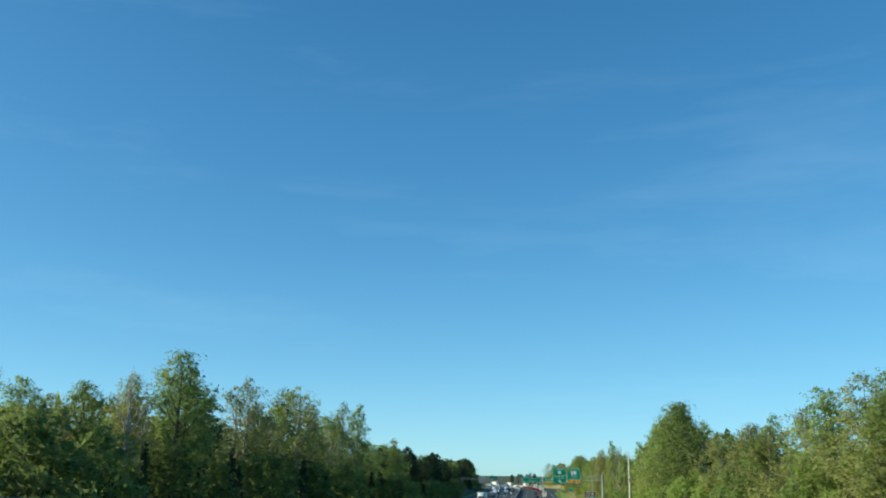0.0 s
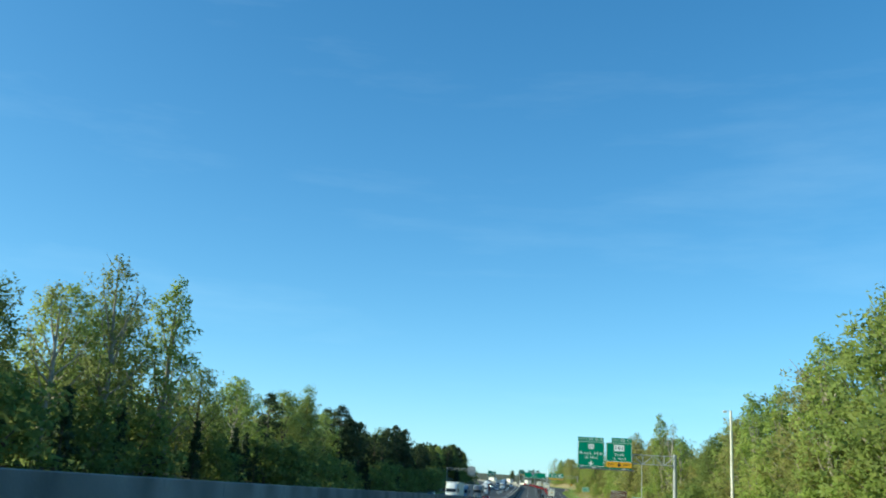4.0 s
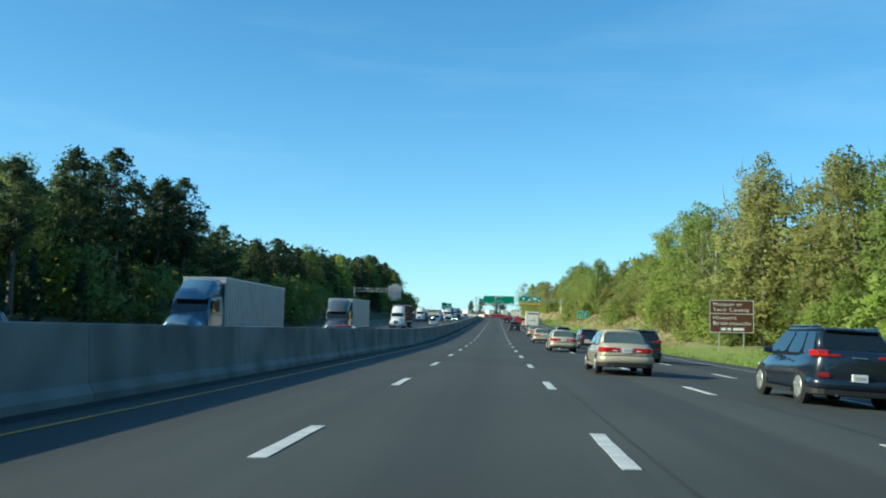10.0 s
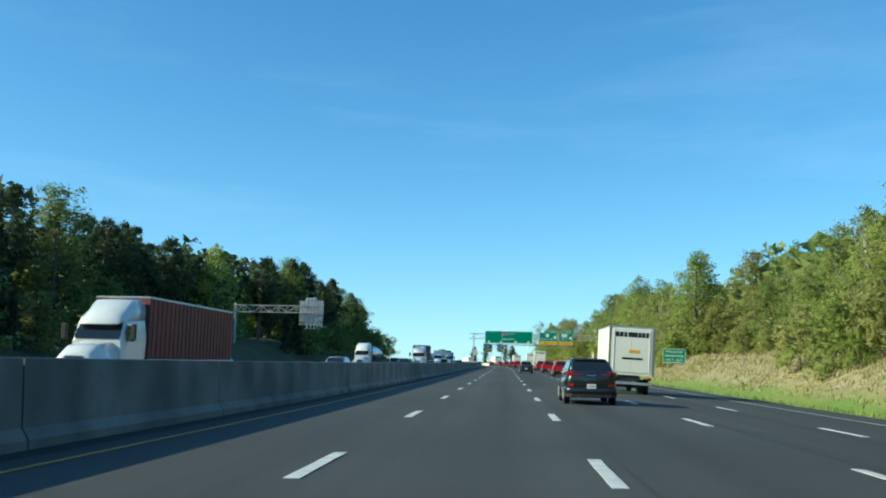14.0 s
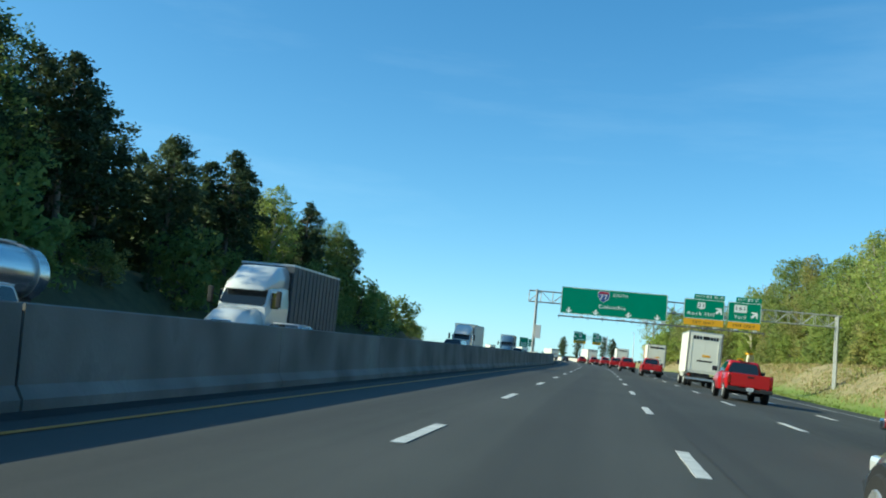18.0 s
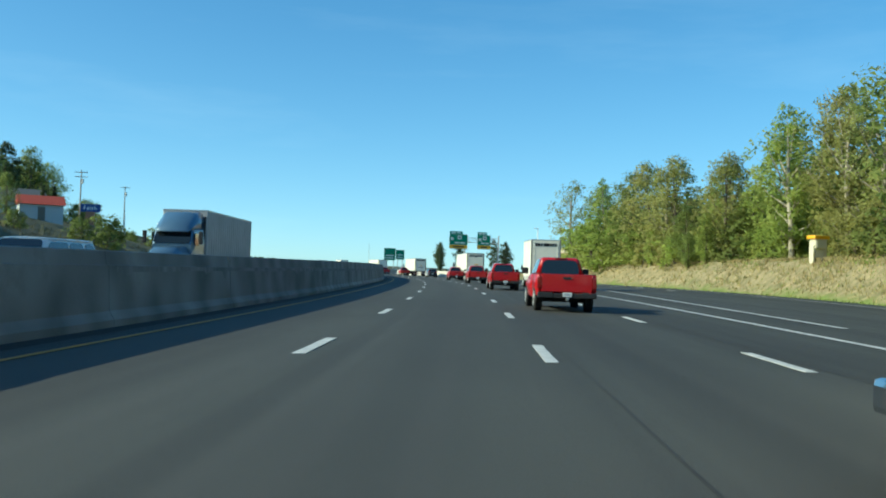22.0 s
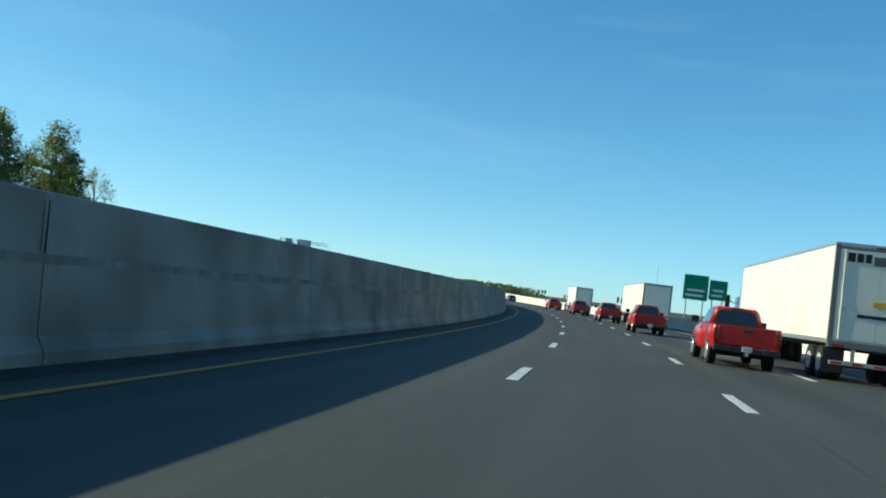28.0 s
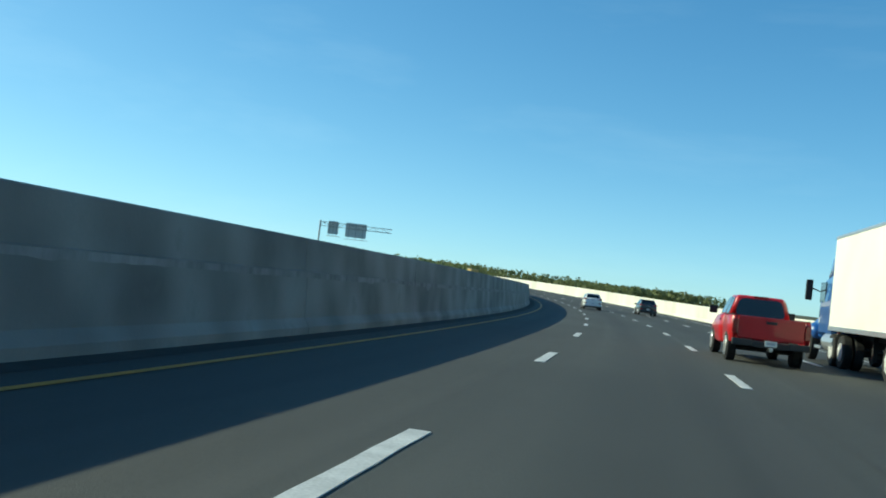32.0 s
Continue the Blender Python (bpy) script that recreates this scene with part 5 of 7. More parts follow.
# exit signs at the end of the ramp lanes
g3 = thing("sign_gantry", at(902, 5.2), "overhead gantry with two green exit signs over the ramp", "road sign")
part("post", rod((26.0, 0.7, -1.0), (26.0, 0.7, 11.0), 0.22, 0.18, 14), GALV, g3)
part("post", rod((16.9, 0.7, -0.3), (16.9, 0.7, 11.0), 0.22, 0.18, 14), GALV, g3)
truss(g3, 12.9, 26.0, 9.0, 10.2, y=0.7)
for x0, x1, z0, z1 in ((12.7, 17.5, 7.3, 11.0), (20.1, 23.6, 7.4, 11.0)):
    p = panel(g3, x0, x1, z0, z1, "green exit sign with a yellow strip", yellow=0.9)
    xm = x0 + (x1 - x0) * 0.56
    part("route_plate", plate(xm - 0.5, xm + 0.5, z1 - 1.3, z1 - 0.35, 0.1, -0.034, -0.02), SIGN_WHITE, p)
    part("route_bar", box(xm - 0.28, xm + 0.28, -0.04, -0.03, z1 - 1.05, z1 - 0.6), SIGN_BLACK, p)
    for u0, u1 in ((0.30, 0.54), (0.60, 0.86)):
        part("text_bar", box(x0 + u0 * (x1 - x0), x0 + u1 * (x1 - x0), -0.03, -0.02, z0 + 1.3, z0 + 1.62), SIGN_WHITE, p)
    outline(ARROW, SIGN_WHITE, p, x0 + 0.75, z1 - 1.25, 0.95, turn=135)
    part("text_bar", box(x0 + 0.9, x1 - 0.9, -0.032, -0.022, z0 + 0.28, z0 + 0.62), SIGN_BLACK, p)
    tab = part("exit_tab", plate(x0 + 0.05, x0 + 0.72 * (x1 - x0), z1 + 0.02, z1 + 0.72, 0.03), SIGN_GREEN, g3, "green tab with white text")
    for u0, u1 in ((0.10, 0.34), (0.40, 0.62)):
        part("text_bar", box(x0 + u0 * (x1 - x0), x0 + u1 * (x1 - x0), -0.03, -0.02, z1 + 0.22, z1 + 0.52), SIGN_WHITE, tab)
    part("light_rail", rod((x0, -0.9, z0 - 0.12), (x1, -0.9, z0 - 0.12), 0.05, sides=8), RAIL_STEEL, g3)
    for x in (x0 + 0.9, x1 - 0.9):
        part("rail_bracket", rod((x, 0.4, z0 + 0.1), (x, -0.9, z0 - 0.12), 0.035, sides=6), RAIL_STEEL, g3)
g4 = thing("road_sign", at(1030, 37.0), "pair of distant green direction signs on posts", "road sign")
for x0, x1, z0, z1 in ((-4.5, 0.4, 5.0, 9.9), (0.6, 4.2, 5.4, 9.3)):
    p = panel(g4, x0, x1, z0, z1, "green direction sign")
    part("text_bar", box(x0 + 0.7, x1 - 0.7, -0.03, -0.02, z0 + 1.7, z0 + 2.1), SIGN_WHITE, p)
    part("text_bar", box(x0 + 0.5, x1 - 0.9, -0.03, -0.02, z0 + 0.7, z0 + 1.1), SIGN_WHITE, p)
    for x in (x0 + 0.8, x1 - 0.8):
        part("post", box(x - 0.1, x + 0.1, 0.1, 0.3, -1.5, z1 - 0.3, 0.01), GALV, g4)

# ---- guard rail, poles ----
rail = thing("guard_rail", Matrix(), "galvanised w-beam guard rail on timber posts", "guard rail")
for k in range(28):
    s0 = 198 + 3.81 * k
    prof = [(0.0, 0.45), (-0.08, 0.50), (-0.08, 0.55), (0.0, 0.60), (-0.08, 0.65), (-0.08, 0.71), (0.0, 0.76)]
    verts, faces = [], []
    for s in (s0, s0 + 3.85):
        for dx, up in prof:
            x, y = flat_xy(s, 16.9 + dx)
            verts.append((x, y, grade_z(s) + float(land(s, 16.9)) + up))
    faces = [(j, j + 1, 7 + j + 1, 7 + j) for j in range(6)]
    mesh_object("beam", verts, faces, GALV, rail)
    for d in (0.0, 1.9):
        part("post", box(-0.08, 0.08, -0.1, 0.1, -0.5, 0.72, 0.01), BARK_PALE, rail, m=at(s0 + d, 17.06, 0, ground=True))


def pole(s, lat, top, label, r=0.13, arms=0, mat=None, lamp=False, base=None):
    g = thing("utility_pole" if arms else "pole", at(s, lat, 0, ground=True), label, "pole")
    h = top - float(land(s, lat))
    part("shaft", rod((0, 0, -0.5), (0, 0, h), r * 1.2, r * 0.75, 12), mat or BARK_PALE, g)
    for k in range(arms):
        z = h - 0.4 - 0.9 * k
        part("crossarm", box(-1.2, 1.2, -0.06, 0.06, z - 0.06, z + 0.06, 0.01), BARK, g)
        for x in (-1.05, -0.5, 0.5, 1.05):
            part("insulator", rod((x, 0, z + 0.06), (x, 0, z + 0.24), 0.05, 0.03, 8), SIGN_BACK, g)
    if arms:
        part("transformer", rod((0.32, 0, h - 2.6), (0.32, 0, h - 1.7), 0.22, sides=12), SIGN_BACK, g)
    if lamp:
        part("bracket", rod((0, 0, h - 0.15), (-0.55, 0, h - 0.05), 0.04, sides=8), GALV, g)
        part("lamp_head", box(-0.95, -0.5, -0.13, 0.13, h - 0.3, h - 0.02, 0.05), SIGN_BACK, g)
    return g


pole(293.4, 18.6, 8.4, "slender pale steel pole beside the verge", 0.08, mat=GALV)
pole(254.7, 25.4, 13.9, "tall cream steel lighting pole among the trees", 0.2, mat=CONCRETE_LIGHT, lamp=True)
pole(860.4, -64.0, 18.8, "timber utility pole with crossarms on the bank", 0.15, arms=2)
pole(933.8, -65.2, 21.4, "timber utility pole with crossarms on the bank", 0.15, arms=1)
pole(859.5, -48.9, 9.0, "white post on the grassy bank", 0.14, mat=SIGN_WHITE)
pole(874.9, -57.9, 11.6, "white post on the grassy bank", 0.12, mat=SIGN_WHITE)
pole(1060.0, 37.0, 12.5, "thin tall steel mast beyond the outer wall", 0.07, mat=GALV)
pole(904.6, 42.5, 13.6, "pale steel lamp post beside the office building", 0.16, mat=SIGN_WHITE, lamp=True)

# ---- on the right bank ----
VAN_CREAM = material("cream_metal", (0.66, 0.60, 0.45), 0.55, vary=0.06, scale=4)
cabinet = thing("utility_cabinet", at(764.0, 38.0, 0, 20, ground=True), "cream metal cabinet on legs with a yellow roof", "cabinet")
part("housing", box(-0.72, 0.72, -0.45, 0.45, 1.15, 2.15, 0.05), VAN_CREAM, cabinet)
part("door", box(-0.6, 0.6, -0.48, -0.44, 1.22, 2.05, 0.01), VAN_CREAM, cabinet)
part("lower_panel", box(-0.62, 0.62, -0.30, 0.30, 0.25, 1.08, 0.02), VAN_CREAM, cabinet)
for sx in (-1, 1):
    part("leg", box(sx * 0.78 - 0.09, sx * 0.78 + 0.09, -0.3, 0.3, -0.4, 1.5, 0.02), VAN_CREAM, cabinet)
part("roof", box(-0.98, 0.98, -0.6, 0.6, 2.12, 2.5, 0.12), SIGN_YELLOW, cabinet, "rounded yellow roof")
rng = random.Random(77)
bm = bmesh.new()
bmesh.ops.create_icosphere(bm, subdivisions=3, radius=1.0)
for v in bm.verts:
    n = 1 + 0.28 * noise.noise(v.co * 1.3) + 0.12 * noise.noise(v.co * 3.4)
    v.co = Vector((v.co.x * 1.5 * n, v.co.y * 0.9 * n, max(-0.3, v.co.z * 0.75 * n)))
rock = thing("boulder", at(679.0, 20.6, 0.25, 0, ground=True) @ Matrix.Diagonal((0.75, 0.75, 0.75, 1)), "pale tan boulder on the green verge", "rock")
part("stone", bm, material("tan_sandstone", (0.46, 0.34, 0.20), 0.9, vary=0.2, scale=4, second=(0.32, 0.25, 0.16), second_scale=0.9, bump=0.7, bump_scale=5), rock, smooth=True)

# ---- vehicles ----
def paint(name, colour, rough=0.28, metal=0.0, coat=0.8):
    return material(name, colour, rough, metal, vary=0.05, scale=3, coat=coat, second=tuple(c * 0.88 for c in colour), second_scale=0.8, second_amount=0.5)


CAR_WHITE = paint("car_paint_white", (0.74, 0.75, 0.74))
CAR_BLACK = paint("car_paint_black", (0.012, 0.012, 0.014))
CAR_NAVY = paint("car_paint_dark_blue", (0.010, 0.016, 0.030))
CAR_GOLD = paint("car_paint_champagne", (0.56, 0.47, 0.34), 0.35, 0.3)
CAR_RED = paint("car_paint_red", (0.46, 0.004, 0.010), 0.34, 0.0, 0.45)
CAR_SILVER = paint("car_paint_silver", (0.46, 0.48, 0.50), 0.32, 0.5)
CAR_GREY = paint("car_paint_grey", (0.11, 0.12, 0.13), 0.32, 0.4)
CAR_BLUE = paint("car_paint_blue", (0.02, 0.10, 0.34))
CAR_SKY = paint("car_paint_steel_blue", (0.10, 0.18, 0.27), 0.32, 0.3)
TRAILER_WHITE = material("trailer_skin_white", (0.84, 0.82, 0.72), 0.5, vary=0.05, scale=2, second=(0.72, 0.69, 0.58), second_scale=0.5, second_amount=0.5)
TRAILER_GREY = material("trailer_ribbed_grey", (0.44, 0.45, 0.46), 0.55, 0.2, vary=0.08, scale=2, second=(0.33, 0.33, 0.33), second_scale=0.6)
# grey trailer skin darkened: its shaded side is put into the colour
TRAILER_SHADED = material("trailer_shaded_grey", (0.10, 0.11, 0.125), 0.55, 0.1, vary=0.12, scale=2, second=(0.06, 0.065, 0.07), second_scale=0.6)
CONTAINER_RED = material("container_red", (0.20, 0.045, 0.030), 0.65, vary=0.15, scale=2, second=(0.12, 0.04, 0.03), second_scale=0.7)
VAN_YELLOW = material("truck_body_tan", (0.52, 0.34, 0.10), 0.5, vary=0.06, scale=2, second=(0.42, 0.28, 0.1), second_scale=0.6)
GLASS_DARK = material("tinted_glass", (0.012, 0.016, 0.018), 0.06, vary=0.1, scale=2, coat=0.5)
# saloon rear glass made paler: a bright reflection put into the colour
GLASS_SHEEN = material("glass_with_painted_sheen", (0.075, 0.10, 0.095), 0.10, vary=0.25, scale=1.5, coat=0.5)
DOOR_FRAME = material("worn_door_frame", (0.20, 0.195, 0.18), 0.6, 0.2, vary=0.15, scale=4)
RUBBER = material("tyre_rubber", (0.018, 0.018, 0.018), 0.85, vary=0.2, scale=15)
ALLOY = material("alloy_wheel", (0.55, 0.55, 0.54), 0.35, 0.7, vary=0.1, scale=8)
STEEL_WHITE = material("painted_steel_wheel", (0.62, 0.62, 0.60), 0.5, vary=0.12, scale=6)
BLACK_TRIM = material("black_plastic_trim", (0.02, 0.02, 0.021), 0.6, vary=0.15, scale=10)
CHROME = material("chrome", (0.62, 0.63, 0.64), 0.2, 1.0, vary=0.08, scale=6)
TAIL_RED = material("tail_light_red", (0.24, 0.010, 0.010), 0.2, vary=0.1, scale=20, coat=0.6)
TAIL_LIT = material("lit_tail_light", (0.38, 0.012, 0.012), 0.25, vary=0.5, scale=7, emit=0.05, coat=0.6)
LAMP_CLEAR = material("headlight_glass", (0.62, 0.64, 0.64), 0.12, vary=0.08, scale=10, coat=0.6)
LAMP_LIT = material("lit_headlight", (1.0, 0.93, 0.75), 0.3, emit=7.0)
# chrome bumper's shade and dark road reflection, put into the colour
BUMPER_SHADE = material("shaded_chrome_bumper", (0.035, 0.035, 0.037), 0.5, 0.2, vary=0.15, scale=5)
PLATE = material("number_plate_white", (0.66, 0.67, 0.66), 0.5, vary=0.04, scale=6)
PLATE_BAR = material("number_plate_bars", (0.36, 0.40, 0.48), 0.6, vary=0.05, scale=6)
ALU = material("bare_aluminium", (0.58, 0.59, 0.59), 0.38, 0.8, vary=0.08, scale=5)
TAPE_RED = material("reflective_tape_red", (0.5, 0.02, 0.02), 0.4, vary=0.05, scale=5)


def ring(bm, y, z0, z1, wb, wm, wt, r=0.06, crown=0.02):
    half = [(0, z0), (wb - r, z0), (wb, z0 + r), (wm, z0 + 0.55 * (z1 - z0)), (wt, z1 - r), (wt - r * 1.2, z1), (0, z1 + crown)]
    pts = half + [(-x, z) for x, z in half[-2:0:-1]]
    return [bm.verts.new((x, y, z)) for x, z in pts]


def loft(rings_in):
    """A smooth shell through sections (y, z0, z1, wb, wm, wt)."""
    bm = bmesh.new()
    rings = [ring(bm, *a) for a in rings_in]
    n = len(rings[0])
    for p, q in zip(rings, rings[1:]):
        for k in range(n):
            bm.faces.new((p[k], p[(k + 1) % n], q[(k + 1) % n], q[k]))
    bm.faces.new(rings[0])
    bm.faces.new(rings[-1][::-1])
    bmesh.ops.recalc_face_normals(bm, faces=bm.faces)
    return bm


def pane(corners, thick=0.012, lift=0.006, round_off=0.16):
    """A thin plate with rounded corners on four corners, lifted off along its normal."""
    c = [Vector(p) for p in corners]
    n = (c[1] - c[0]).cross(c[3] - c[0]).normalized()
    q = []
    for k in range(4):
        p, before, after = c[k], c[k - 1], c[(k + 1) % 4]
        r = min(round_off, 0.4 * (before - p).length, 0.4 * (after - p).length)
        u, w = (before - p).normalized() * r, (after - p).normalized() * r
        for f in (0.0, 0.33, 0.67, 1.0):
            q.append(p + u * (1 - f) ** 2 + w * f ** 2 + n * lift)
    bm = bmesh.new()
    a = [bm.verts.new(p + n * thick) for p in q]
    b = [bm.verts.new(p - n * 0.004) for p in q]
    bm.faces.new(a)
    for k in range(len(q)):
        bm.faces.new((a[k], b[k], b[(k + 1) % len(q)], a[(k + 1) % len(q)]))
    bmesh.ops.recalc_face_normals(bm, faces=bm.faces)
    return bm


def wrap(plan, z0, z1, out=0.014, deep=0.08, soft=0.02):
    """A band along a line of (x, y) in plan, standing proud of it by out, with softened edges."""
    pts = [Vector((x, y)) for x, y in plan]
    sides = []
    for k, p in enumerate(pts):
        d = (pts[min(k + 1, len(pts) - 1)] - pts[max(k - 1, 0)]).normalized()
        sides.append(Vector((d.y, -d.x)))
    bm = bmesh.new()
    rows = []
    for z, o in ((z0, -deep), (z0, out - soft), (z0 + soft, out), (z1 - soft, out), (z1, out - soft), (z1, -deep)):
        rows.append([bm.verts.new((p.x + n.x * o, p.y + n.y * o, z)) for p, n in zip(pts, sides)])
    for r0, r1 in zip(rows, rows[1:] + rows[:1]):
        for k in range(len(pts) - 1):
            bm.faces.new((r0[k], r0[k + 1], r1[k + 1], r1[k]))
    bm.faces.new([r[0] for r in rows])
    bm.faces.new([r[-1] for r in rows][::-1])
    bmesh.ops.recalc_face_normals(bm, faces=bm.faces)
    return bm


def wheel(parent, x, y, r, w=0.22, rim=ALLOY, rim_r=0.66):
    t = part("wheel", wheel_disc(r, w, 24, 0.03), RUBBER, parent, m=pose(x, y, r), smooth=False)
    side = 1 if x > 0 else -1
    bm = wheel_disc(r * rim_r, 0.03, 20, 0.01)
    for k in range(5):
        a = 2 * math.pi * k / 5
        box(-0.018, 0.018, -0.03, 0.03, 0.02, r * rim_r * 0.95, 0.0, bm, pose(side * 0.012, 0, 0) @ Matrix.Rotation(a, 4, "X"))
    part("rim", bm, rim, t, m=pose(side * (w / 2 - 0.004), 0, 0))
    return t


def car(m, colour, label, category="car", kind="sedan", group="", away=True, lit=False, rails=False, rim=ALLOY, two_tone=None):
    """A car on its wheels, its front towards +y."""
    L, W, H, belt, r = {"sedan": (4.8, 1.80, 1.44, 0.93, 0.315), "suv": (4.65, 1.88, 1.68, 1.06, 0.365), "crossover": (4.5, 1.84, 1.62, 1.02, 0.345), "van": (5.1, 1.98, 1.78, 1.05, 0.34)}[kind]
    t = thing(category.replace(" ", "_"), m, label, category, group)
    h, y0, y1 = W / 2, -L / 2, L / 2
    sed = kind == "sedan"
    tail = belt + (0.07 if sed else 0.16)
    # half widths of the tail, from its back forwards
    back = ((0.0, 0.70), (0.05, 0.84), (0.18, 0.93), (0.45, 0.985)) if sed else ((0.0, 0.76), (0.05, 0.88), (0.16, 0.955), (0.45, 1.0))
    body = [(y0 + dy, z0, tail - dz, h * (f - 0.04), h * f, h * (f - 0.08), 0.07) for (dy, f), z0, dz in zip(back, (0.40, 0.32, 0.27, 0.24), (0.17, 0.06, 0.01, 0.0))]
    body += [(y0 + 1.2, 0.22, belt + 0.03, h * 0.95, h, h * 0.94, 0.06), (0.4, 0.20, belt, h * 0.95, h, h * 0.95, 0.06), (y1 - 1.35, 0.20, belt - 0.02, h * 0.95, h, h * 0.93, 0.07),
            (y1 - 0.5, 0.22, belt - 0.13, h * 0.93, h * 0.98, h * 0.86, 0.1), (y1 - 0.12, 0.26, belt - 0.24, h * 0.86, h * 0.9, h * 0.76, 0.1), (y1, 0.34, belt - 0.36, h * 0.72, h * 0.76, h * 0.62, 0.08)]
    part("body", loft(body), colour, t, smooth=True)
    cab = {"sedan": (y0 + 0.62, y0 + 1.35, 0.35, 1.22), "suv": (y0 + 0.10, y0 + 0.52, 0.45, 1.28), "crossover": (y0 + 0.14, y0 + 0.72, 0.45, 1.26), "van": (y0 + 0.08, y0 + 0.34, 0.95, 1.75)}[kind]
    yb0, yt0, yt1, yb1 = cab
    wb, wt, zb, zt = h * 0.93, h * 0.70, belt - 0.02, H - 0.03
    A = {k: Vector(v) for k, v in {"lb0": (-wb, yb0, zb), "rb0": (wb, yb0, zb), "lt0": (-wt, yt0, zt), "rt0": (wt, yt0, zt), "lb1": (-wb, yb1, zb), "rb1": (wb, yb1, zb), "lt1": (-wt, yt1, zt), "rt1": (wt, yt1, zt)}.items()}
    bm = bmesh.new()
    v = {k: bm.verts.new(p) for k, p in A.items()}
    for f in (("lb0", "rb0", "rt0", "lt0"), ("rb1", "lb1", "lt1", "rt1"), ("rb0", "rb1", "rt1", "rt0"), ("lb1", "lb0", "lt0", "lt1"), ("lt0", "rt0", "rt1", "lt1"), ("lb0", "lb1", "rb1", "rb0")):
        bm.faces.new([v[k] for k in f])
    top_edges = [e for e in bm.edges if max(a.co.z for a in e.verts) > zt - 0.01]
    bmesh.ops.bevel(bm, geom=top_edges, offset=0.12, segments=4, affect="EDGES", profile=0.5)
    bmesh.ops.recalc_face_normals(bm, faces=bm.faces)
    part("cabin", bm, colour, t, smooth=True)
    part("roof", loft([(yt0 - 0.02, zt - 0.03, zt + 0.005, wt * 0.9, wt * 0.95, wt * 0.86, 0.012), (yt0 + 0.2, zt - 0.03, zt + 0.03, wt, wt * 1.0, wt * 0.92, 0.015), (yt1 - 0.2, zt - 0.03, zt + 0.03, wt, wt, wt * 0.92, 0.015), (yt1 + 0.02, zt - 0.03, zt + 0.005, wt * 0.9, wt * 0.94, wt * 0.86, 0.012)]), colour, t, smooth=True)

    def on(a, b, c, d, u0, u1, v0, v1):
        """Corners inside the face a b (bottom) c d (top)."""
        f = lambda u, w: A[a].lerp(A[b], u).lerp(A[d].lerp(A[c], u), w)
        return [f(u0, v0), f(u1, v0), f(u1, v1), f(u0, v1)]

    part("rear_window", pane(on("lb0", "rb0", "rt0", "lt0", 0.07, 0.93, 0.14 if sed else 0.30, 0.90)), GLASS_SHEEN if sed else GLASS_DARK, t)
    part("windscreen", pane(on("rb1", "lb1", "lt1", "rt1", 0.06, 0.94, 0.06, 0.94)), GLASS_DARK, t)
    splits = ((0.06, 0.44), (0.49, 0.93)) if sed else ((0.05, 0.24), (0.28, 0.55), (0.59, 0.94))
    for u0, u1 in splits:
        part("side_window", pane(on("rb0", "rb1", "rt1", "rt0", u0, u1, 0.10, 0.88)), GLASS_DARK, t)
        part("side_window", pane(on("lb1", "lb0", "lt0", "lt1", 1 - u1, 1 - u0, 0.10, 0.88)), GLASS_DARK, t)
    for sx in (-1, 1):
        for wy in (y0 + 0.92, y1 - 0.88):
            part("wheel_arch", wheel_disc(r + 0.055, 0.06, 24, 0.01), BLACK_TRIM, t, m=pose(sx * (h - 0.035), wy, r + 0.01))
            wheel(t, sx * (h - 0.10), wy, r, 0.23, rim)
        part("sill", box(sx * h - 0.03, sx * h + 0.005, y0 + 1.35, y1 - 1.3, 0.22, 0.31, 0.01), BLACK_TRIM if not sed else colour, t)
        mir = part("door_mirror", box(-0.10, 0.10, -0.06, 0.07, -0.065, 0.075, 0.03), colour if kind != "van" else BLACK_TRIM, t, m=pose(sx * (h + 0.07), yb1 - 0.62, belt + 0.07))
        for wy in (y0 + 1.55, y0 + 2.45):
            part("door_handle", box(sx * h - 0.02, sx * h + 0.012, wy, wy + 0.17, belt - 0.14, belt - 0.11, 0.006), colour if not sed else CHROME, t)
        side = [(sx * h * f, y0 + dy) for dy, f in back]
        side = side[:3] + [(sx * h * (back[2][1] + 0.03), y0 + 0.31)]
        turned = lambda pts: pts if sx > 0 else pts[::-1]
        if sed:
            part("tail_light", wrap(turned([(sx * h * 0.24, y0)] + side), 0.71, 0.87), TAIL_LIT if lit else TAIL_RED, t)
            part("reversing_light", wrap(turned([(sx * h * 0.34, y0), (sx * h * 0.50, y0)]), 0.745, 0.79, 0.02, 0.03, 0.008), LAMP_CLEAR, t)
        else:
            part("tail_light", wrap(turned([(sx * h * 0.70, y0)] + side[1:]), belt - 0.01, belt + 0.13), TAIL_LIT if lit else TAIL_RED, t)
            part("tail_light_strip", wrap(turned([(sx * h * 0.42, y0), (sx * h * 0.72, y0)]), belt + 0.0, belt + 0.055, 0.016, 0.08, 0.01), TAIL_LIT if lit else TAIL_RED, t)
            part("fog_reflector", wrap(turned([(sx * h * 0.66, y0), side[1]]), 0.62, 0.72, 0.03, 0.05, 0.01), TAIL_RED, t)
        part("headlight", box(sx * h * 0.62 - 0.19, sx * h * 0.62 + 0.19, y1 - 0.26, y1 - 0.02, belt - 0.44, belt - 0.28, 0.04), LAMP_LIT if (lit and not away) else LAMP_CLEAR, t)
        if rails:
            part("roof_rail", box(sx * wt * 0.93 - 0.02, sx * wt * 0.93 + 0.02, yt0 + 0.1, yt1 - 0.15, zt + 0.03, zt + 0.085, 0.012), CHROME if colour is CAR_NAVY else BLACK_TRIM, t)
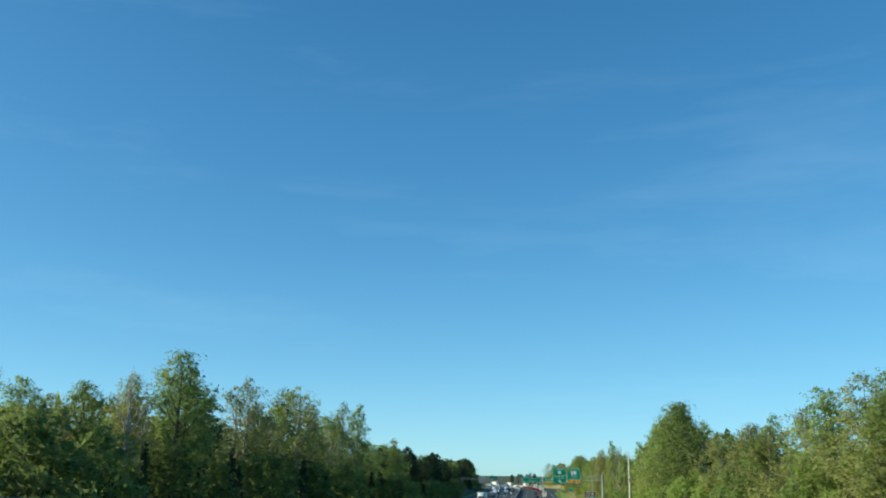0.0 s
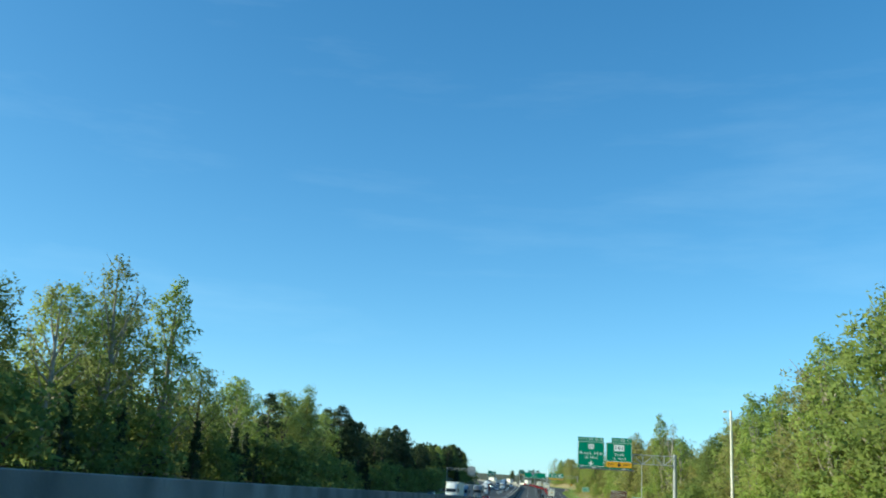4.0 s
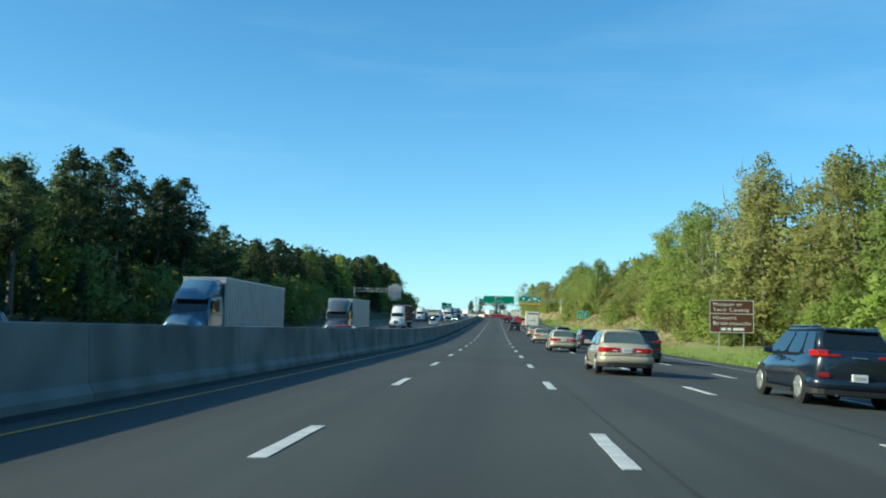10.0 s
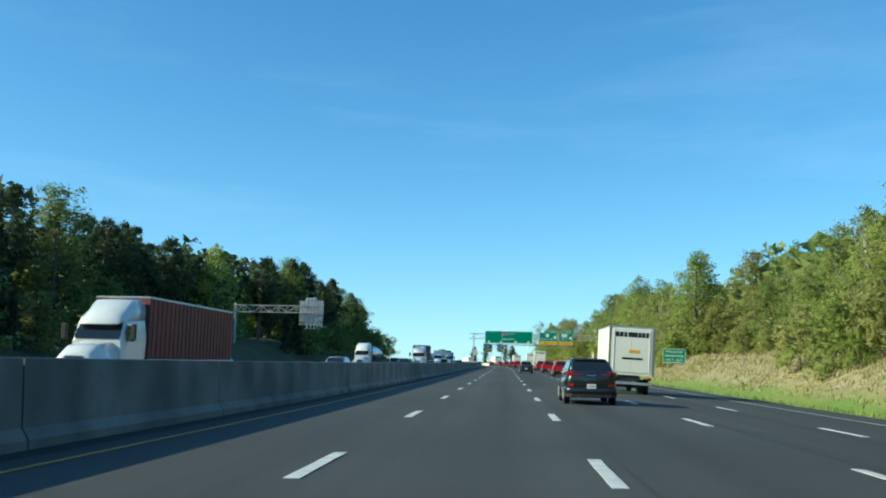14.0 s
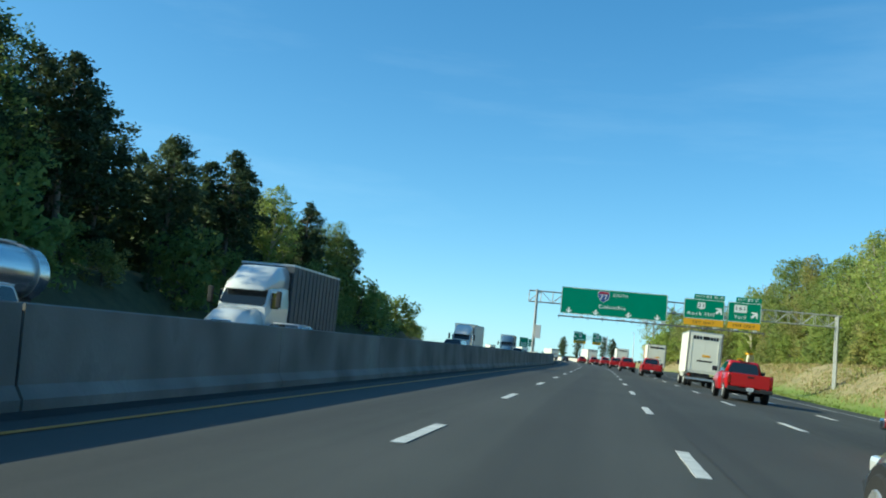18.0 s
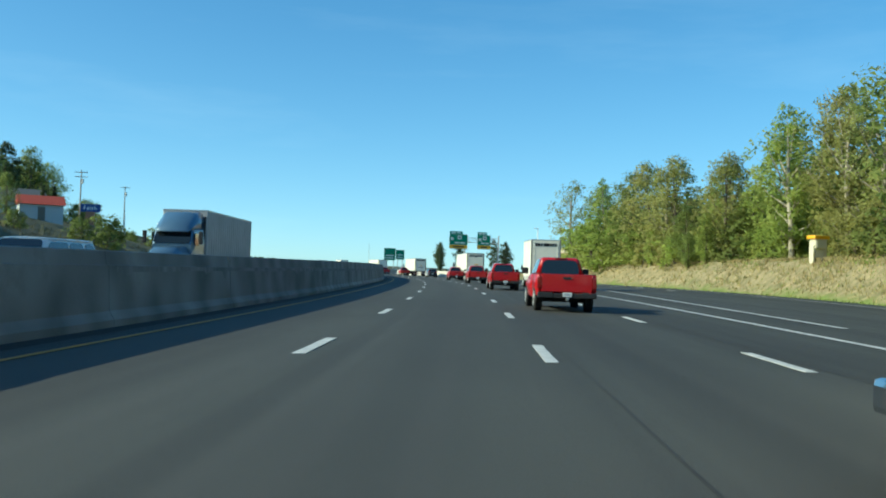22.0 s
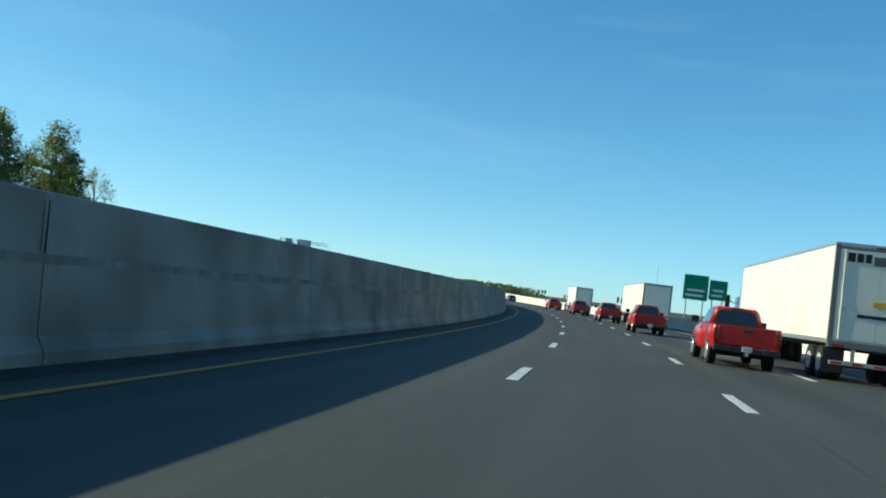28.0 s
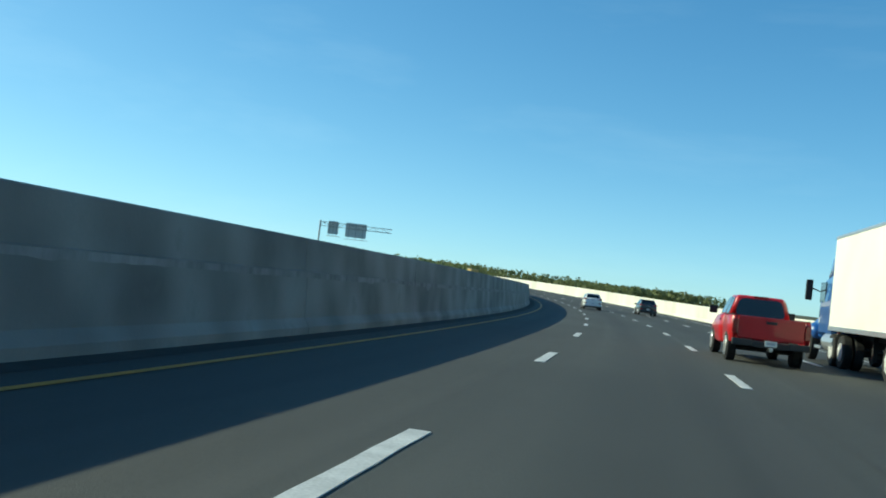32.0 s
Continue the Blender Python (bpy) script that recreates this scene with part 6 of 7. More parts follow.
    edge = [(h * f, y0 + dy) for dy, f in back]
    edge = [(-x, y) for x, y in edge[::-1]] + [(-h * 0.35, y0 - 0.015), (h * 0.35, y0 - 0.015)] + edge
    part("rear_bumper", wrap(edge, 0.36, 0.60, 0.045, 0.1, 0.05), colour, t, smooth=True)
    part("rear_valance", wrap(edge, 0.24, 0.40, 0.02, 0.1, 0.03), BLACK_TRIM, t)
    part("front_bumper", box(-h * 0.78, h * 0.78, y1 - 0.2, y1 + 0.06, 0.26, 0.50, 0.06), colour, t)
    part("grille", box(-h * 0.40, h * 0.40, y1 - 0.03, y1 + 0.025, belt - 0.46, belt - 0.33, 0.02), BLACK_TRIM, t)
    pz = 0.79 if sed else 0.64
    pl = part("number_plate", box(-0.155, 0.155, y0 - 0.075 if not sed else y0 - 0.03, y0 - 0.0, pz - 0.08, pz + 0.08, 0.005), PLATE, t)
    part("plate_bars", box(-0.11, 0.11, y0 - 0.080 if not sed else y0 - 0.035, y0 - 0.02, pz - 0.03, pz + 0.03), PLATE_BAR, pl)
    if sed:
        part("boot_lid_seam", box(-h * 0.80, h * 0.80, y0 - 0.006, y0 + 0.02, 0.615, 0.63), BLACK_TRIM, t)
    else:
        part("tailgate_trim", box(-0.16, 0.16, y0 - 0.03, y0 + 0.03, belt - 0.02, belt + 0.02, 0.01), CHROME if colour is not CAR_WHITE else BLACK_TRIM, t)
        part("rear_spoiler", box(-wt * 0.88, wt * 0.88, yt0 - 0.13, yt0 + 0.10, zt - 0.035, zt + 0.012, 0.02), colour, t)
    part("exhaust_pipe", rod((-h * 0.5, y0 - 0.05, 0.26), (-h * 0.5, y0 + 0.2, 0.26), 0.03, sides=10), CHROME, t)
    return t


def pickup(m, colour, label, group="", away=True):
    t = thing("pickup_truck", m, label, "pickup truck", group)
    L, h, H, belt, r = 5.85, 1.0, 1.89, 1.24, 0.40
    y0, y1, yc = -L / 2, L / 2, -0.75    # yc: back of the cab
    part("body", loft([(yc - 0.02, 0.44, belt, h * 0.94, h, h * 0.96, 0.05), (0.6, 0.40, belt, h * 0.95, h, h * 0.95, 0.05), (y1 - 1.5, 0.40, belt + 0.01, h * 0.95, h, h * 0.94, 0.06), (y1 - 0.4, 0.42, belt - 0.05, h * 0.95, h * 0.98, h * 0.88, 0.09), (y1, 0.5, belt - 0.16, h * 0.86, h * 0.9, h * 0.78, 0.09)]), colour, t, smooth=True)
    # open bed
    for sx in (-1, 1):
        part("bed_side", loft([(y0 + 0.03, 0.55, belt + 0.01, 0.055, 0.075, 0.06, 0.02), (y0 + 1.1, 0.52, belt + 0.01, 0.055, 0.085, 0.06, 0.02), (yc - 0.03, 0.52, belt + 0.01, 0.055, 0.08, 0.06, 0.02)]), colour, t, smooth=True, m=pose(sx * (h - 0.08), 0, 0))
        part("bed_rail", box(sx * (h - 0.09) - 0.06, sx * (h - 0.09) + 0.06, y0 + 0.03, yc - 0.05, belt + 0.02, belt + 0.05, 0.01), BLACK_TRIM, t)
        part("tail_light", box(sx * (h - 0.085) - 0.075, sx * (h - 0.085) + 0.075, y0 - 0.01, y0 + 0.1, 0.78, 1.17, 0.025), TAIL_RED, t)
        part("headlight", box(sx * 0.70 - 0.18, sx * 0.70 + 0.18, y1 - 0.2, y1 + 0.01, 0.80, 1.04, 0.04), LAMP_CLEAR, t)
        for wy in (y0 + 1.15, y1 - 0.95):
            part("wheel_arch", wheel_disc(r + 0.07, 0.06, 24, 0.01), BLACK_TRIM, t, m=pose(sx * (h - 0.045), wy, r + 0.02))
            wheel(t, sx * (h - 0.13), wy, r, 0.27, ALLOY)
        part("door_mirror", box(-0.12, 0.12, -0.06, 0.08, -0.11, 0.12, 0.03), BLACK_TRIM, t, m=pose(sx * (h + 0.13), 0.95, belt + 0.12))
        part("door_handle", box(sx * h - 0.02, sx * h + 0.015, 0.0, 0.2, belt - 0.17, belt - 0.13, 0.006), BLACK_TRIM, t)
        part("bumper_end", box(sx * 0.72 - 0.26, sx * 0.72 + 0.26, y0 - 0.15, y0 + 0.05, 0.48, 0.66, 0.03), BUMPER_SHADE, t)
    part("tailgate", box(-h + 0.16, h - 0.16, y0, y0 + 0.07, 0.68, belt + 0.03, 0.02), colour, t)
    part("tailgate_handle", box(-0.14, 0.14, y0 - 0.02, y0 + 0.03, 1.10, 1.18, 0.01), BLACK_TRIM, t)
    part("bed_floor", box(-h + 0.16, h - 0.16, y0 + 0.05, yc, 0.56, 0.60), BLACK_TRIM, t)
    part("bumper_step", box(-0.46, 0.46, y0 - 0.14, y0 + 0.04, 0.47, 0.62, 0.02), BLACK_TRIM, t)
    part("tow_hitch", rod((0, y0 - 0.22, 0.42), (0, y0 + 0.2, 0.42), 0.04, sides=8, bm=box(-0.05, 0.05, y0 - 0.26, y0 - 0.16, 0.42, 0.50, 0.015)), ALU, t)
    pl = part("number_plate", box(-0.155, 0.155, y0 - 0.16, y0 - 0.12, 0.52, 0.67, 0.005), PLATE, t)
    part("plate_bars", box(-0.11, 0.11, y0 - 0.165, y0 - 0.13, 0.565, 0.625), PLATE_BAR, pl)
    part("rear_axle", rod((-0.8, y0 + 1.15, 0.38), (0.8, y0 + 1.15, 0.38), 0.07, sides=8), BLACK_TRIM, t)
    wb, wt, zb, zt, yb0, yt0, yt1, yb1 = h * 0.86, h * 0.66, belt - 0.02, H - 0.03, yc, yc + 0.12, 0.75, 1.55
    A = {"lb0": (-wb, yb0, zb), "rb0": (wb, yb0, zb), "lt0": (-wt, yt0, zt), "rt0": (wt, yt0, zt), "lb1": (-wb, yb1, zb), "rb1": (wb, yb1, zb), "lt1": (-wt, yt1, zt), "rt1": (wt, yt1, zt)}
    A = {k: Vector(v) for k, v in A.items()}
    bm = bmesh.new()
    v = {k: bm.verts.new(p) for k, p in A.items()}
    for f in (("lb0", "rb0", "rt0", "lt0"), ("rb1", "lb1", "lt1", "rt1"), ("rb0", "rb1", "rt1", "rt0"), ("lb1", "lb0", "lt0", "lt1"), ("lt0", "rt0", "rt1", "lt1"), ("lb0", "lb1", "rb1", "rb0")):
        bm.faces.new([v[k] for k in f])
    bmesh.ops.bevel(bm, geom=[e for e in bm.edges if max(a.co.z for a in e.verts) > zt - 0.01], offset=0.11, segments=4, affect="EDGES", profile=0.5)
    bmesh.ops.recalc_face_normals(bm, faces=bm.faces)
    part("cabin", bm, colour, t, smooth=True)
    f = lambda a, b, c, d, u, w: A[a].lerp(A[b], u).lerp(A[d].lerp(A[c], u), w)
    part("rear_window", pane([f("lb0", "rb0", "rt0", "lt0", u, w) for u, w in ((0.08, 0.08), (0.92, 0.08), (0.92, 0.86), (0.08, 0.86))]), GLASS_DARK, t)
    part("windscreen", pane([f("rb1", "lb1", "lt1", "rt1", u, w) for u, w in ((0.06, 0.06), (0.94, 0.06), (0.94, 0.94), (0.06, 0.94))]), GLASS_DARK, t)
    for u0, u1 in ((0.06, 0.36), (0.41, 0.92)):
        part("side_window", pane([f("rb0", "rb1", "rt1", "rt0", u, w) for u, w in ((u0, 0.1), (u1, 0.1), (u1, 0.88), (u0, 0.88))]), GLASS_DARK, t)
        part("side_window", pane([f("lb1", "lb0", "lt0", "lt1", 1 - u, w) for u, w in ((u1, 0.1), (u0, 0.1), (u0, 0.88), (u1, 0.88))]), GLASS_DARK, t)
    part("third_brake_light", box(-0.2, 0.2, yt0 - 0.03, yt0 + 0.02, zt - 0.05, zt, 0.01), TAIL_RED, t)
    part("front_bumper", box(-0.95, 0.95, y1 - 0.1, y1 + 0.12, 0.45, 0.68, 0.05), CHROME, t)
    part("grille", box(-0.5, 0.5, y1 - 0.05, y1 + 0.03, 0.72, 1.0, 0.03), BLACK_TRIM, t)
    return t


def dual_wheels(t, y, r=0.5, half=1.22, rim=STEEL_WHITE):
    for sx in (-1, 1):
        wheel(t, sx * (half - 0.13), y, r, 0.26, rim, 0.55)
        wheel(t, sx * (half - 0.45), y, r, 0.26, rim, 0.55)
    part("axle", rod((-half + 0.2, y, r), (half - 0.2, y, r), 0.08, sides=8), BLACK_TRIM, t)


def trailer_parts(t, length, skin, y_front, ribbed=False, kind="box"):
    """A semitrailer under the thing t, its nose at y_front and its tail behind."""
    y1, y0 = y_front, y_front - length
    if kind == "tank":
        bm = bmesh.new()
        prof = [(0.2, y0), (0.85, y0 + 0.12), (1.06, y0 + 0.5), (1.08, y0 + length / 2), (1.06, y1 - 0.5), (0.85, y1 - 0.12), (0.2, y1)]
        rings = [[bm.verts.new((1.12 * rr * math.cos(2 * math.pi * k / 24), y, 2.35 + rr * math.sin(2 * math.pi * k / 24))) for k in range(24)] for rr, y in prof]
        for p, q in zip(rings, rings[1:]):
            for k in range(24):
                bm.faces.new((p[k], p[(k + 1) % 24], q[(k + 1) % 24], q[k]))
        bm.faces.new(rings[0][::-1]); bm.faces.new(rings[-1])
        bmesh.ops.recalc_face_normals(bm, faces=bm.faces)
        part("tank", bm, CHROME, t, "polished steel tank", smooth=True)
        for k in range(5):
            y = y0 + 1.2 + k * (length - 2.4) / 4
            part("tank_band", wheel_disc(1.10, 0.07, 28, 0.005), ALU, t, m=pose(0, y, 2.35, 0, 0, 90) @ Matrix.Diagonal((1, 1.12, 1, 1)))
        part("catwalk", box(-0.3, 0.3, y0 + 1.5, y1 - 1.5, 3.42, 3.50, 0.02), ALU, t)
        part("tank_cradle", box(-0.5, 0.5, y0 + 0.4, y1 - 0.6, 1.05, 1.4, 0.03), BLACK_TRIM, t)
    else:
        part("trailer_box", box(-1.29, 1.29, y0, y1, 1.12, 4.08, 0.03), skin, t)
        part("roof_edge", box(-1.305, 1.305, y0 - 0.01, y1 + 0.01, 4.0, 4.1, 0.02), ALU if kind == "box" else skin, t)
        if ribbed:
            for sx in (-1, 1):
                bm = bmesh.new()
                for k in range(int(length / 0.55)):
                    y = y0 + 0.3 + k * 0.55
                    box(sx * 1.29 - 0.03, sx * 1.29 + 0.03, y, y + 0.2, 1.3, 3.98, 0.0, bm)
                part("side_ribs", bm, skin, t)
        for sx in (-1, 1):
            part("side_rail", box(sx * 1.29 - 0.02, sx * 1.29 + 0.02, y0, y1, 1.10, 1.24, 0.01), ALU, t)
            part("rear_door", box(sx * 0.585 - 0.58, sx * 0.585 + 0.58, y0 - 0.03, y0 + 0.02, 1.25, 3.90, 0.008), skin, t)
            part("door_bar", rod((sx * 1.02, y0 - 0.04, 1.25), (sx * 1.02, y0 - 0.04, 3.9), 0.014, sides=8), skin, t)
            part("corner_post", box(sx * 1.24 - 0.07, sx * 1.24 + 0.07, y0 - 0.035, y0 + 0.06, 1.12, 4.05, 0.015), DOOR_FRAME, t)
            part("tail_light", box(sx * 1.0 - 0.16, sx * 1.0 + 0.16, y0 - 0.06, y0 + 0.02, 1.0, 1.11, 0.015), TAIL_RED, t)
            part("mud_flap", box(sx * 0.98 - 0.3, sx * 0.98 + 0.3, y0 + 0.42, y0 + 0.44, 0.25, 0.95), BLACK_TRIM, t)
            part("guard_post", box(sx * 0.55 - 0.05, sx * 0.55 + 0.05, y0, y0 + 0.1, 0.55, 1.1, 0.01), ALU, t)
        part("underride_bar", box(-1.2, 1.2, y0 - 0.02, y0 + 0.09, 0.50, 0.62, 0.015), ALU, t)
        for k in range(4):
            part("red_tape", box(-1.15 + 0.6 * k, -0.85 + 0.6 * k, y0 - 0.026, y0 - 0.018, 0.525, 0.595), TAPE_RED, t)
        part("rear_sill", box(-1.29, 1.29, y0 - 0.04, y0 + 0.15, 1.0, 1.2, 0.02), DOOR_FRAME, t)
        part("header", box(-1.17, 1.17, y0 - 0.034, y0 + 0.02, 3.91, 3.99, 0.01), DOOR_FRAME, t)
        part("header_light", box(-0.2, 0.2, y0 - 0.04, y0, 3.98, 4.03), TAIL_RED, t)
    part("frame_rail", box(-0.55, 0.55, y0 + 0.3, y1 - 1.0, 0.92, 1.12, 0.02), BLACK_TRIM, t)
    for y in (y0 + 1.1, y0 + 2.35):
        dual_wheels(t, y)
    for sx in (-1, 1):
        part("landing_leg", box(sx * 0.6 - 0.06, sx * 0.6 + 0.06, y1 - 3.0, y1 - 2.85, 0.35, 1.1, 0.01), BLACK_TRIM, t)


def tractor_parts(t, colour, y_back, sleeper=True, nose="long"):
    """A conventional tractor unit, its back at y_back."""
    yb = y_back
    c0, c1 = yb + 2.2, yb + (4.6 if sleeper else 3.7)    # cab from c0 to c1
    n1 = c1 + (1.9 if nose == "long" else 1.4)
    part("chassis", box(-0.5, 0.5, yb, n1 - 0.2, 0.70, 0.98, 0.03), BLACK_TRIM, t)
    part("fifth_wheel", box(-0.5, 0.5, yb + 0.6, yb + 1.5, 0.98, 1.12, 0.03), BLACK_TRIM, t)
    part("cab", loft([(c0, 0.9, 3.05, 1.18, 1.22, 1.15, 0.1), (c1 - 0.5, 0.9, 2.85, 1.16, 1.20, 1.08, 0.1), (c1, 0.9, 2.05, 1.10, 1.12, 1.05, 0.08)]), colour, t, smooth=False)
    part("roof_fairing", loft([(c0 + 0.02, 2.9, 3.95, 1.14, 1.16, 1.02, 0.12), (c0 + 0.9, 2.85, 3.85, 1.12, 1.13, 0.95, 0.14), (c1 - 0.5, 2.8, 3.2, 1.02, 1.0, 0.8, 0.12), (c1 - 0.1, 2.7, 2.8, 0.9, 0.85, 0.7, 0.04)]), colour, t, smooth=True)
    part("bonnet", loft([(c1 - 0.05, 0.75, 1.95, 1.02, 1.04, 0.84, 0.12), (n1 - 0.6, 0.7, 1.78, 1.0, 1.02, 0.74, 0.14), (n1 - 0.05, 0.66, 1.5, 0.9, 0.9, 0.62, 0.12), (n1, 0.7, 1.35, 0.8, 0.8, 0.55, 0.1)]), colour, t, smooth=True)
    wz = pane([(1.02, c1 + 0.012, 2.08), (-1.02, c1 + 0.012, 2.08), (-0.95, c1 - 0.46, 2.80), (0.95, c1 - 0.46, 2.80)])
    part("windscreen", wz, GLASS_DARK, t)
    for sx in (-1, 1):
        part("side_window", box(sx * 1.19 - 0.02, sx * 1.19 + 0.02, c1 - 1.15, c1 - 0.35, 2.0, 2.68, 0.01), GLASS_DARK, t)
        part("fuel_tank", rod((sx * 0.95, c0 - 0.6, 0.72), (sx * 0.95, c0 + 1.0, 0.72), 0.31, sides=16), ALU, t)
        arm = part("mirror_arm", rod((sx * 1.15, c1 - 0.3, 2.35), (sx * 1.55, c1 - 0.2, 2.5), 0.02, sides=6), BLACK_TRIM, t)
        part("mirror", box(sx * 1.55 - 0.11, sx * 1.55 + 0.11, c1 - 0.26, c1 - 0.12, 2.05, 2.75, 0.04), BLACK_TRIM, t)
        part("mudguard", loft([(n1 - 1.55, 0.75, 1.18, 0.17, 0.19, 0.15, 0.06), (n1 - 0.95, 0.9, 1.30, 0.17, 0.2, 0.15, 0.06), (n1 - 0.3, 0.7, 1.12, 0.15, 0.17, 0.13, 0.06)]), colour, t, smooth=True, m=pose(sx * 1.03, 0, 0))
        wheel(t, sx * 1.06, n1 - 0.95, 0.5, 0.28, STEEL_WHITE, 0.6)
        part("headlight", box(sx * 0.78 - 0.16, sx * 0.78 + 0.16, n1 - 0.25, n1 - 0.02, 0.88, 1.12, 0.04), LAMP_CLEAR, t)
        part("step", box(sx * 1.12 - 0.1, sx * 1.12 + 0.1, c1 - 1.2, c1 - 0.2, 0.45, 0.55, 0.02), ALU, t)
        part("cab_extender", box(sx * 1.17 - 0.02, sx * 1.17 + 0.02, c0 - 0.45, c0 + 0.05, 1.1, 3.7, 0.01), BLACK_TRIM, t)
        part("exhaust_stack", rod((sx * 0.98, c0 - 0.2, 0.9), (sx * 0.98, c0 - 0.2, 3.9), 0.07, sides=10), CHROME, t)
    part("grille", box(-0.42, 0.42, n1 - 0.1, n1 + 0.03, 0.82, 1.36, 0.04), CHROME, t)
    part("front_bumper", box(-1.15, 1.15, n1 - 0.25, n1 + 0.12, 0.38, 0.68, 0.06), CHROME, t)
    for y in (yb + 0.55, yb + 1.85):
        dual_wheels(t, y)


def semi(m, cab, skin, label, group="", length=15.2, ribbed=False, kind="box", nose="long", lettering=False):
    """Tractor and trailer, front towards +y; the trailer's tail is at y = 0."""
    t = thing("semi_truck", m, label, "truck", group)
    trailer_parts(t, length, skin, length, ribbed, kind)
    tractor_parts(t, cab, length - 2.1, nose=nose)
    if lettering:
        for k, (x0, x1, z) in enumerate(((-0.95, -0.75, 3.68), (-0.70, -0.52, 3.68), (-0.46, -0.30, 3.68), (-0.22, 0.30, 3.62), (0.36, 0.52, 3.68), (0.58, 0.74, 3.68), (0.80, 0.96, 3.68))):
            part("lettering_bar", box(x0, x1, -0.045, -0.03, z - 0.13, z + 0.13), SIGN_BLACK if k != 3 else CAR_GREY, t)
        part("yellow_label", box(-0.15, 0.42, -0.045, -0.03, 2.28, 2.44), SIGN_YELLOW, t)
        part("dark_label", box(-0.55, 0.62, -0.045, -0.03, 1.93, 2.03), SIGN_BLACK, t)
        part("placard", box(-0.14, 0.14, -0.045, -0.03, -0.14, 0.14), SIGN_BACK, t, m=pose(-0.82, 0, 2.12, 0, 45, 0))
    return t


def box_truck(m, skin, cab, label, group="", length=6.0, tall=3.5, lettering=False):
    t = thing("box_truck", m, label, "truck", group)
    part("cargo_box", box(-1.2, 1.2, 0, length, 1.0, tall, 0.03), skin, t)
    part("roof_edge", box(-1.215, 1.215, -0.012, length + 0.012, tall - 0.07, tall + 0.012, 0.015), ALU, t)
    part("cab", loft([(length + 0.1, 0.6, 2.35, 1.0, 1.03, 0.95, 0.1), (length + 1.2, 0.6, 2.2, 1.0, 1.02, 0.88, 0.12), (length + 1.6, 0.6, 1.4, 0.98, 0.99, 0.9, 0.1), (length + 2.3, 0.6, 1.15, 0.9, 0.92, 0.75, 0.1)]), cab, t, smooth=True)
    part("windscreen", pane([(0.85, length + 1.62, 1.42), (-0.85, length + 1.62, 1.42), (-0.78, length + 1.24, 2.12), (0.78, length + 1.24, 2.12)]), GLASS_DARK, t)
    if lettering:
        for sx in (-1, 1):
            part("rear_door", box(sx * 0.545 - 0.54, sx * 0.545 + 0.54, -0.03, 0.02, 1.15, tall - 0.12, 0.015), skin, t)
            part("door_bar", rod((sx * 0.95, -0.04, 1.15), (sx * 0.95, -0.04, tall - 0.15), 0.014, sides=8), skin, t)
            part("corner_post", box(sx * 1.17 - 0.05, sx * 1.17 + 0.05, -0.035, 0.06, 1.0, tall - 0.02, 0.012), DOOR_FRAME, t)
        for x0, x1 in ((-0.88, -0.70), (-0.65, -0.48), (-0.42, -0.28), (-0.2, 0.28), (0.33, 0.48), (0.53, 0.68), (0.74, 0.88)):
            part("lettering_bar", box(x0, x1, -0.045, -0.03, tall - 0.55, tall - 0.30), SIGN_BLACK, t)
        part("yellow_label", box(-0.15, 0.42, -0.045, -0.03, 2.2, 2.36), SIGN_YELLOW, t)
        part("dark_label", box(-0.5, 0.58, -0.045, -0.03, 1.85, 1.95), SIGN_BLACK, t)
    else:
        part("roll_door", box(-1.05, 1.05, -0.02, 0.02, 1.12, tall - 0.2, 0.01), skin, t)
    part("rear_bumper", box(-1.15, 1.15, -0.05, 0.1, 0.5, 0.65, 0.02), ALU, t)
    part("frame_rail", box(-0.5, 0.5, 0.1, length + 0.2, 0.7, 1.0, 0.02), BLACK_TRIM, t)
    dual_wheels(t, 1.6, 0.42, 1.15)
    for sx in (-1, 1):
        wheel(t, sx * 0.92, length + 1.3, 0.42, 0.24, STEEL_WHITE, 0.6)
        part("tail_light", box(sx * 0.98 - 0.1, sx * 0.98 + 0.1, -0.03, 0.02, 0.75, 0.92, 0.01), TAIL_RED, t)
        part("mirror", box(sx * 1.2 - 0.08, sx * 1.2 + 0.08, length + 1.0, length + 1.1, 1.5, 1.9, 0.02), BLACK_TRIM, t)
    return t


# traffic on our side, copied, spaced and shortened to fit the camera's view
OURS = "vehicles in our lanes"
SUV_LABEL, SALOON_LABEL, BLACK_LABEL, PICKUP_LABEL = "dark blue sport utility car with chrome roof rails", "champagne-coloured saloon car with red tail lights lit", "black sport utility car with a white plate", "bright red pickup truck, its chrome rear bumper darkened for shade"


def repeat_in_view(first, places):
    """The vehicle first, and copies of it at the other places (s, lat) in our lanes, picked to fit the camera's view.
    """
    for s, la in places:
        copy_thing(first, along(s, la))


repeat_in_view(car(along(278.0, 8.0), CAR_NAVY, SUV_LABEL, kind="suv", group=OURS, rails=True, lit=True), [(188.0, 6.9), (217.5, 7.1), (248.4, 7.5), (305.2, 8.0), (334.2, 8.1), (362.8, 8.3), (391.6, 8.4), (420.2, 8.3)])
repeat_in_view(car(along(435.6, 5.6), CAR_GOLD, SALOON_LABEL, kind="sedan", group=OURS, lit=True), [(227.0, 4.6), (251.8, 4.3), (282.3, 4.7), (313.6, 4.9), (344.1, 4.7), (375.4, 5.0), (405.4, 5.1), (523.5, 7.3), (554.5, 8.2)])
repeat_in_view(car(along(844.5, 4.2), CAR_BLACK, BLACK_LABEL, kind="crossover", group=OURS), [(467.6, 3.6), (559.4, 3.4), (1071.2, 5.7)])
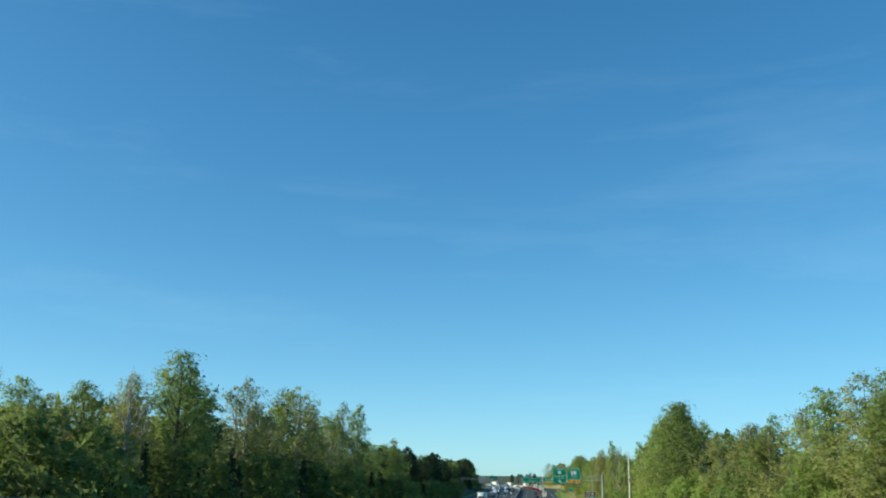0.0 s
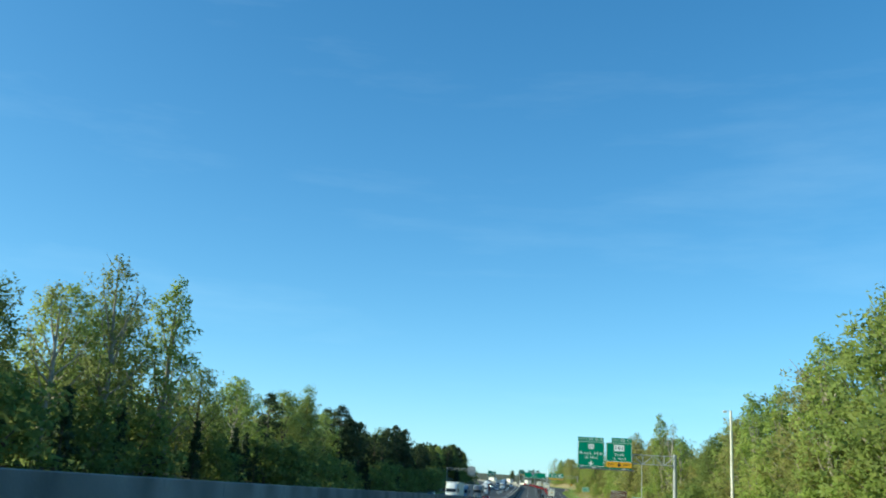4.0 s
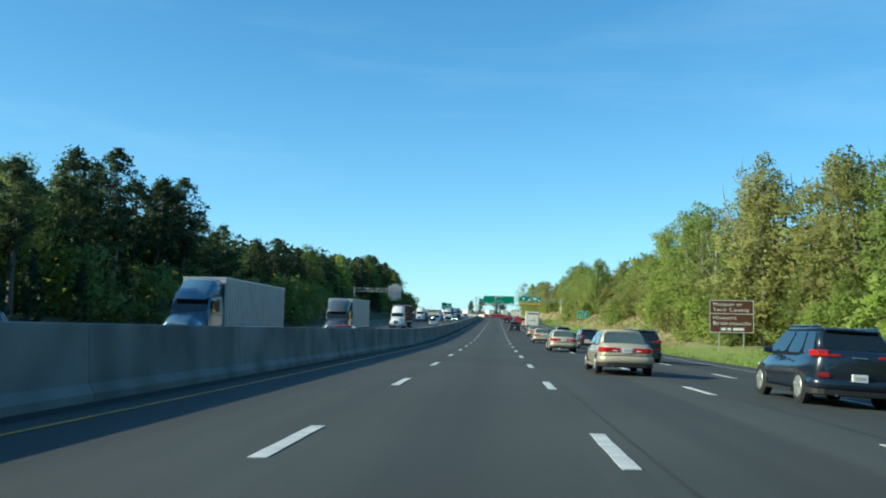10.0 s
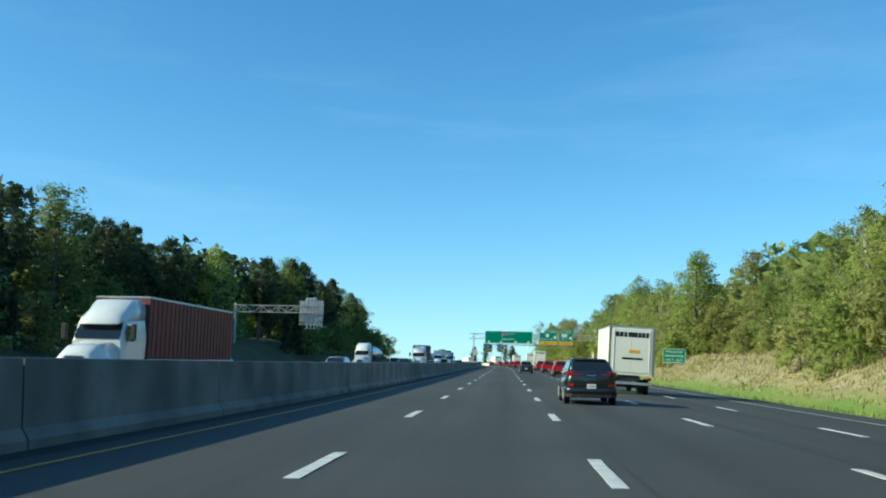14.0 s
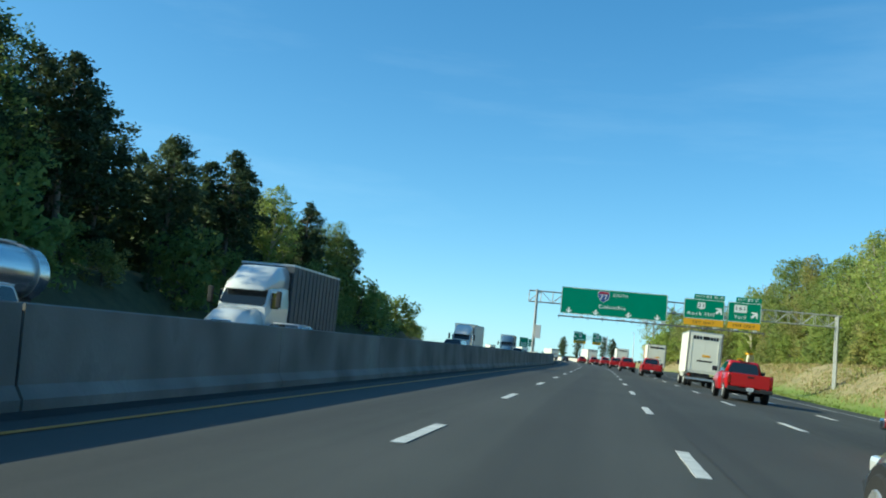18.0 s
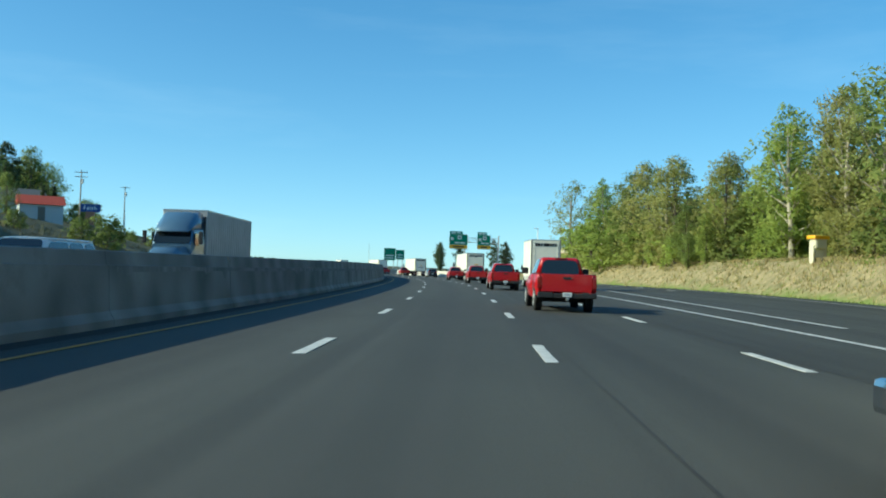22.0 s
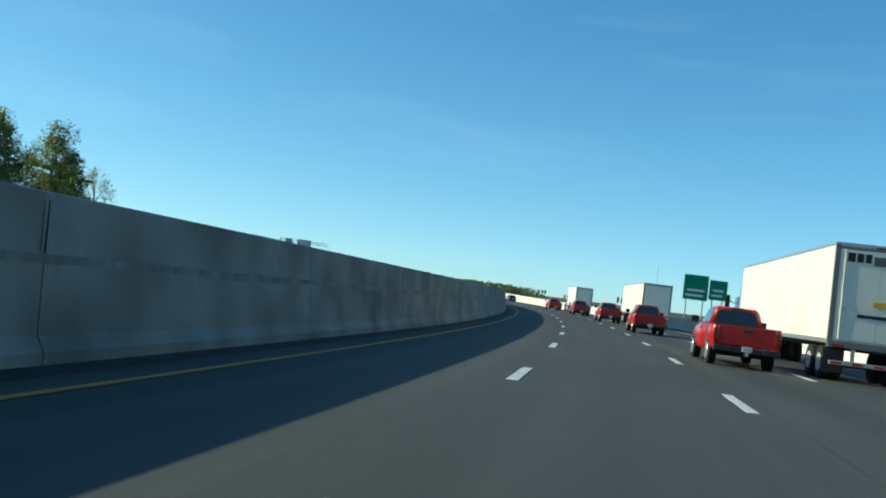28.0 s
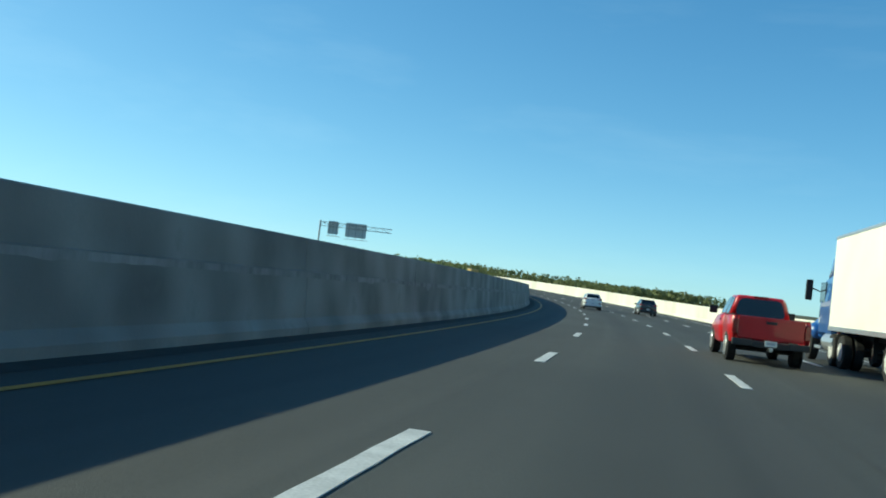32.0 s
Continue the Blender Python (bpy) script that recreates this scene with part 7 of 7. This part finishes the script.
repeat_in_view(pickup(along(1003.2, 3.4), CAR_RED, PICKUP_LABEL, OURS), [(541.0, 7.1), (570.5, 7.0), (599.5, 7.1), (648.8, 5.5), (677.0, 4.2), (707.0, 3.9), (739.0, 3.8), (770.0, 3.7), (801.0, 3.6), (887.0, 3.9), (916.5, 3.6), (943.5, 3.4), (971.0, 3.2)])
car(along(1069.0, -0.1), CAR_WHITE, "white crossover car with dark rear glass", kind="crossover", group=OURS)
semi(along(883.6, 7.35), CAR_BLUE, TRAILER_WHITE, "white semitrailer with worn rear doors behind a blue tractor", OURS, length=16.2, lettering=True)
semi(along(808.0, 7.3), CAR_WHITE, TRAILER_WHITE, "white semitrailer with worn rear doors behind a white tractor", OURS, length=16.2, lettering=True)
box_truck(along(747.0, 7.9), TRAILER_WHITE, CAR_WHITE, "tall white truck body with lettered rear doors", OURS, tall=4.0, lettering=True)
semi(along(940.0, 7.35), CAR_BLUE, TRAILER_WHITE, "long white semitrailer behind a blue tractor", OURS, length=16.2)
semi(along(996.8, 7.2), CAR_BLUE, TRAILER_WHITE, "white semitrailer behind a blue tractor", OURS, length=9.0)
box_truck(along(678.0, 8.0), TRAILER_WHITE, CAR_WHITE, "tall white truck body with lettered rear doors", OURS, tall=4.0, lettering=True)
box_truck(along(622.0, 7.7), TRAILER_WHITE, CAR_WHITE, "tall white truck body with lettered rear doors", OURS, tall=4.0, lettering=True)
box_truck(along(482.0, 7.2), TRAILER_WHITE, CAR_WHITE, "white box truck with lettered rear doors", OURS, tall=3.6, lettering=True)
box_truck(along(1262.0, 3.7), VAN_YELLOW, VAN_YELLOW, "tan delivery truck with a square body", OURS)
# oncoming traffic
THEM = "vehicles in the opposite lanes"
BACK = lambda s, la: along(s, la, 0, 180)
semi(BACK(335.0, -15.8), CAR_WHITE, TRAILER_WHITE, "white semi-truck with a plain white trailer", THEM, length=14.5)
semi(BACK(416.5, -15.6), CAR_GREY, TRAILER_GREY, "grey long-nosed semi-truck with a grey trailer", THEM, length=12.0)
semi(BACK(485.5, -17.0), CAR_WHITE, CONTAINER_RED, "white semi-truck pulling a red-brown container", THEM, length=12.4, ribbed=True)
semi(BACK(585.5, -21.5), CAR_WHITE, CHROME, "white semi-truck with a polished steel tank", THEM, kind="tank", length=12.5)
semi(BACK(378.5, -16.6), CAR_SKY, TRAILER_GREY, "blue semi-truck with a ribbed grey trailer", THEM, length=14.5, ribbed=True)
semi(BACK(599.5, -14.6), CAR_WHITE, TRAILER_SHADED, "white semi-truck with a short grey trailer darkened as in shade", THEM, length=7.0, ribbed=True)
semi(BACK(677.0, -16.6), CAR_WHITE, TRAILER_WHITE, "white semi-truck with a short white trailer", THEM, length=10.0)
semi(BACK(738.0, -15.6), CAR_SKY, TRAILER_GREY, "blue semi-truck with a ribbed grey trailer", THEM, length=12, ribbed=True)
for s, la, col, kind, label in ((300, -21.5, CAR_SILVER, "sedan", "silver saloon car with headlights on"), (352, -23.5, CAR_GREY, "suv", "dark grey sport utility car with tinted glass"),
                                (386, -12.0, CAR_RED, "sedan", "dark red saloon car with tinted glass"), (447, -23.3, CAR_SILVER, "sedan", "silver saloon car with headlights on"), (505, -13.0, CAR_SILVER, "crossover", "silver crossover car with dark windows"),
                                (498, -20.5, CAR_WHITE, "sedan", "white saloon car with dark windows"), (545, -12.0, CAR_GREY, "suv", "dark grey sport utility car with tinted glass"), (618, -20.6, CAR_SILVER, "sedan", "silver saloon car with headlights on"),
                                (638, -13.2, CAR_NAVY, "van", "dark blue people carrier with tinted glass"), (655, -22.5, CAR_SILVER, "sedan", "silver saloon car with headlights on"), (700, -12.0, CAR_WHITE, "van", "white people carrier with dark windows"),
                                (752, -16.0, CAR_GREY, "sedan", "grey saloon car with dark windows"), (772, -13.0, CAR_SILVER, "crossover", "silver crossover car with dark windows"), (575, -16.8, CAR_WHITE, "van", "white people carrier with dark windows"), (590, -12.4, CAR_SILVER, "sedan", "silver saloon car with headlights on"), (720, -20.5, CAR_WHITE, "suv", "white sport utility car with dark windows"), (795, -16.5, CAR_WHITE, "sedan", "white saloon car with dark windows"), (815, -20.4, CAR_SILVER, "van", "silver people carrier with dark windows"), (838, -12.5, CAR_WHITE, "van", "white people carrier with dark windows"), (862, -16.0, CAR_SILVER, "suv", "silver sport utility car with dark windows"), (884, -12.4, CAR_WHITE, "van", "white people carrier with dark windows"), (903, -19.8, CAR_WHITE, "suv", "white sport utility car with dark windows"),
                                (930, -16.2, CAR_SILVER, "van", "silver people carrier with dark windows"), (958, -12.4, CAR_WHITE, "suv", "white sport utility car with dark windows"), (985, -16.0, CAR_WHITE, "van", "white people carrier with dark windows"), (1022, -12.6, CAR_SILVER, "suv", "silver sport utility car with dark windows")):
    car(BACK(s, la), col, label, kind=kind, group=THEM, away=False, lit="headlights" in label)
box_truck(BACK(690, -20.0) @ pose(0, -8, 0), TRAILER_WHITE, CAR_WHITE, "plain white box truck with a tall body", THEM)

# ---- on the bank and in the distance ----
BRICK = material("salmon_brick", (0.42, 0.20, 0.12), 0.85, vary=0.15, scale=9, second=(0.36, 0.18, 0.11), second_scale=0.4, bump=0.2)
RENDER_CREAM = material("cream_render", (0.62, 0.54, 0.40), 0.85, vary=0.08, scale=4, second=(0.54, 0.47, 0.36), second_scale=0.5)
TIMBER = material("weathered_timber", (0.26, 0.23, 0.19), 0.9, vary=0.25, scale=8, stretch=(4, 4, 0.4), bump=0.4, per_object=0.25)
SHINGLE = material("grey_shingles", (0.13, 0.13, 0.13), 0.9, vary=0.25, scale=12, bump=0.4)
SIDING = material("pale_siding", (0.55, 0.57, 0.58), 0.7, vary=0.06, scale=3)

b = thing("office_building", at(985, 74, 0, 6) , "salmon brick office building with a cream roof band", "building")
part("wall", box(-34, 34, 0, 16, -3, 8.0, 0.05), BRICK, b)
part("roof_band", box(-34.3, 34.3, -0.3, 16.3, 8.0, 9.8, 0.06), RENDER_CREAM, b)
part("plinth", box(-34.2, 34.2, -0.2, 16.2, -3.2, 1.0, 0.05), RENDER_CREAM, b)
for k in range(22):
    x = -32.5 + k * 3.05
    w = part("window", box(x, x + 1.5, -0.06, 0.04, 4.4, 6.9, 0.02), RENDER_CREAM, b)
    part("pane", box(x + 0.12, x + 1.38, -0.09, -0.03, 4.52, 6.78), GLASS_DARK, w)
b.matrix_basis = at(975.6, 94.6, 1.9, -83.1)

sg = thing("roadside_sign", at(883.5, -66.5, 0, 3.1), "dark blue roadside sign with a white word on a brick base", "sign")
part("board", plate(-2.1, 2.1, 11.2, 12.9, 0.1, -0.15, 0.15), SIGN_BLUE, sg)
words("Faith", 0, 12.05, 0.95, SIGN_WHITE, sg, 2.7, -0.16)
part("base", box(-0.9, 0.9, -0.3, 0.3, 6.0, 11.25, 0.05), BRICK, sg)

fence = thing("timber_fence", Matrix(), "weathered board fence along the top of the bank", "fence")
rng = random.Random(8)
bm = box(-0.11, 0.11, -0.015, 0.015, -0.2, 1.9)
board = bpy.data.meshes.new("board")
bm.to_mesh(board)
bm.free()
board.materials.append(TIMBER)
for k in range(280):
    s = 850 + k * 0.245
    ob = new("board", board)
    ob.parent = fence
    ob.matrix_basis = at(s, -74.0, 0, 90, ground=True) @ pose(0, 0, rng.uniform(-0.04, 0.04), 0, rng.uniform(-1, 1), 0)

shed = thing("shed", at(813.2, -57.9, 0, 25, ground=True), "small red-roofed shed on top of the bank", "shed")
part("wall", box(-3, 3, -2, 2, -1.5, 2.2, 0.02), SIDING, shed)
bm = bmesh.new()
v = [bm.verts.new(p) for p in ((-3.3, -2.4, 2.15), (3.3, -2.4, 2.15), (3.3, 2.4, 2.15), (-3.3, 2.4, 2.15), (-3.3, 0, 3.6), (3.3, 0, 3.6))]
for f in ((0, 1, 5, 4), (2, 3, 4, 5), (0, 4, 3), (1, 2, 5), (0, 3, 2, 1)):
    bm.faces.new([v[k] for k in f])
bmesh.ops.recalc_face_normals(bm, faces=bm.faces)
part("roof", bm, material("red_sheet_roof", (0.42, 0.07, 0.04), 0.6, vary=0.15, scale=5), shed)
part("door", box(-0.5, 0.5, -2.05, -1.98, -0.2, 1.8, 0.01), TIMBER, shed)

house = thing("house", at(842.8, -72.8, 0, 30, ground=True), "small grey house with a shingle roof behind the bank", "house")
part("wall", box(-6, 6, -4, 4, -1, 3.0), SIDING, house)
bm = bmesh.new()
v = [bm.verts.new(p) for p in ((-6.5, -4.6, 2.9), (6.5, -4.6, 2.9), (6.5, 4.6, 2.9), (-6.5, 4.6, 2.9), (-6.5, 0, 5.6), (6.5, 0, 5.6))]
for f in ((0, 1, 5, 4), (2, 3, 4, 5), (0, 4, 3), (1, 2, 5), (0, 3, 2, 1)):
    bm.faces.new([v[k] for k in f])
bmesh.ops.recalc_face_normals(bm, faces=bm.faces)
part("roof", bm, SHINGLE, house)
for x in (-4, -1, 3):
    w = part("window", box(x, x + 1.2, -4.06, -3.96, 0.9, 2.2, 0.02), SIGN_WHITE, house)
    part("pane", box(x + 0.1, x + 1.1, -4.09, -4.03, 1.0, 2.1), GLASS_DARK, w)

tower = thing("mobile_mast", at(1310, -158.0, -4), "slim lattice mobile mast with antenna platforms", "mast")
for k in range(3):
    a = 2.094 * k
    part("leg", rod((1.9 * math.cos(a), 1.9 * math.sin(a), 0), (0.45 * math.cos(a), 0.45 * math.sin(a), 56), 0.11, 0.07, 6), GALV, tower)
for i in range(22):
    z0, z1 = i * 2.5, i * 2.5 + 2.5
    bm = bmesh.new()
    for k in range(3):
        a, c = 2.094 * k, 2.094 * (k + 1)
        r0, r1 = 1.9 - 1.45 * z0 / 56, 1.9 - 1.45 * z1 / 56
        rod((r0 * math.cos(a), r0 * math.sin(a), z0), (r1 * math.cos(c), r1 * math.sin(c), z1), 0.04, sides=5, bm=bm)
        rod((r1 * math.cos(a), r1 * math.sin(a), z1), (r1 * math.cos(c), r1 * math.sin(c), z1), 0.04, sides=5, bm=bm)
    part("bracing", bm, GALV, tower)
for z in (31, 41, 47.5, 54.5):
    p = part("platform", rod((0, 0, z), (0, 0, z + 0.25), 1.3, sides=12), GALV, tower)
    for k in range(6):
        a = 1.047 * k
        part("antenna", box(1.3 * math.cos(a) - 0.15, 1.3 * math.cos(a) + 0.15, 1.3 * math.sin(a) - 0.1, 1.3 * math.sin(a) + 0.1, z - 0.6, z + 1.5, 0.03), SIGN_BACK, p)
